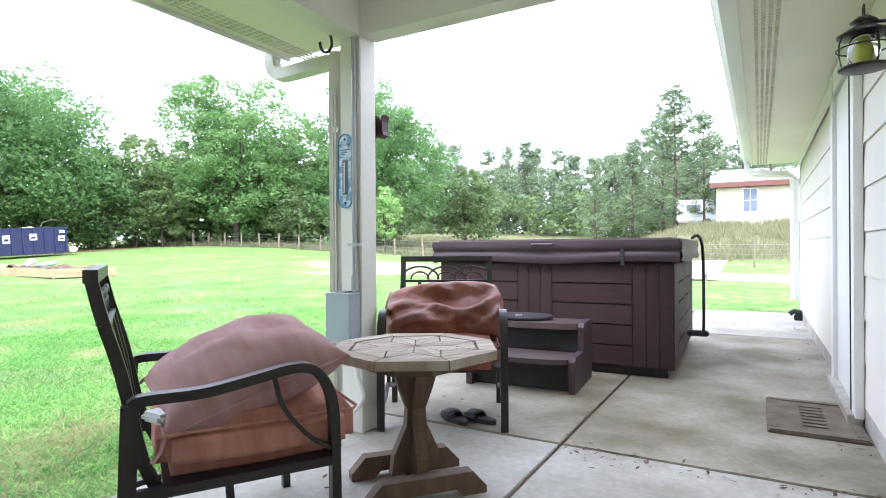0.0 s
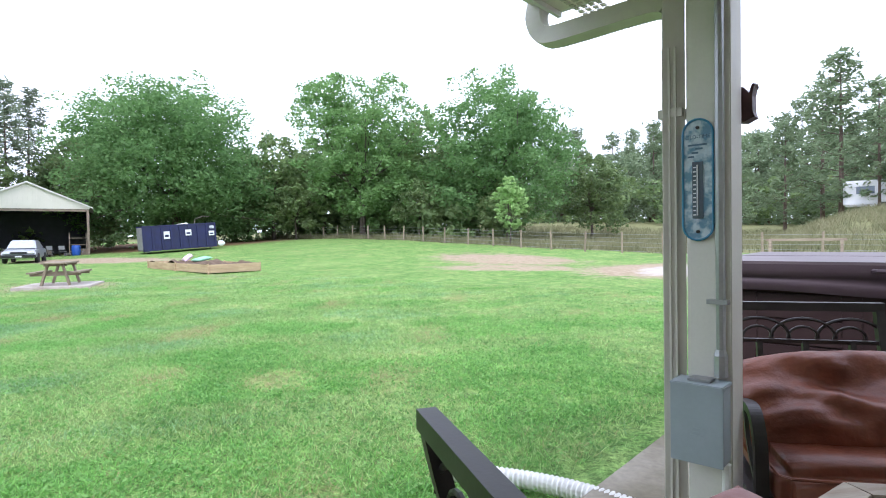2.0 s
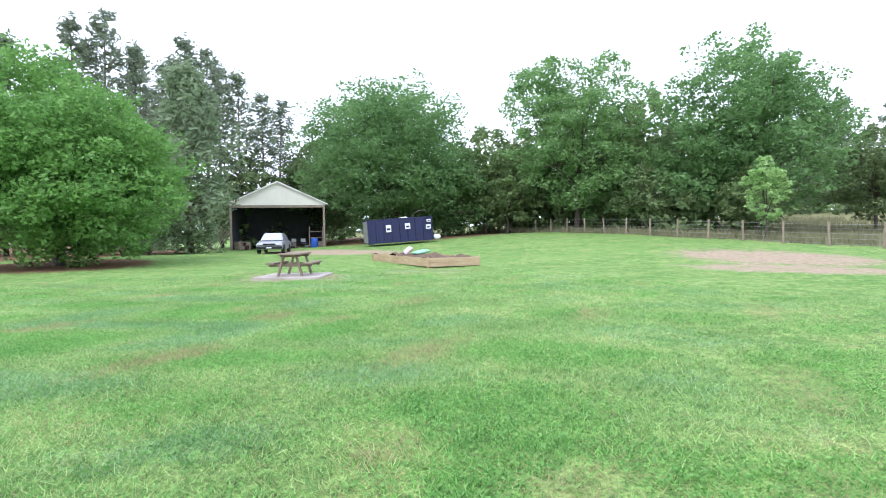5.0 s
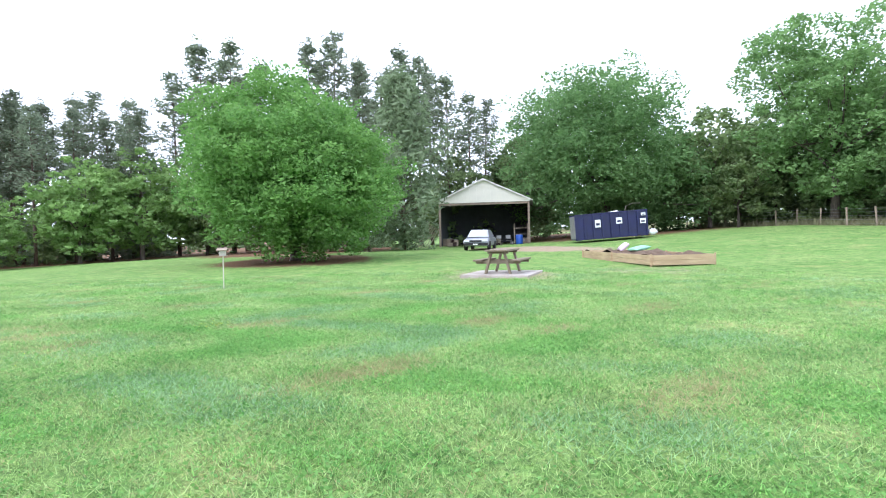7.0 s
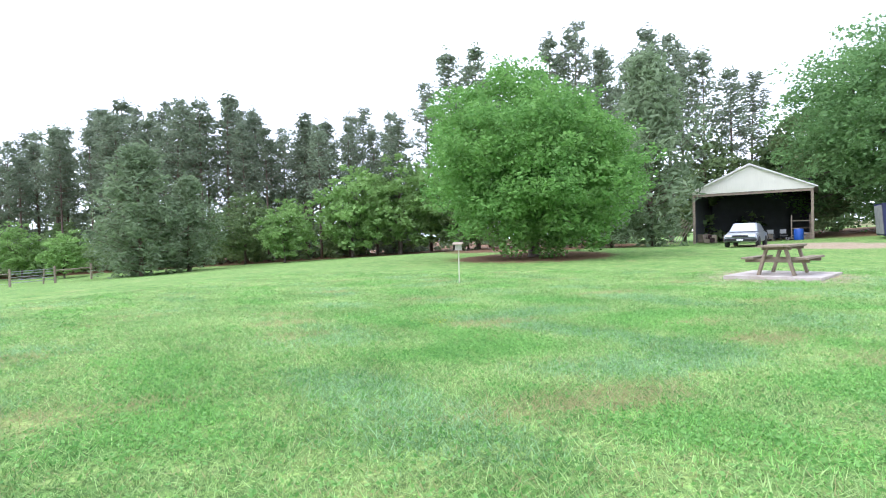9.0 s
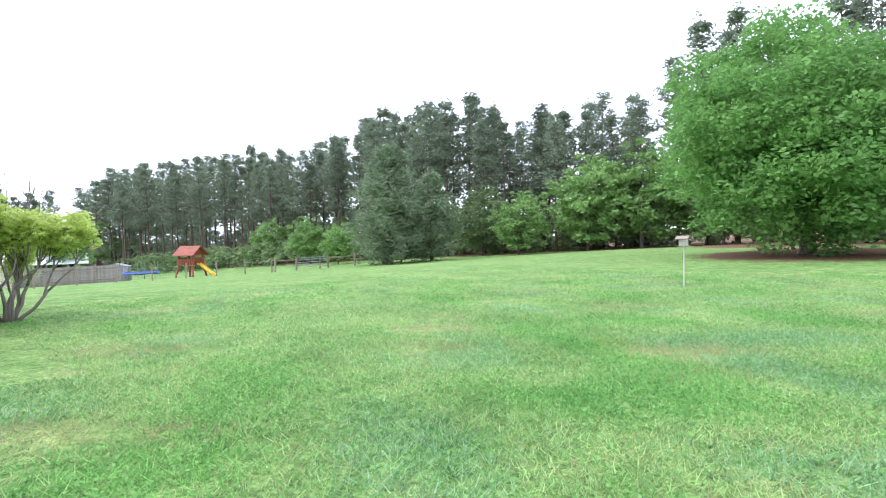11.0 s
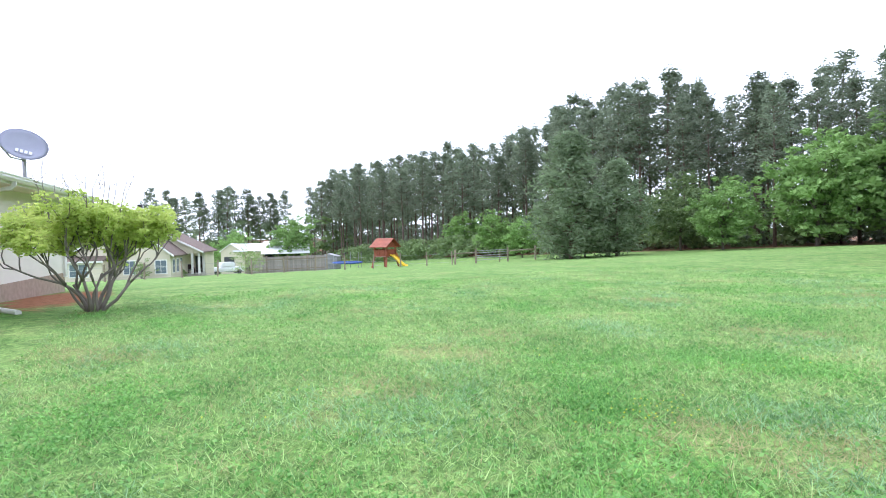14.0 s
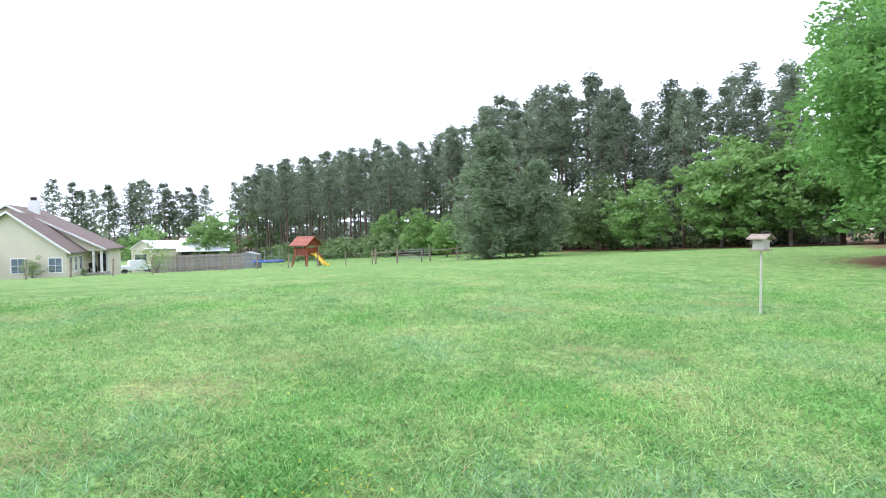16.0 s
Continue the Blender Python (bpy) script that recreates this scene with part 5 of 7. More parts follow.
def tufts(name, label, xy, count, height, spread, mat, gen, width=0.012, z0=-0.01, lean_by=0.45):
    """Grass blades, each one bent triangle pair, set in tufts round the given points."""
    c = np.repeat(xy, count, 0)
    p = c + gen.normal(size=c.shape) * spread
    z = rise(p[:, 0], p[:, 1]) + z0
    k = len(p)
    patch = np.sin(p[:, 0] * 2.3 + 1.7 * np.sin(p[:, 1] * 1.9)) * np.sin(p[:, 1] * 2.9 + 1.3 * np.sin(p[:, 0] * 1.3))
    h = height * gen.uniform(0.45, 1.25, k) * (1 + 0.22 * patch)
    a = gen.uniform(0, 2 * np.pi, k)
    lean = gen.normal(size=(k, 2)) * lean_by
    side = np.stack([np.cos(a), np.sin(a), np.zeros(k)], 1) * (width * gen.uniform(0.6, 1.3, k))[:, None]
    base = np.column_stack([p, z])
    tip = base + np.column_stack([lean * h[:, None], h])
    v = np.stack([base - side, base + side, tip], 1).reshape(-1, 3)
    return tagged(soup(name, v, np.arange(3 * k).reshape(-1, 3), mat), label, "grass", kind="stuff")


mx = g2.uniform(-60, 14, 3600)
my = 34 + 30 * g2.uniform(0, 1, 3600) ** 1.5
tufts("dry_grass", "tall dry straw-coloured meadow grass behind the fence", np.column_stack([mx, my]), 26, 0.5, 0.5, MAT_DRYGRASS, g2, 0.025)

# lawn blades, densest along the walk
g3 = np.random.default_rng(9)
COUNT = 640000
lx, ly = g3.uniform(-25, -2.45, COUNT), g3.uniform(-10.5, 13, COUNT)
off = np.hypot(np.maximum(0, np.maximum(-13.2 - lx, lx + 2.5)), ly - 1.0)  # distance from the line walked
some = g3.uniform(0, 1, COUNT) < 0.75 / (1 + (off / 4.4) ** 2.2)
lx, ly = lx[some], ly[some]
clear = ~((lx > -2.5) & (ly < 9.9)) & ~((lx > -10.3) & (ly < -3.8)) & ~((lx > -3.1) & (ly > 2.4)) & (np.hypot((lx + 10.4) / 1.3, (ly + 12.2) / 3.3) > 1)
lx, ly = lx[clear], ly[clear]
drift = np.sin(lx * 1.7 + 1.3 * np.sin(ly * 1.1)) + np.sin(ly * 2.1 + 1.7 * np.sin(lx * 0.9 + 2)) + 0.7 * np.sin(lx * 4.3 + ly * 3.1) + g3.normal(size=len(lx)) * 0.55
wild = np.sin(lx * 1.1 - ly * 1.9 + 1.1 * np.sin(lx * 2.3)) + np.sin(ly * 1.3 + 2.0 * np.sin(lx * 1.6)) + g3.normal(size=len(lx)) * 0.5
wild -= 1.9 * np.exp(-((lx + 4.8) / 2.6) ** 2 - ((ly - 5.5) / 4.5) ** 2)  # lush by the porch
spots = np.column_stack([lx, ly])
dry = drift > 1.75
blue, vivid = ~dry & (wild > 1.2), ~dry & (wild < -1.1)
rest = ~(dry | blue | vivid)
tufts("lawn_grass", "fine yellow-green grass blades of the lawn", spots[rest], 4, 0.05, 0.04, MAT_BLADE, g3, 0.0042, lean_by=0.95)
tufts("lawn_grass", "bluish green clumps of grass in the lawn", spots[blue], 5, 0.055, 0.04, MAT_BLADEBLUE, g3, 0.0042, lean_by=0.95)
tufts("lawn_grass", "vivid green clover and grass clumps in the lawn", spots[vivid], 5, 0.05, 0.035, MAT_BLADEVIVID, g3, 0.0052, lean_by=1.0)
tufts("straw_grass", "pale dry straw blades among the lawn", np.concatenate([spots[dry], spots[rest][::9]]), 4, 0.05, 0.05, MAT_STRAW, g3, 0.0035, lean_by=1.2)
low_leaf = np.concatenate([spots[vivid], spots[blue][::3], spots[rest][::4]])
cv, cf = leaf_cloud(np.column_stack([low_leaf, rise(low_leaf[:, 0], low_leaf[:, 1]) + 0.03]), g3.uniform(0.02, 0.06, len(low_leaf)), 2, 0.017, flat=0.35, aspect=1.5, gen=g3)
tagged(soup("lawn_clover", cv, cf, MAT_CLOVER), "small round clover and weed leaves in the lawn", "clover", kind="stuff")


# ---------------------------------------------------------------- the yard
# picnic table on a slab
PX, PY = -22.2, 5.5
MAT_PADPALE = material("pale_concrete", (0.50, 0.46, 0.42), 0.8, vary=0.3, scale=2, fine=20, bump=0.3, second=(0.34, 0.30, 0.25))
pad = thing("concrete_pad", pose(PX, PY, ground_at(PX, PY) + 0.0, 0, 0, 62), "pale concrete pad under the picnic table", "pavement", kind="structure")
part("pad_slab", boxed(-1.0, 1.0, -1.12, 1.12, -0.15, 0.07, bevel=0.01), MAT_PADPALE, pad)
PZ = ground_at(PX, PY) + 0.07
pic = thing("picnic_table", pose(PX, PY, PZ, 0, 0, -28) @ Matrix.Diagonal((0.93, 0.93, 0.93, 1)), "grey weathered wooden picnic table with benches", "picnic table")
plank = mesh_of(boxed(-0.9, 0.9, -0.068, 0.068, -0.026, 0.026, bevel=0.006), "top_plank", MAT_PICNIC)
for k in range(5):
    piece("top_plank", plank, pic, pose(0, -0.28 + 0.14 * k, 0.735))
for s in (-1, 1):
    for k in range(2):
        piece("bench_plank", plank, pic, pose(0, s * (0.53 + 0.14 * k), 0.43))
    x = s * 0.6
    part("seat_beam", boxed(x - 0.02, x + 0.02, -0.72, 0.72, 0.32, 0.41, bevel=0.005), MAT_PICNIC, pic)
    part("top_beam", boxed(x - 0.02, x + 0.02, -0.34, 0.34, 0.635, 0.715, bevel=0.005), MAT_PICNIC, pic)
    for q in (-1, 1):
        part("leg", tubed([(x + 0.045 * s, q * 0.40, 0.0), (x + 0.045 * s, q * 0.2, 0.71)], 0.07, square=True, flat=0.45), MAT_PICNIC, pic)

# raised bed of boards
bed = thing("raised_bed", pose(-26.7, 12.1, ground_at(-26.7, 12.1) - 0.02, 0, 0, -3) @ Matrix.Diagonal((1.0, 0.86, 1.15, 1)), "raised garden bed of raw boards with soil", "garden bed")
for y in (-1.25, 1.25):
    for z in (0.0, 0.15):
        part("side_board", boxed(-3.5, 3.5, y - 0.02, y + 0.02, z, z + 0.145, bevel=0.004), MAT_BEDWOOD, bed)
for x in (-3.5, 3.5):
    for z in (0.0, 0.15):
        part("end_board", boxed(x - 0.02, x + 0.02, -1.229, 1.229, z, z + 0.145, bevel=0.004), MAT_BEDWOOD, bed)
for x in (-3.45, 0, 3.45):
    for y in (-1.30, 1.30):
        part("stake", boxed(x - 0.03, x + 0.03, y - 0.03, y + 0.03, -0.1, 0.33, bevel=0.005), MAT_BEDWOOD, bed)
bm = bmesh.new()
bmesh.ops.create_grid(bm, x_segments=40, y_segments=28, size=1)
for v in bm.verts:
    v.co = Vector((v.co.x * 3.46, v.co.y * 1.22, 0.22 + 0.26 * max(0, noise.noise(v.co * 2.3)) + 0.07 * noise.noise(v.co * 8)))
part("soil", bm, MAT_SOIL, bed, "dark loose garden soil", smooth=True)
def sack(m, label, mat, w, d):
    s = thing("garden_sack", m, label, "sack", "sacks on the bed")
    part("sack_body", pillow(w, d, 0.2, 5, n=12, wrinkle=0.02), mat, s, smooth=True)
BEDM = pose(-26.7, 12.1, ground_at(-26.7, 12.1) + 0.02, 0, 0, -3)
sack(BEDM @ pose(-1.3, 0.6, 0.40, 8, 0, 20), "pale green plastic sack lying on the bed", material("green_sack", (0.30, 0.62, 0.42), 0.4), 0.55, 0.85)
sack(BEDM @ pose(-2.0, 0.2, 0.47, 40, 10, 0), "crumpled pale pink plastic sack on the bed", material("pink_sack", (0.70, 0.55, 0.62), 0.4), 0.45, 0.5)

# bird feeder on its pole
FX, FY = -20.5, -2.14
feeder = thing("bird_feeder", pose(FX, FY, ground_at(FX, FY)), "small wooden bird feeder with pitched roof on a pale steel pole", "bird feeder")
part("pole", tubed([(0, 0, -0.1), (0.015, 0.01, 0.82)], 0.014, sides=10), MAT_SPOUT, feeder, "pale steel pole")
part("tray", boxed(-0.10, 0.10, -0.10, 0.10, 0.82, 0.835), MAT_BARWOOD, feeder)
part("hopper", boxed(-0.075, 0.075, -0.07, 0.07, 0.836, 0.965), MAT_PALEWOOD, feeder)
part("feeder_roof", prism([(-0.13, 0.962), (0, 1.02), (0.13, 0.962), (0.13, 0.978), (0, 1.037), (-0.13, 0.978)], -0.125, 0.125, UP_Y), MAT_BARWOOD, feeder)
part("hanger", tubed([(0, 0, 1.02), (0.0, 0.05, 1.06), (0.0, 0.11, 1.06), (0.0, 0.14, 1.02)], 0.006, sides=6), MAT_IRON, feeder)

# open shed with a gabled metal front
SX, SY = -54.3, 11.6
SZ = ground_at(SX, SY)
yaw_s = 73.0  # along the front, in plan
shed = thing("open_shed", pose(SX, SY, SZ, 0, 0, yaw_s), "open-fronted farm shed with cream metal gable roof", "shed")
SW, EV, AP, DP = 3.95, 3.95, 5.75, 9.0
MAT_POSTW = MAT_BARWOOD
front = prism([(-SW - 0.15, EV - 0.1), (SW + 0.15, EV - 0.1), (SW + 0.15, EV + 0.05), (0, AP + 0.05), (-SW - 0.15, EV + 0.05)], -0.04, 0.0, UP_Y)
part("gable_panel", front, MAT_ROOFMETAL, shed)
rib = mesh_of(boxed(-0.03, 0.03, -0.025, -0.001, 0, 1), "gable_rib", MAT_ROOFMETAL)
for k in range(-13, 14):
    x = k * 0.31
    h = (AP - EV) * (1 - abs(x) / (SW + 0.1)) + 0.1
    piece("gable_rib", rib, shed, pose(x, 0.0, EV - 0.1) @ Matrix.Diagonal((1, 1, h + 0.02, 1)))
for s in (-1, 1):
    bm = prism([(0, AP + 0.06), (s * (SW + 0.35), EV - 0.05), (s * (SW + 0.35), EV + 0.0), (0, AP + 0.12)], -DP, 0.15, UP_Y)
    part("roof_slope", bm, MAT_ROOFMETAL, shed)
    bm = prism([(0, AP + 0.13), (s * (SW + 0.36), EV - 0.06), (s * (SW + 0.36), EV + 0.03), (0, AP + 0.22)], 0.151, 0.2, UP_Y)
    part("barge_trim", bm, MAT_WHITE, shed)
    part("side_wall", boxed(s * SW - 0.03, s * SW + 0.03, 0.5, DP, 0, EV - 0.06), MAT_SHEDDARK, shed)
    part("front_post", boxed(s * SW - 0.09, s * SW + 0.09, 0.01, 0.19, -0.2, EV - 0.12), MAT_POSTW, shed)
part("back_wall", boxed(-SW, SW, DP - 0.05, DP, 0, AP - 0.5), MAT_SHEDDARK, shed)
part("header_beam", boxed(-SW + 0.1, SW - 0.1, 0.02, 0.15, EV - 0.3, EV - 0.12), MAT_POSTW, shed)
SHED = pose(SX, SY, SZ, 0, 0, yaw_s)
bin1 = thing("blue_barrel", SHED @ pose(3.1, -0.5, 0), "bright blue plastic barrel at the shed opening", "barrel")
part("barrel_body", lathe([(0.26, 0.0), (0.3, 0.06), (0.31, 0.5), (0.3, 0.86), (0.26, 0.92), (0.02, 0.93)], 20), MAT_BLUEPLASTIC, bin1, smooth=True)
shelf = thing("junk_shelf", SHED @ pose(3.2, 1.2, 0), "tall cluttered tool rack inside the shed", "rack")
for z in (0.4, 0.95, 1.5):
    part("rack_board", boxed(-0.6, 0.6, -0.25, 0.25, z, z + 0.04), MAT_BARWOOD, shelf)
for x in (-0.58, 0.58):
    for y in (-0.23, 0.23):
        part("rack_post", boxed(x - 0.03, x + 0.03, y - 0.03, y + 0.03, 0, 1.95), MAT_BARWOOD, shelf)
g4 = random.Random(4)
for k in range(26):
    x, y = g4.uniform(0.3, 3.8), g4.uniform(-0.7, 0.9)
    if k > 13:
        x = g4.uniform(-3.7, -1.2)
    w, h = g4.uniform(0.15, 0.4), g4.uniform(0.15, 0.7)
    o = thing("stored_box", SHED @ pose(x, y + 0.6, 0.0, 0, 0, g4.uniform(0, 90)), "grey-brown stored box of clutter in the shed", "box", "shed clutter")
    part("box_body", boxed(-w, w, -w * 0.7, w * 0.7, 0, h, bevel=0.02), g4.choice((MAT_BARWOOD, MAT_RUST, MAT_PICNIC, MAT_TUB)), o)
    part("box_lid", boxed(-w - 0.01, w + 0.01, -w * 0.7 - 0.01, w * 0.7 + 0.01, h + 0.001, h + 0.03, bevel=0.005), g4.choice((MAT_BARWOOD, MAT_RUST)), o)
for k in range(7):
    o = thing("leaning_pole", SHED @ pose(-4.4 - 0.16 * k, -0.35, -0.05), "long grey pole leaning on the shed corner", "pole", "leaning poles")
    part("pole_body", tubed([(-0.25 * k * 0.3 - 0.5, -0.5, 0), (0.35, 0.25, 1.6 + 0.1 * k)], 0.03, sides=6), MAT_BARWOOD, o)
for x in (1.4, 2.2):
    o = thing("folding_chair", SHED @ pose(x, -0.6, 0, 0, 0, 200), "grey folding chair before the shed", "chair", "folding chairs")
    part("seat", boxed(-0.22, 0.22, -0.2, 0.2, 0.42, 0.45), MAT_RUST, o)
    part("backrest", boxed(-0.22, 0.22, -0.22, -0.2, 0.6, 0.9), MAT_RUST, o)
    for sx in (-0.21, 0.21):
        part("leg", tubed([(sx, -0.24, 0.9), (sx, 0.2, 0)], 0.015, sides=6), MAT_IRON, o)
        part("leg", tubed([(sx, 0.18, 0.42), (sx, -0.22, 0)], 0.015, sides=6), MAT_IRON, o)


# car parked nose towards the house
def wheel(parent, x, y, r=0.31):
    w = part("wheel", lathe([(0.02, -0.1), (r * 0.62, -0.1), (r * 0.66, -0.09)], 20), MAT_RUST, parent)
    w.matrix_basis = pose(x, y, r, 0, 90, 0)
    t = part("tyre", lathe([(r * 0.66, -0.1), (r * 0.95, -0.1), (r, -0.06), (r, 0.06), (r * 0.95, 0.1), (r * 0.66, 0.1)], 20), MAT_BLACK, w)


CAR_X, CAR_Y = -44.5, 9.3
CARM = pose(CAR_X, CAR_Y, ground_at(CAR_X, CAR_Y), 0, 0, 70)
car = thing("parked_car", CARM, "silver-grey older sedan parked before the shed", "car")
body = [(-2.2, 0.3), (-2.25, 0.55), (-2.1, 0.72), (-1.2, 0.86), (1.5, 0.9), (2.2, 0.82), (2.25, 0.5), (2.2, 0.28)]
bm = prism(body, -0.84, 0.84, UP_X)
bmesh.ops.bevel(bm, geom=list(bm.edges), offset=0.06, segments=2, affect="EDGES")
part("body", bm, MAT_CAR, car, smooth=False)
bm = bmesh.new()
lo, hi = [(-1.25, 0.86), (1.75, 0.9)], [(-0.5, 1.40), (1.0, 1.40)]
vs = [bm.verts.new((sx * w, y, z)) for w, ((y0, z0), (y1, z1)) in ((0.76, lo), (0.60, hi)) for sx in (-1, 1) for y, z in ((y0, z0), (y1, z1))]
for q in ((0, 1, 5, 4), (2, 6, 7, 3), (0, 4, 6, 2), (1, 3, 7, 5), (4, 5, 7, 6), (0, 2, 3, 1)):
    bm.faces.new([vs[i] for i in q])
bmesh.ops.recalc_face_normals(bm, faces=bm.faces)
bmesh.ops.bevel(bm, geom=list(bm.edges), offset=0.05, segments=2, affect="EDGES")
part("cabin", bm, MAT_CAR, car)
ws = prism([(-0.66, 0.0), (0.66, 0.0), (0.54, 0.78), (-0.54, 0.78)], 0, 0.01)
bmesh.ops.transform(ws, matrix=pose(0, -1.23, 0.90, 36, 0, 0), verts=ws.verts)
part("windscreen", ws, material("bright_glass", (0.5, 0.55, 0.6), 0.1, bump=0), car)
for s in (-1, 1):
    part("headlight", boxed(s * 0.6 - 0.16, s * 0.6 + 0.16, -2.28, -2.2, 0.58, 0.7, bevel=0.02), MAT_LABEL, car, "square clear headlight")
    for y in (-1.4, 1.35):
        wheel(car, s * 0.8, y)
part("grille", boxed(-0.4, 0.4, -2.27, -2.2, 0.58, 0.69, bevel=0.01), MAT_BLACK, car)
part("bumper", boxed(-0.84, 0.84, -2.33, -2.15, 0.34, 0.5, bevel=0.04), MAT_BLACK, car, "dark rubber bumper")
part("number_plate", boxed(-0.16, 0.16, -2.342, -2.331, 0.37, 0.46), MAT_LABEL, car)

# roll-off dumpster
DX, DY = -44.9, 19.0
DM = pose(DX, DY, ground_at(DX, DY) + 0.1, 0, -3.5, 78)
dump = thing("dumpster", DM, "dark blue steel roll-off dumpster with white labels", "dumpster")
L2, W2, H2 = 2.55, 1.1, 1.85
for s in (-1, 1):
    part("side_panel", boxed(-L2, L2, s * W2 - 0.03, s * W2 + 0.03, 0.2, H2 + (0.0)), MAT_BLUE, dump)
    part("top_rail", boxed(-L2 - 0.03, L2 + 0.03, s * W2 - 0.07, s * W2 + 0.07, H2, H2 + 0.1, bevel=0.015), MAT_BLUE, dump)
    part("bottom_rail", boxed(-L2, L2, s * W2 - 0.06, s * W2 + 0.06, 0.1, 0.2, bevel=0.01), MAT_BLUE, dump)
    for k in range(9):
        x = -2.48 + k * 0.62
        part("side_rib", boxed(x - 0.06, x + 0.06, s * (W2 + 0.075) - 0.045, s * (W2 + 0.075) + 0.045, 0.2, H2), MAT_BLUE, dump)
for s in (-1, 1):
    part("end_panel", boxed(s * L2 - 0.03, s * L2 + 0.03, -W2 + 0.03, W2 - 0.03, 0.2, H2), MAT_RUST if s < 0 else MAT_BLUE, dump)
part("floor_plate", boxed(-L2, L2, -W2, W2, 0.12, 0.19), MAT_BLUE, dump)
for x, z, w, h in ((-0.95, 1.2, 0.4, 0.55), (0.55, 1.3, 0.42, 0.45), (2.2, 1.15, 0.4, 0.35), (2.25, 1.62, 0.32, 0.2)):
    part("label", boxed(x - w * 0.5, x + w * 0.5, -W2 - 0.135, -W2 - 0.122, z - h / 2, z + h / 2), MAT_LABEL, dump, "white printed label")
    part("label_bar", boxed(x - w * 0.32, x + w * 0.32, -W2 - 0.139, -W2 - 0.136, z - h * 0.25, z + h * 0.05), MAT_BLUE, dump)
for x in (-2.2, 2.2):
    for y in (-0.8, 0.8):
        w = part("roller", lathe([(0.11, -0.08), (0.11, 0.08)], 14), MAT_RUST, dump)
        w.matrix_basis = pose(x, y, 0.11, 90, 0, 0)
dbr = thing("scrap_board", DM @ pose(0.5, 0.3, 1.85, 12, -8, 5), "white board sticking out of the dumpster", "board")
part("board_body", boxed(-0.5, 0.5, -0.6, 0.6, 0, 0.05), MAT_LABEL, dbr)
dbr2 = thing("scrap_branch", DM @ pose(1.2, 0, 1.5), "bare bent branch standing out of the dumpster", "branch")
part("branch_body", tubed([(0, 0, 0), (0.2, 0.1, 0.8), (0.8, 0.2, 1.0), (1.3, 0.2, 0.95)], 0.025, sides=6), MAT_TWIG, dbr2)
trash = thing("trash_bag", DM @ pose(2.9, -0.9, 0.3), "white plastic bag slumped by the dumpster", "bag")
part("bag_body", pillow(0.6, 0.5, 0.45, 4, n=12, wrinkle=0.02), MAT_LABEL, trash, smooth=True)

# wire fence along the north side: posts and strands
fence = thing("wire_fence", pose(0, 0, 0), "weathered posts and wire along the meadow", "fence")
A, B = Vector((-62, 35.5)), Vector((12, 29.5))
pts = []
for k in range(31):
    p = A.lerp(B, k / 30)
    pts.append((p.x, p.y, ground_at(p.x, p.y)))
fp = mesh_of(tubed([(0, 0, -0.3), (0, 0, 1.25)], 0.06, sides=8), "fence_post", MAT_BARWOOD)
for k, p in enumerate(pts):
    piece("fence_post", fp, fence, pose(p[0], p[1], p[2], (k * 37 % 7) - 3, (k * 53 % 5) - 2, 0))
for h in (0.15, 0.4, 0.65, 0.9, 1.12):
    part("wire", tubed([(x, y, z + h) for x, y, z in pts], 0.006, sides=4), MAT_GALV, fence)

# south fence: wire posts and a railed gate by the wood
fence2 = thing("paddock_fence", pose(0, 0, 0), "grey posts, rails and a steel gate at the wood", "fence")
C, D = Vector((-40.4, -42.3)), Vector((-6.0, -44.5))
pts = []
for k in range(15):
    p = C.lerp(D, k / 14)
    pts.append((p.x, p.y, ground_at(p.x, p.y)))
for k, p in enumerate(pts):
    piece("fence_post", fp, fence2, pose(p[0], p[1], p[2], (k * 31 % 7) - 3, (k * 43 % 5) - 2, 0))
for h in (0.25, 0.6, 1.0):
    part("wire", tubed([(x, y, z + h) for x, y, z in pts], 0.006, sides=4), MAT_GALV, fence2)
RAILS = ((-35.7, -42.4), (-38.0, -42.6), (-41.0, -41.8), (-43.6, -41.0), (-47, -40), (-50, -39.2))
for k, (x, y) in enumerate(RAILS):
    z = ground_at(x, y)
    part("gate_post", tubed([(x, y, z - 0.3), (x, y, z + (1.35 if k < 4 else 1.05))], 0.09 if k < 4 else 0.05, sides=8), MAT_BARWOOD, fence2)
for (x0, y0), (x1, y1) in ((RAILS[0], RAILS[1]), (RAILS[2], RAILS[3])):
    part("rail", tubed([(x0, y0, ground_at(x0, y0) + 1.0), (x1, y1, ground_at(x1, y1) + 1.0)], 0.06, sides=6), MAT_BARWOOD, fence2)
(x0, y0), (x1, y1) = RAILS[1], RAILS[2]
for h in (0.3, 0.5, 0.72, 0.95, 1.15):
    part("gate_bar", tubed([(x0, y0, ground_at(x0, y0) + h), (x1, y1, ground_at(x1, y1) + h)], 0.025, sides=6), MAT_GALV, fence2)

# yellow-green shrub by the house wing
BX, BY = -10.60, -8.6
shrub = thing("ornamental_shrub", pose(BX, BY, ground_at(BX, BY)) @ Matrix.Diagonal((0.97, 0.97, 0.89, 1)), "vase-shaped yellow-green ornamental maple on bare stems", "shrub")
g5 = np.random.default_rng(31)
bm = bmesh.new()
tips, bare = [], []


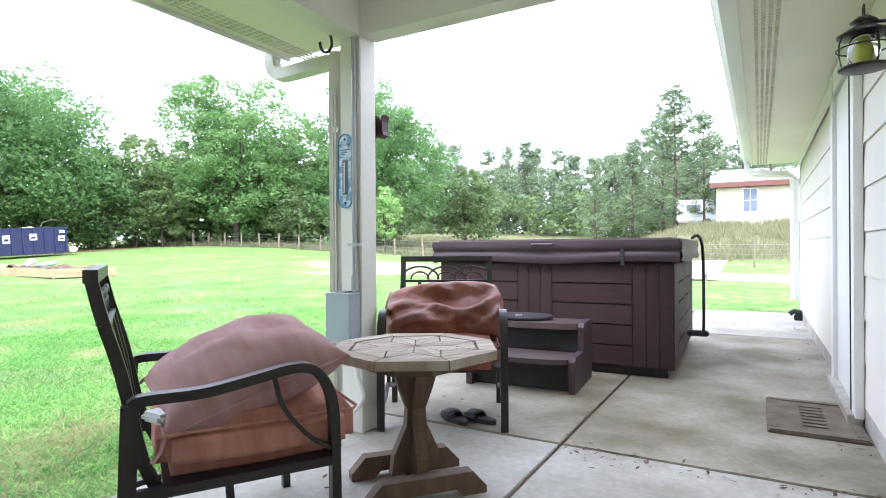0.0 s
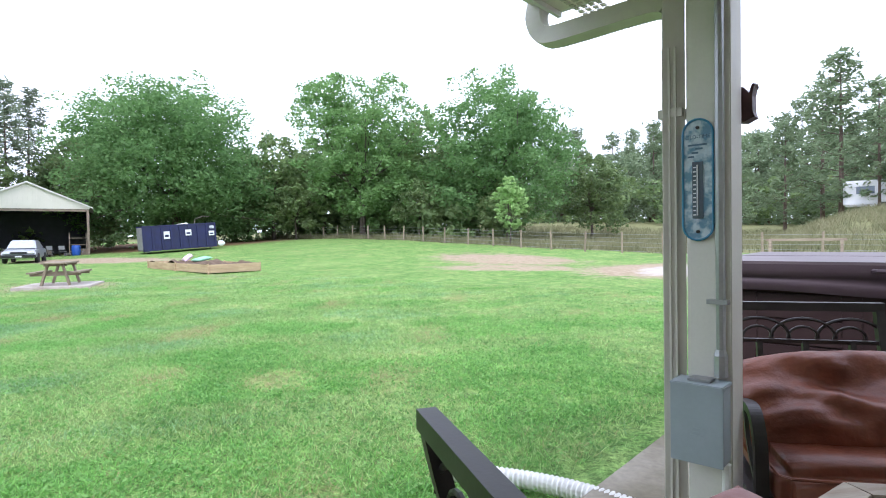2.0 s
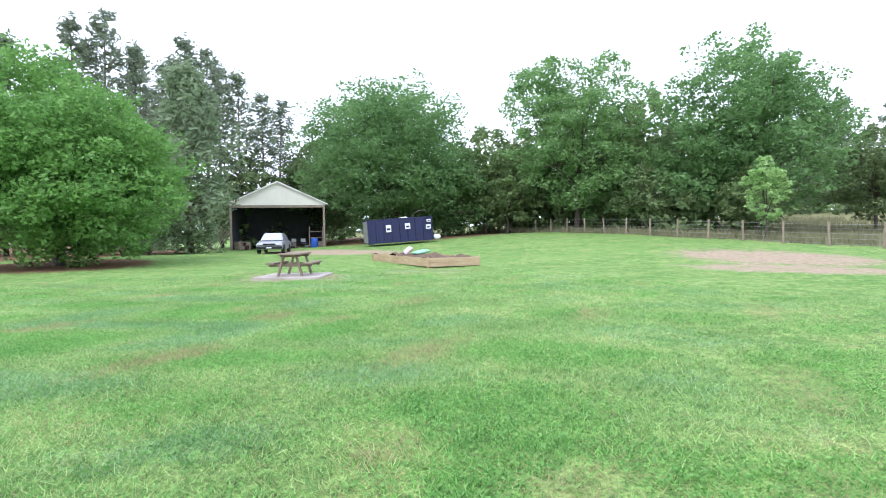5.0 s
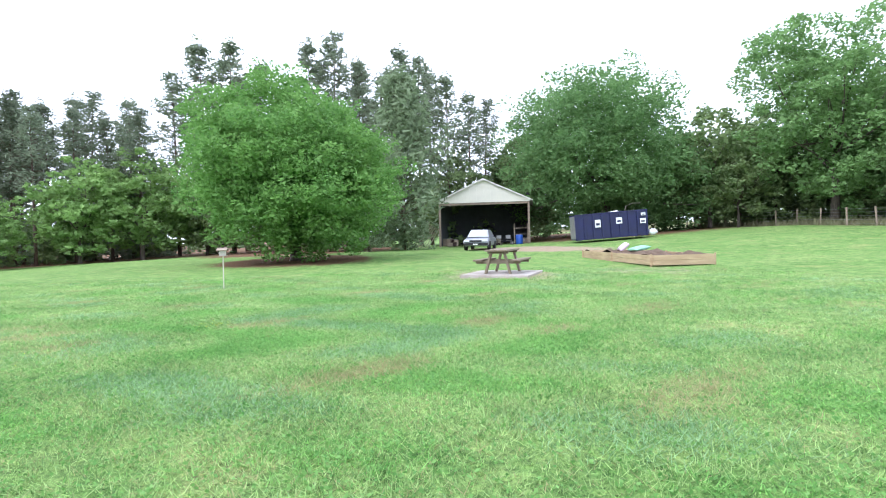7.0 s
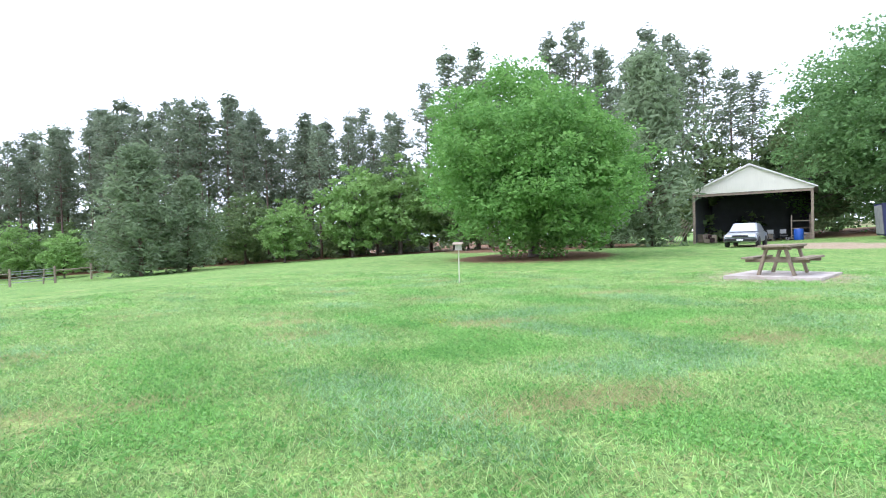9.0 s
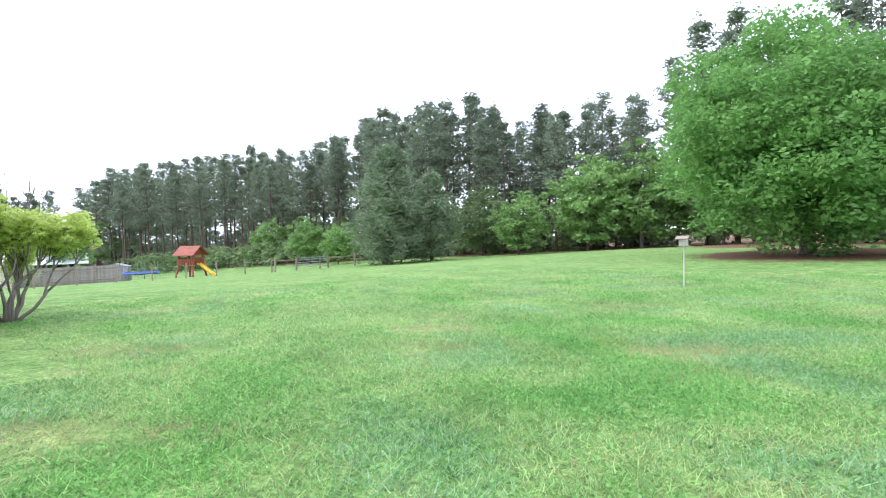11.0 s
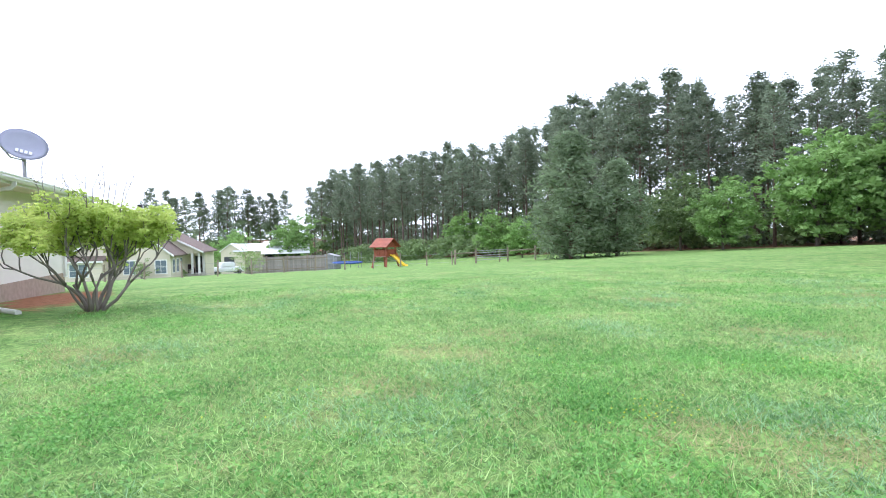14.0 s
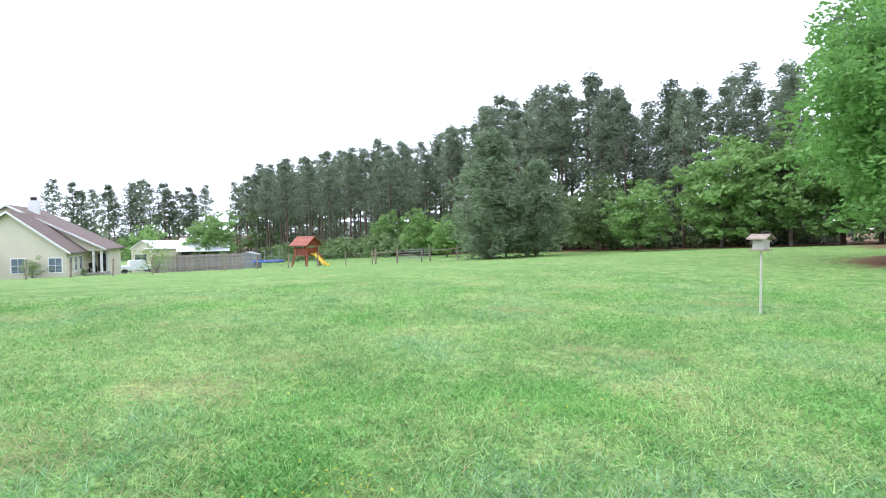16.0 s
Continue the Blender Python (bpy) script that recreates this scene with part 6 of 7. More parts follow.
def grow(start, way, length, r, depth):
    """A crooked stem that forks; the last forks carry the leaves."""
    pts, p, w = [start], start, way.normalized()
    for _ in range(4):
        w = (w + Vector(g5.normal(size=3)) * 0.16 + Vector((0, 0, 0.10))).normalized()
        if math.hypot(p.x, p.y) > 1.1:
            w = (w + Vector((-p.x, -p.y, 1.2)) * 0.45).normalized()
        p = p + w * length / 4
        pts.append(p)
    tube(bm, pts, [r, r * 0.9, r * 0.8, r * 0.7, r * 0.6], sides=7 if depth < 2 else 5)
    if depth == 2:
        tips.append(tuple(p))
    if depth == 3:
        tips.extend((tuple(p), tuple(pts[2])))
        return
    for _ in range(3 if depth else 2):
        out = Vector((p.x, p.y, 0.0)) * 0.35
        w2 = w + Vector(g5.normal(size=3)) * 0.42 + out * (0.3 if depth < 2 else 0.1)
        w2.z = max(w2.z, 0.2 if depth == 2 else 0.6)
        grow(pts[3].lerp(p, g5.uniform(0.3, 1.0)), w2, length * g5.uniform(0.68, 0.92), r * 0.6, depth + 1)


for k in range(10):
    a = 2 * math.pi * k / 10 + g5.uniform(-0.3, 0.3)
    lean = g5.uniform(0.25, 0.72)
    grow(Vector((math.cos(a) * 0.07, math.sin(a) * 0.07, -0.05)), Vector((math.cos(a) * lean, math.sin(a) * lean, 1.0)), g5.uniform(0.62, 0.8), g5.uniform(0.026, 0.042), 0)
part("stem", bm, MAT_TWIG, shrub, "grey branching stems", smooth=True)
tips = np.array(tips)
tips = tips[(tips[:, 2] > 0.68) & (tips[:, 2] < 2.05) & (np.hypot(tips[:, 0], tips[:, 1]) < 1.9)]
v, f = leaf_cloud(tips, g5.uniform(0.11, 0.23, len(tips)), 58, 0.042, flat=0.5, gen=g5)
soup("crown", v, f, MAT_BUSHLEAF, shrub)
for k in range(13):
    a, o = g5.uniform(0, 6.28), g5.uniform(0.1, 0.8)
    b = Vector((math.cos(a) * o, math.sin(a) * o, 1.6))
    e = b + Vector((math.cos(a) * 0.2 + g5.normal() * 0.12, math.sin(a) * 0.2 + g5.normal() * 0.12, g5.uniform(0.6, 1.15)))
    m1 = b.lerp(e, 0.55) + Vector((g5.normal() * 0.05, g5.normal() * 0.05, 0))
    twigs = tubed([b, m1, e], [0.008, 0.006, 0.0025], sides=5)
    for _ in range(3):
        q = b.lerp(e, g5.uniform(0.45, 0.9))
        tube(twigs, [q, q + Vector((g5.normal() * 0.1, g5.normal() * 0.1, 0.2))], [0.0045, 0.002], sides=4)
    part("bare_twig", twigs, MAT_TWIG, shrub)

# house wing with gutter, plinth and dish
WX0, WY0, WY1 = -9.25, -15.8, -4.0
WINGROT = Matrix.Translation((WX0, -15.0, 0)) @ pose(0, 0, 0, 0, 0, -8) @ Matrix.Translation((-WX0, 15.0, 0))
WING = WINGROT @ Matrix.Diagonal((1, 1, 0.915, 1))  # the wing stands at an angle
wing = lap_wall("wall_west", "cream lap siding wall of the house wing", (WX0, WY1), (0, -1, 0), WY1 - WY0, 0.22, 2.3, (-1, 0, 0), course=0.24)
part("plinth", boxed(0, WY1 - WY0, -0.14, 0.02, -0.8, 0.22), MAT_BRICK, wing, "tan brick plinth")
part("corner_board", boxed(WY1 - WY0 - 0.1, WY1 - WY0 + 0.012, -0.1, 0.024, 0.2, 2.25), MAT_WHITE, wing)
wing2 = lap_wall("wall_south", "cream lap siding end wall of the wing", (WX0 + 0.004, WY0), (1, 0, 0), 9.7, 0.22, 2.3, (0, -1, 0), course=0.24)
part("plinth", boxed(0, 9.7, -0.14, 0.02, -1.2, 0.22), MAT_BRICK, wing2)
wing3 = lap_wall("wall_inner", "cream lap siding wall of the wing towards the porch", (WX0 + 0.004, WY1), (1, 0, 0), 9.7, 0.22, 2.3, (0, 1, 0), course=0.24)
we = thing("eave_2", WING, "white gutter and brown shingle roof of the wing", "eave", kind="structure")
part("soffit", boxed(WX0 - 0.5, WX0 - 0.02, WY0 - 0.9, WY1 + 0.5, 2.26, 2.28), MAT_SOFFIT, we)
part("end_soffit", boxed(WX0 - 0.018, 0.4, WY0 - 0.9, WY0 - 0.03, 2.26, 2.28), MAT_SOFFIT, we)
part("fascia", boxed(WX0 - 0.52, WX0 - 0.501, WY0 - 0.9, WY1 + 0.5, 2.25, 2.42), MAT_WHITE, we)
part("end_fascia", boxed(WX0 - 0.52, 0.4, WY0 - 0.92, WY0 - 0.901, 2.25, 2.42), MAT_WHITE, we)
gutter(we, WX0 - 0.521, WY0 - 0.95, WY1 + 0.5, 2.30)
part("downspout", tubed([(WX0 - 0.57, WY0 - 0.7, 2.3), (WX0 - 0.57, WY0 - 0.7, 2.22), (WX0 - 0.5, WY0 - 0.66, 2.17), (WX0 - 0.12, WY0 + 0.02, 2.13), (WX0 - 0.06, WY0 + 0.05, 2.08), (WX0 - 0.06, WY0 + 0.05, 0.1)], 0.036, square=True), MAT_WHITE, we)
hip = bmesh.new()
c4 = [hip.verts.new(p) for p in ((WX0 - 0.55, WY0 - 0.95, 2.42), (0.42, WY0 - 0.95, 2.42), (0.42, WY1 + 0.55, 2.42), (WX0 - 0.55, WY1 + 0.55, 2.42), (WX0 + 4.8, (WY0 + WY1) / 2, 4.1), (0.42, (WY0 + WY1) / 2, 4.1))]
for q in ((0, 3, 4), (0, 4, 5, 1), (3, 2, 5, 4), (1, 5, 2), (0, 1, 2, 3)):
    hip.faces.new([c4[i] for i in q])
bmesh.ops.recalc_face_normals(hip, faces=hip.faces)
part("roof", hip, MAT_SHINGLE, we)
for o in (wing, wing2, wing3):
    o.matrix_world = WING @ o.matrix_world
for y, h in ((-12.3, 0.30), (-11.2, 0.36)):
    vp = thing("vent_pipe", WINGROT @ pose(WX0 + 0.55, y, 2.42), "small grey plumbing vent pipe through the roof", "vent pipe", "roof vent pipes")
    part("pipe", tubed([(0, 0, -0.2), (0, 0, h)], 0.035, sides=10), MAT_GALV, vp)
    part("flashing", lathe([(0.11, -0.12), (0.06, 0.06), (0.04, 0.075)], 12), MAT_GALV, vp)
# bay with its window, downspout and drain
bay = thing("bay_1", WINGROT, "cream siding bay with a white-framed window over the mulch", "bay", kind="structure")
part("bay_body", boxed(WX0 - 0.235, WX0 - 0.02, -10.84, -7.5, 0.375, 2.06), MAT_SIDING, bay)
lap = mesh_of(prism([(0, 0.0), (-0.016, 0.0), (-0.006, 0.245), (0, 0.245)], -10.85, -7.5, Matrix(((1, 0, 0, 0), (0, 0, 1, 0), (0, 1, 0, 0), (0, 0, 0, 1)))), "siding_board", MAT_SIDING)
for k in range(7):
    piece("siding_board", lap, bay, pose(WX0 - 0.2355, 0, 0.375 + 0.238 * k))
bw = part("window", boxed(WX0 - 0.285, WX0 - 0.25, -10.45, -8.3, 0.81, 1.99, bevel=0.004), MAT_WHITE, bay, "white window frame with a drawn teal blind")
part("pane", boxed(WX0 - 0.291, WX0 - 0.286, -10.15, -8.6, 0.925, 1.46), MAT_PANE, bw)
part("pane", boxed(WX0 - 0.291, WX0 - 0.286, -10.15, -8.6, 1.50, 1.85), material("teal_blind", (0.14, 0.27, 0.25), 0.4, vary=0.2, scale=3), bw)
part("window_sill", boxed(WX0 - 0.31, WX0 - 0.2855, -10.48, -8.27, 0.79, 0.83, bevel=0.004), MAT_WHITE, bw)
part("downspout", tubed([(WX0 - 0.57, -10.95, 2.12), (WX0 - 0.57, -10.95, 2.04), (WX0 - 0.52, -10.95, 1.98), (WX0 - 0.26, -10.93, 1.95), (WX0 - 0.2, -10.92, 1.90), (WX0 - 0.2, -10.9, 0.42), (WX0 - 0.24, -10.6, 0.34), (WX0 - 0.24, -10.3, 0.28), (WX0 - 0.24, -10.3, 0.02)], 0.033, square=True), MAT_WHITE, bay)
part("drain_pipe", tubed([(WX0 - 0.24, -10.3, 0.05), (WX0 - 0.28, -10.2, -0.02), (WX0 - 0.6, -9.7, -0.06), (WX0 - 1.2, -8.95, -0.07)], 0.045, sides=10), MAT_WHITE, bay, "white drain pipe lying on the mulch")

dish = thing("satellite_dish", pose(-9.2, -12.2, 2.2), "round grey satellite dish on the roof edge", "satellite dish")
part("mast", tubed([(0.0, -0.02, 0.0), (0.0, -0.03, 0.42), (0.0, 0.0, 0.55)], 0.035, sides=10), MAT_GALV, dish)
part("mast_foot", boxed(-0.12, 0.12, -0.16, 0.12, 0.0, 0.10, bevel=0.01), MAT_IRON, dish)
bm = lathe([(0.005, 0.0), (0.16, 0.012), (0.30, 0.045), (0.385, 0.085), (0.39, 0.09), (0.30, 0.052), (0.16, 0.02), (0.006, 0.008)], 32)
bmesh.ops.scale(bm, vec=(1.06, 0.93, 1), verts=bm.verts)
FACE = pose(0.0, 0.02, 0.72, -62, -14, 14)
d = part("reflector", bm, MAT_DISH, dish, smooth=True)
d.matrix_basis = FACE
part("arm", tubed([(0.0, 0.0, 0.45), (0.18, 0.2, 0.48), (0.42, 0.55, 0.86)], 0.016, sides=6), MAT_GALV, dish)
part("feed_horn", boxed(0.34, 0.50, 0.5, 0.62, 0.84, 0.97, bevel=0.02), MAT_LABEL, dish, "pale plastic feed horn")
for k in range(4):
    b = part("logo_bar", boxed(-0.16 + 0.075 * k, -0.11 + 0.075 * k, 0.12, 0.19, 0.052, 0.060), MAT_LABEL, dish)
    b.matrix_basis = FACE


# ---------------------------------------------------------------- neighbours to the south
def window(parent, m, w, h):
    win = part("window", boxed(-w / 2 - 0.1, w / 2 + 0.1, -0.05, 0.0, -0.1, h + 0.1, bevel=0.01), MAT_WHITE, parent)
    win.matrix_basis = m
    part("pane", boxed(-w / 2, w / 2, -0.06, -0.051, 0, h / 2 - 0.02), MAT_PANE, win)
    part("pane", boxed(-w / 2, w / 2, -0.06, -0.051, h / 2 + 0.02, h), MAT_PANE, win)
    part("glazing_bar", boxed(-0.02, 0.02, -0.068, -0.0601, 0, h), MAT_WHITE, win)
    return win


NX, NY = -13.2, -64.6  # the front corner by the porch
NZ = ground_at(NX, NY) - 0.15
nh = thing("neighbour_house", pose(NX, NY, NZ, 0, 0, 165), "beige single-storey house with brown shingle gables", "house")


def gable_wall(name, x0, x1, eave, top, y0, y1, base=-0.8):
    outline = [(x0, base), (x1, base), (x1, eave), ((x0 + x1) / 2, top), (x0, eave)]
    return part(name, prism(outline, -y1, -y0, UP_Y), MAT_STUCCO, nh)


gable_wall("wall", -9.4, 0.0, 2.55, 6.4, 0.0, 6.0)
gable_wall("main_gable", -15.2, 1.8, 2.75, 7.3, 6.001, 15.0, 2.5)
part("main_wall", boxed(-15.2, 0.0, 6.001, 15.0, -0.8, 2.499), MAT_STUCCO, nh)
part("porch_back_wall", boxed(0.001, 1.8, 9.0, 15.0, -0.8, 2.499), MAT_STUCCO, nh)


def slopes(parent, half, eave_z, ridge_z, y0, y1, dx=0.0, dy=0.0, trim=True):
    for s in (-1, 1):
        bm = prism([(0, ridge_z + 0.02), (s * (half + 0.45), eave_z - 0.2), (s * (half + 0.45), eave_z - 0.06), (0, ridge_z + 0.17)], -y1, -y0, UP_Y)
        bmesh.ops.translate(bm, vec=(dx, dy, 0), verts=bm.verts)
        part("roof", bm, MAT_SHINGLE, parent)
        if trim:
            bm = prism([(0, ridge_z - 0.02), (s * (half + 0.47), eave_z - 0.24), (s * (half + 0.47), eave_z - 0.03), (0, ridge_z + 0.2)], -y0 + 0.001, -y0 + 0.05, UP_Y)
            bmesh.ops.translate(bm, vec=(dx, dy, 0), verts=bm.verts)
            part("barge_board", bm, MAT_WHITE, parent)


slopes(nh, 4.7, 2.55, 6.4, -0.5, 6.1, -4.7, 0.0)
slopes(nh, 8.5, 2.75, 7.3, 5.5, 15.4, -6.7, 0.0)
for x in (-4.0, -0.95):
    window(nh, pose(x, 0, 0.62), 1.05, 1.35)
for y in (1.2, 2.9, 4.6):
    window(nh, pose(0.0, y, 0.62, 0, 0, 90), 0.8, 1.4)
part("chimney", boxed(-5.9, -5.0, 9, 9.9, 6.2, 8.1), MAT_WHITE, nh)
part("chimney_cap", boxed(-5.7, -5.2, 9.2, 9.7, 8.1, 8.5), MAT_IRON, nh)
part("porch_floor", boxed(0.001, 1.9, 6.0, 8.99, -0.6, 0.12), MAT_CONCRETE, nh)
for x, y in ((1.65, 6.15), (1.65, 8.8), (0.9, 6.15)):
    part("porch_column", boxed(x - 0.11, x + 0.11, y - 0.11, y + 0.11, 0.121, 2.499), MAT_WHITE, nh)
part("porch_door", boxed(0.7, 1.6, 8.94, 8.99, 0.125, 2.1), MAT_SHEDDARK, nh, "dark porch door")
part("side_bay", boxed(-12.5, -6.1, -1.6, -0.001, -0.8, 2.1), MAT_STUCCO, nh)
part("bay_roof", prism([(-1.95, 2.02), (0.0, 2.5), (0.0, 2.62), (-1.95, 2.14)], -12.8, -5.9, UP_X), MAT_SHINGLE, nh)
part("bay_fascia", boxed(-12.85, -5.85, -2.0, -1.951, 1.98, 2.16), MAT_WHITE, nh)
window(nh, pose(-8.2, -1.6, 0.6), 1.6, 1.2)
HOUSE = pose(NX, NY, NZ, 0, 0, 165)
for x, y, t in ((0.45, 7.6, 20), (1.3, 7.3, -25)):
    o = thing("porch_chair", HOUSE @ pose(x, y, 0.12, 0, 0, t), "dark brown wicker chair on the neighbour's porch", "chair", "porch chairs")
    part("seat", boxed(-0.32, 0.32, -0.3, 0.3, 0.32, 0.44, bevel=0.03), MAT_TUB, o)
    part("backrest", boxed(-0.32, 0.32, 0.28, 0.36, 0.44, 1.05, bevel=0.03), MAT_TUB, o)
    for sx in (-0.29, 0.29):
        part("armrest", boxed(sx - 0.04, sx + 0.04, -0.3, 0.28, 0.6, 0.66, bevel=0.01), MAT_TUB, o)
        for sy in (-0.27, 0.3):
            part("leg", boxed(sx - 0.03, sx + 0.03, sy - 0.03, sy + 0.03, 0.0, 0.32 if sy > 0 else 0.6), MAT_TUB, o)
MAT_HEDGE = leaf_material("pale_garden_bush", (0.40, 0.50, 0.20), (0.20, 0.30, 0.10), 0.4)
for x, y, size in ((-2.5, -1.2, 1.0), (0.6, 3.4, 0.35), (8.5, -4.0, 1.6)):
    m = HOUSE @ pose(x, y, 0)
    bush = thing("garden_bush", pose(m.translation.x, m.translation.y, ground_at(m.translation.x, m.translation.y)), "loose pale green garden bush by the neighbour's house", "bush", "garden bushes")
    cs = g2.normal(size=(int(30 * size) + 14, 3)) * np.array([0.42, 0.42, 0.42]) * size + np.array([0, 0, 0.95 * size])
    cs = cs[cs[:, 2] > 0.1]
    v, f = leaf_cloud(cs, np.full(len(cs), 0.26 * size), 26, 0.09, gen=g2)
    soup("leaves", v, f, MAT_HEDGE, bush)
    bm = bmesh.new()
    for p in cs[:9]:
        tube(bm, [(0, 0, -0.1), (p[0] * 0.4, p[1] * 0.4, p[2] * 0.5), tuple(p)], [0.03, 0.02, 0.006], sides=5)
    part("stem", bm, MAT_TWIG, bush)

barn = thing("white_outbuilding", pose(-21.9, -97.1, ground_at(-21.9, -97.1) + 0.6, 0, 0, 165), "tan outbuilding with a white metal roof", "outbuilding")
part("wall", prism([(-0.3, -0.8), (3.1, -0.8), (3.1, 3.0), (1.2, 4.3), (-0.3, 3.2)], -9, 0, UP_Y), MAT_STUCCO, barn)
part("side_wall", boxed(3.101, 6.3, 0.3, 8, -0.8, 3.2), MAT_STUCCO, barn)
part("roof", prism([(1.2, 4.3), (3.3, 2.9), (3.3, 3.02), (1.2, 4.42), (-0.5, 3.12), (-0.5, 3.0)], -9.3, 0.3, UP_Y), MAT_ROOFWHITE, barn)
bm = prism([(-0.4, 3.0), (3.4, 4.2), (3.4, 4.32), (-0.4, 3.12)], 1.6, 6.4, UP_X)
part("roof_slope", bm, MAT_ROOFWHITE, barn)
# flat panel on the uncut wall; the shade inside is its dark colour
part("opening", boxed(0.2, 1.8, -0.03, -0.001, -0.3, 2.2), MAT_SHEDDARK, barn)
lean = thing("metal_shed", pose(-27.6, -93.4, ground_at(-27.6, -93.4) + 0.6, 0, 0, 165), "open shed with a white metal roof beside the outbuilding", "shed")
part("back_wall", boxed(0.0, 7.4, 4.9, 5.0, -0.8, 2.9), MAT_SHEDDARK, lean)
part("roof", prism([(-0.4, 2.35), (4.9, 4.3), (4.9, 4.42), (-0.4, 2.47)], -0.2, 7.6, UP_X), MAT_ROOFWHITE, lean)
for x in (0.1, 2.5, 5.0, 7.3):
    part("post", boxed(x - 0.08, x + 0.08, 0.0, 0.16, -0.8, 2.34), MAT_BARWOOD, lean)
part("stored_load", boxed(0.6, 6.8, 1.5, 3.5, -0.6, 1.5, bevel=0.2), MAT_RUST, lean)
truck = thing("white_truck", pose(-21.3, -88, ground_at(-21.3, -88), 0, 0, 100), "white pickup parked beside the outbuilding", "truck")
part("body", boxed(-0.95, 0.95, -2.6, 2.6, 0.4, 1.05, bevel=0.1), MAT_LABEL, truck)
part("cabin", boxed(-0.85, 0.85, -0.9, 1.2, 1.05, 1.8, bevel=0.15), MAT_LABEL, truck)
part("windscreen", boxed(-0.7, 0.7, 1.16, 1.22, 1.15, 1.65, bevel=0.02), MAT_PANE, truck)
for s in (-1, 1):
    for y in (-1.6, 1.7):
        wheel(truck, s * 0.85, y, 0.38)
pvf = thing("privacy_fence", pose(0, 0, 0), "grey weathered wooden privacy fence", "fence")
p0, p1 = Vector((-20.5, -62.2)), Vector((-29.3, -61.5))
along = (p1 - p0).normalized()
pl = mesh_of(boxed(-0.068, 0.068, -0.012, 0.012, -0.3, 1.75, bevel=0.003), "fence_plank", material("grey_fence_boards", (0.36, 0.32, 0.295), 0.9, vary=0.3, scale=2, fine=25, bump=0.3, second=(0.25, 0.21, 0.19), stretch=(1, 1, 5), per=0.3))
turn = math.degrees(math.atan2(along.y, along.x))
for k in range(int((p1 - p0).length / 0.145)):
    p = p0 + along * (0.145 * k)
    piece("fence_plank", pl, pvf, pose(p.x, p.y, ground_at(p.x, p.y), 0, 0, turn))
for k in range(5):
    p = p0.lerp(p1, k / 4)
    bm = boxed(-0.06, 0.06, 0.02, 0.14, -0.3, 1.9)
    o = part("fence_post", bm, MAT_BARWOOD, pvf)
    o.matrix_basis = pose(p.x, p.y, ground_at(p.x, p.y), 0, 0, turn + 180)
for h in (0.35, 1.45):
    part("fence_rail", tubed([(p0.x, p0.y + 0.05, ground_at(*p0) + h), (p1.x, p1.y + 0.05, ground_at(*p1) + h)], 0.045, square=True), MAT_BARWOOD, pvf)

# play tower with a slide and swing legs
TX, TY = -35.4, -58.6
play = thing("play_tower", pose(TX, TY, ground_at(TX, TY), 0, 0, 30), "red cedar play tower with a yellow slide", "play set")
for x in (-1, 1):
    for y in (-1, 1):
        part("post", tubed([(x * 1.25, y * 1.05, -0.2), (x * 0.85, y * 0.85, 1.3), (x * 0.82, y * 0.85, 2.35)], 0.075, square=True), MAT_REDWOOD, play)
part("deck", boxed(-1.0, 1.0, -0.95, 0.95, 1.22, 1.32), MAT_REDWOOD, play)
for y in (-0.9, 0.9):
    for k in range(9):
        part("baluster", boxed(-0.84 + 0.21 * k - 0.07, -0.84 + 0.21 * k + 0.07, y - 0.02, y + 0.02, 1.33, 2.0), MAT_REDWOOD, play)
    part("hand_rail", boxed(-1.0, 1.0, y - 0.05, y + 0.05, 2.0, 2.08), MAT_REDWOOD, play)
    part("tie_beam", boxed(-1.25, 1.25, y - 0.05, y + 0.05, 2.3, 2.42), MAT_REDWOOD, play)
    for k in range(7):
        a = radians(15 + 25 * k)
        reach = 0.72 / max(0.62, abs(math.cos(a)) * 0.75 + math.sin(a) * 0.95)
        part("sunburst_ray", tubed([(0.12 * math.cos(a), y, 2.44 + 0.1 * math.sin(a)), (reach * math.cos(a), y, 2.42 + reach * math.sin(a) * 0.85)], 0.045, square=True), MAT_REDWOOD, play)
for x in (-0.92, 0.92):
    for k in range(7):
        part("side_board", boxed(x - 0.02, x + 0.02, -0.8 + 0.24 * k, -0.6 + 0.24 * k, 1.33, 2.0), MAT_REDWOOD, play)
for s in (-1, 1):
    for k in range(7):
        f0, f1 = k / 7, (k + 0.93) / 7
        bm = prism([(s * 1.4 * f0, 3.3 - 1.0 * f0), (s * 1.4 * f1, 3.3 - 1.0 * f1), (s * 1.4 * f1, 3.35 - 1.0 * f1), (s * 1.4 * f0, 3.35 - 1.0 * f0)], -1.25, 1.25, UP_Y)
        part("roof_board", bm, MAT_REDWOOD, play)
SL = [(0.0, 0.85, 1.32), (0.0, 1.2, 1.25), (0.0, 2.2, 0.45), (0.0, 2.7, 0.15), (0.0, 3.0, 0.12)]
bm = bmesh.new()
prof = ((-0.3, 0.2), (-0.25, 0.0), (0.25, 0.0), (0.3, 0.2), (0.26, 0.2), (0.22, 0.04), (-0.22, 0.04), (-0.26, 0.2))
ring = [[bm.verts.new((p[0] + u, p[1], p[2] + w)) for u, w in prof] for p in SL]
for a, b in zip(ring, ring[1:]):
    for j in range(8):
        bm.faces.new((a[j], a[(j + 1) % 8], b[(j + 1) % 8], b[j]))
bmesh.ops.recalc_face_normals(bm, faces=bm.faces)
part("slide", bm, MAT_YELLOW, play, "bright yellow plastic slide")
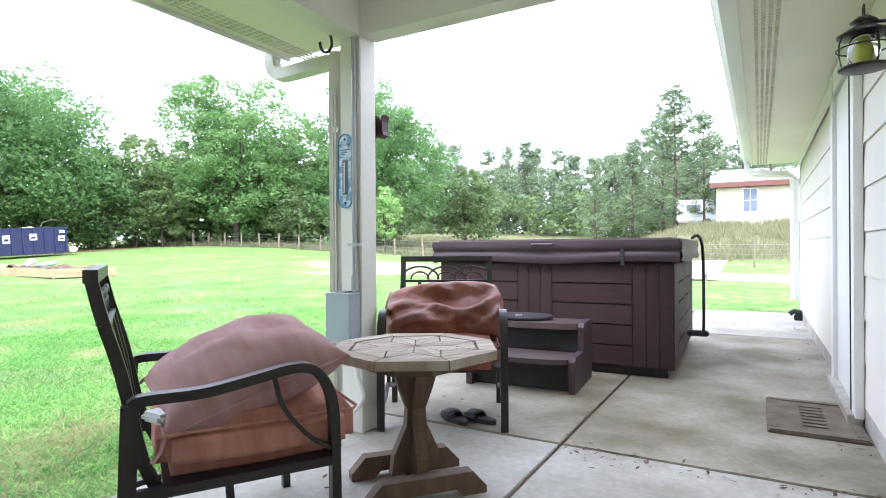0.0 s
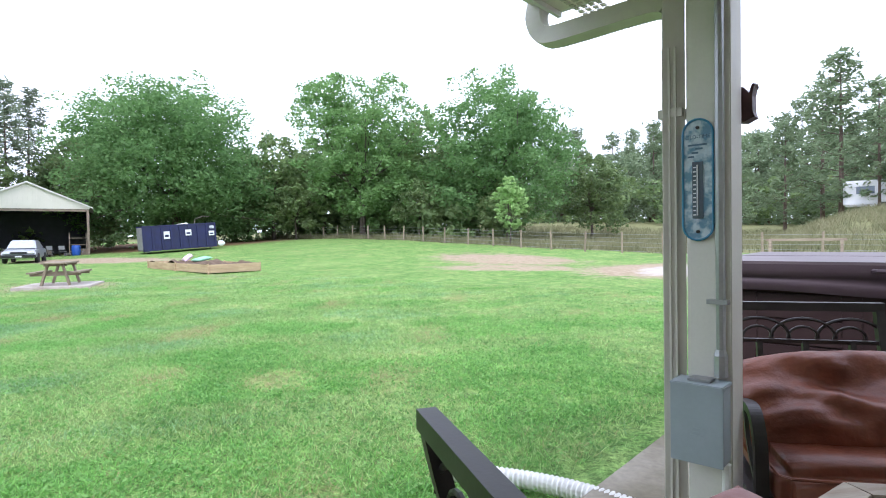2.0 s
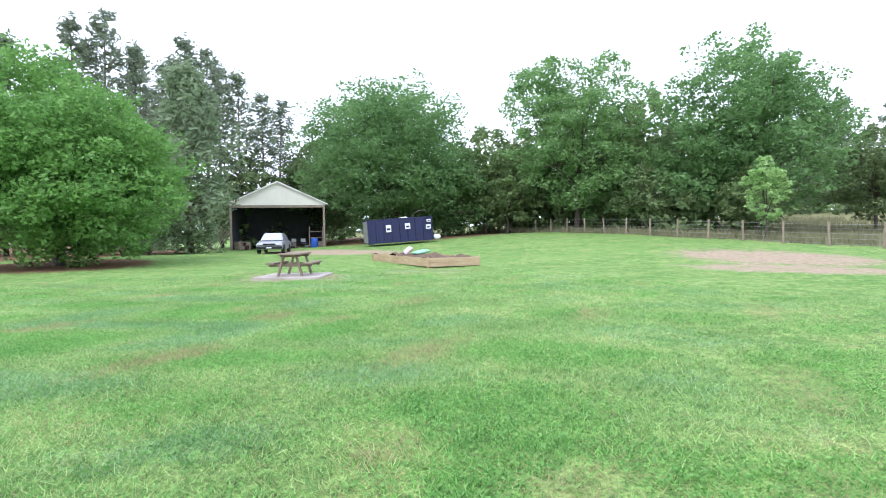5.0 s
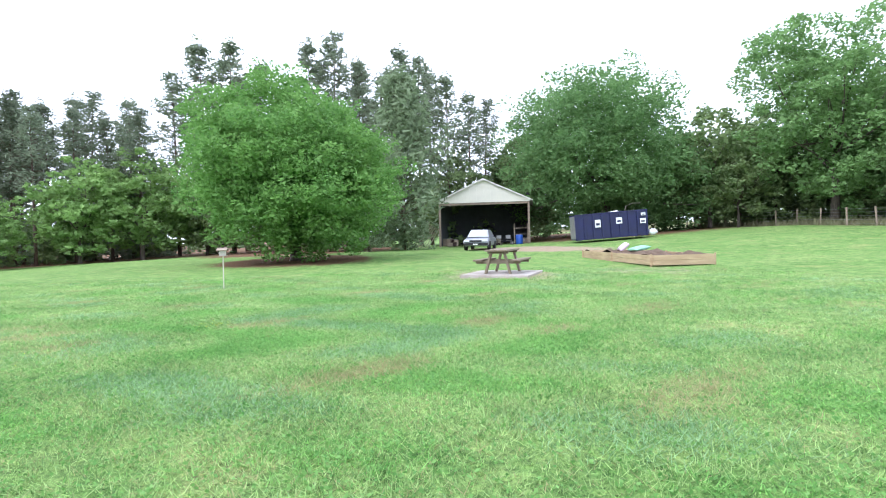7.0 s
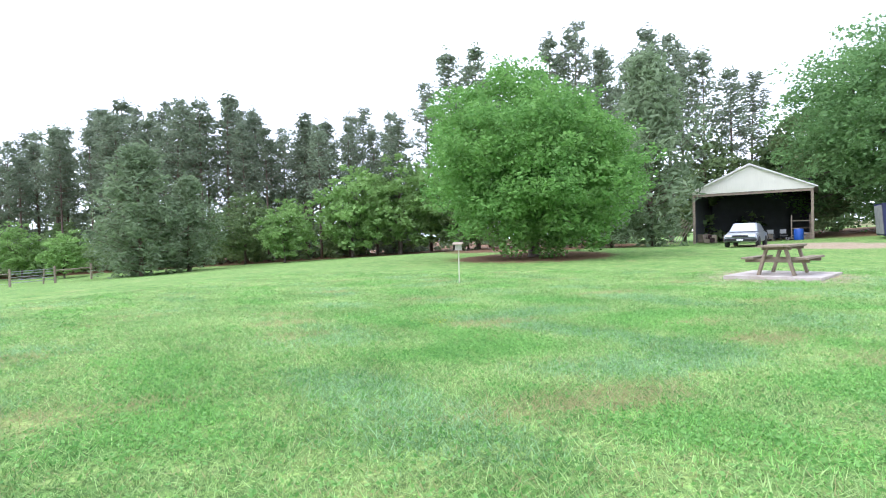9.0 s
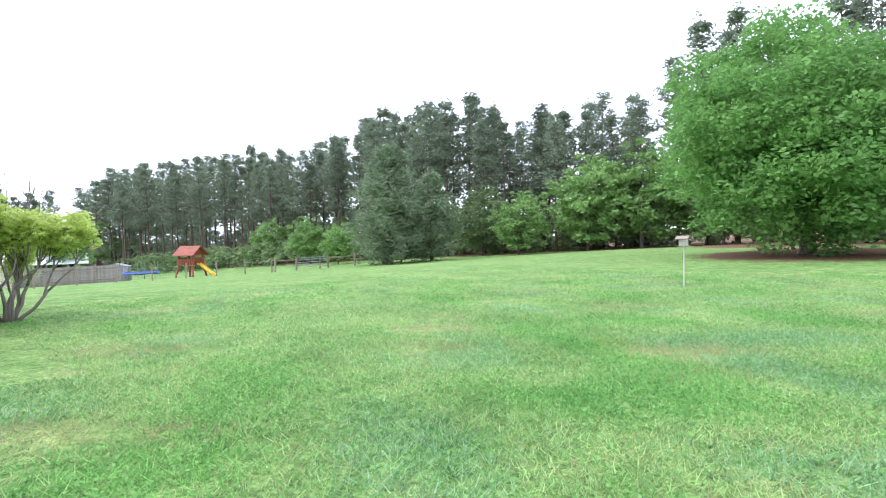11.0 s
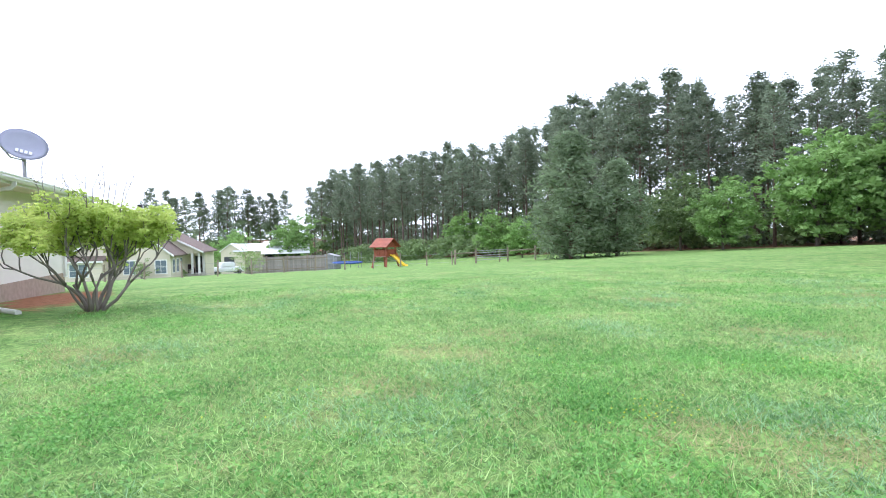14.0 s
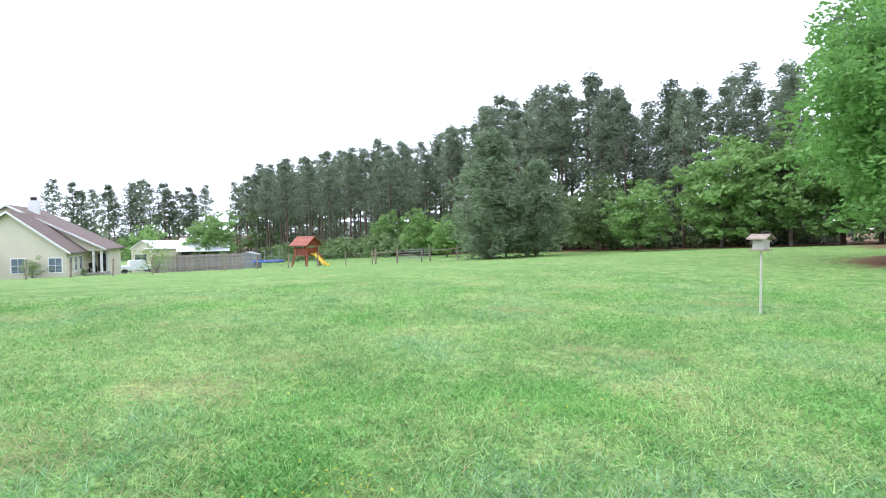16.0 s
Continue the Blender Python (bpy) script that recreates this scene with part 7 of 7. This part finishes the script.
for x0, y0 in ((-1.9, 1.4), (-2.4, 1.0), (-2.9, 0.4)):
    part("climbing_pole", tubed([(x0, y0, 0), (-0.95, y0 * 0.4, 2.0)], 0.065, square=True), MAT_ORANGEWOOD, play)
for k in range(4):
    f = 0.18 + 0.2 * k
    part("climbing_rung", tubed([(-1.9 + 0.95 * f, 1.4 - 0.84 * f, 2.0 * f), (-2.4 + 1.45 * f, 1.0 - 0.6 * f, 2.0 * f)], 0.04, square=True), MAT_ORANGEWOOD, play)

tramp = thing("trampoline", pose(-35.5, -73, ground_at(-35.5, -73)), "blue-rimmed trampoline with a dark net", "trampoline")
part("rim", tubed([(2 * math.cos(a), 2 * math.sin(a), 0.85) for a in np.linspace(0, 2 * math.pi, 25)], 0.12, sides=6), MAT_BLUEPLASTIC, tramp)
part("bed", lathe([(0.1, 0.86), (1.9, 0.87)], 24), MAT_BLACK, tramp)
for k in range(6):
    a = k * math.pi / 3
    part("leg", tubed([(2 * math.cos(a), 2 * math.sin(a), 0), (2 * math.cos(a), 2 * math.sin(a), 2.3)], 0.03, sides=6), MAT_GALV, tramp)
tank = thing("garden_shed", pose(-34.0, -76.8, ground_at(-34, -76.8), 0, 0, 150), "small grey metal shed beyond the fence", "shed")
part("wall", boxed(-1.4, 1.4, -1.2, 1.2, -0.3, 1.9), MAT_RUST, tank)
part("roof", prism([(-1.5, 1.9), (1.5, 1.9), (0, 2.3)], -1.3, 1.3, UP_Y), MAT_RUST, tank)

# ---------------------------------------------------------------- things to the north
fh = thing("far_house", pose(-3.4, 54, 3.2, 0, 0, 3), "cream house with a white roof and brown fascia", "house")
part("wall", boxed(0, 26, 0, 8, -1.5, 2.9), MAT_STUCCO, fh)
part("fascia", boxed(-0.5, 26.5, -0.52, -0.45, 2.9, 3.35), material("brown_fascia", (0.22, 0.09, 0.07), 0.6), fh)
part("roof", prism([(-0.5, 3.35), (4, 4.9), (8.5, 3.35)], -0.5, 26.5, UP_X), MAT_ROOFWHITE, fh)
part("wing_roof", prism([(-3.2, 3.3), (3.0, 3.3), (0, 6.0)], -9, -0.6, pose(8, 0, 0) @ UP_Y), MAT_ROOFWHITE, fh)
window(fh, pose(2.6, 0, 0.8), 1.0, 1.9)
trailer = thing("white_trailer", pose(-4.5, 58, ground_at(-4.5, 58)), "white travel trailer among the trees", "trailer")
part("body", boxed(-2.5, 2.5, -1.1, 1.1, 0.4, 2.5, bevel=0.15), MAT_LABEL, trailer)
part("window", boxed(-1.6, -0.4, -1.13, -1.09, 1.4, 2.0), MAT_PANE, trailer)
part("wheel", tubed([(0.2, -1.12, 0.35), (0.2, -0.9, 0.35)], 0.35, sides=14), MAT_BLACK, trailer)
for k, (x, y, w, h) in enumerate(((4.5, 41, 2.2, 0.9), (7.2, 41.5, 1.8, 0.7), (10, 41, 2.4, 0.9), (13, 41.5, 2.4, 0.8))):
    bm = bmesh.new()
    bmesh.ops.create_grid(bm, x_segments=20, y_segments=20, size=1)
    for v in bm.verts:
        r = min(1, v.co.length)
        v.co = Vector((v.co.x * w, v.co.y * w * 0.7, h * (1 - r) ** 0.8 * (1 + 0.5 * noise.noise(v.co * 3 + Vector((k, 0, 0)))) - 0.05))
    o = thing("dirt_pile", pose(x, y, ground_at(x, y)), "heap of tan soil beyond the drive", "dirt pile", "dirt piles")
    part("heap", bm, material("tan_dirt", (0.42, 0.32, 0.21), 0.95, vary=0.3, scale=2, fine=8, bump=0.7, dist=0.05), o, smooth=True)
swing = thing("wooden_swing_frame", pose(-4.3, 19.5, ground_at(-4.3, 19.5), 0, 0, 5) @ Matrix.Diagonal((0.8, 0.8, 0.72, 1)), "grey weathered wooden swing frame beyond the tub", "swing")
for x in (-1.1, 1.1):
    for y in (-0.5, 0.5):
        part("leg", tubed([(x, y, 0), (x, 0.0 + y * 0.15, 1.55)], 0.045, square=True), MAT_BARWOOD, swing)
    part("cross_brace", tubed([(x, -0.4, 0.35), (x, 0.4, 0.35)], 0.03, square=True), MAT_BARWOOD, swing)
part("top_bar", tubed([(-1.25, 0, 1.55), (1.25, 0, 1.55)], 0.05, square=True), MAT_BARWOOD, swing)
part("seat", boxed(-0.8, 0.8, -0.25, 0.2, 0.45, 0.5), MAT_BARWOOD, swing)
part("seat_back", boxed(-0.8, 0.8, 0.2, 0.24, 0.52, 0.95), MAT_BARWOOD, swing)
boat = thing("small_boat", pose(-2.4, 19.8, ground_at(-2.4, 19.8), 0, 0, 8), "small white boat hull resting on the gravel", "boat")
bm = prism([(-1.3, 0.62), (-1.2, 0.3), (-0.9, 0.18), (1.1, 0.18), (1.3, 0.62)], -0.5, 0.5, UP_Y)
bmesh.ops.bevel(bm, geom=list(bm.edges), offset=0.05, segments=2, affect="EDGES")
part("hull", bm, MAT_LABEL, boat)
part("gunwale", tubed([(-1.33, -0.52, 0.63), (1.33, -0.52, 0.63)], 0.03, sides=6), MAT_LABEL, boat)
for x in (-0.7, 0.7):
    part("cradle", boxed(x - 0.05, x + 0.05, -0.5, 0.5, 0.0, 0.2), MAT_BARWOOD, boat)
pot = thing("flower_pot", pose(-4.35, 16.9, ground_at(-4.35, 16.9)), "large terracotta flower pot with dark soil", "flower pot")
part("pot_body", lathe([(0.28, 0.0), (0.42, 0.30), (0.5, 0.38), (0.5, 0.45), (0.44, 0.45), (0.42, 0.36), (0.02, 0.36)], 24), MAT_TERRACOTTA, pot, smooth=True)

# small yellow wildflowers in the lawn
g6 = np.random.default_rng(3)
fc = np.concatenate([np.column_stack([cx + g6.normal(size=n) * r, cy + g6.normal(size=n) * r]) for cx, cy, n, r in ((-13.8, -0.66, 22, 0.12), (-14.05, -0.62, 16, 0.10), (-14.6, -2.2, 8, 0.25), (-15.6, -0.9, 7, 0.2), (-12.4, -2.0, 6, 0.3))])
fv, ff = leaf_cloud(np.column_stack([fc, rise(fc[:, 0], fc[:, 1]) + 0.055]), np.full(len(fc), 0.005), 5, 0.006, gen=g6)
tagged(soup("wildflowers", fv, ff, MAT_FLOWER), "tiny yellow wildflowers scattered in the lawn", "flowers", kind="stuff")
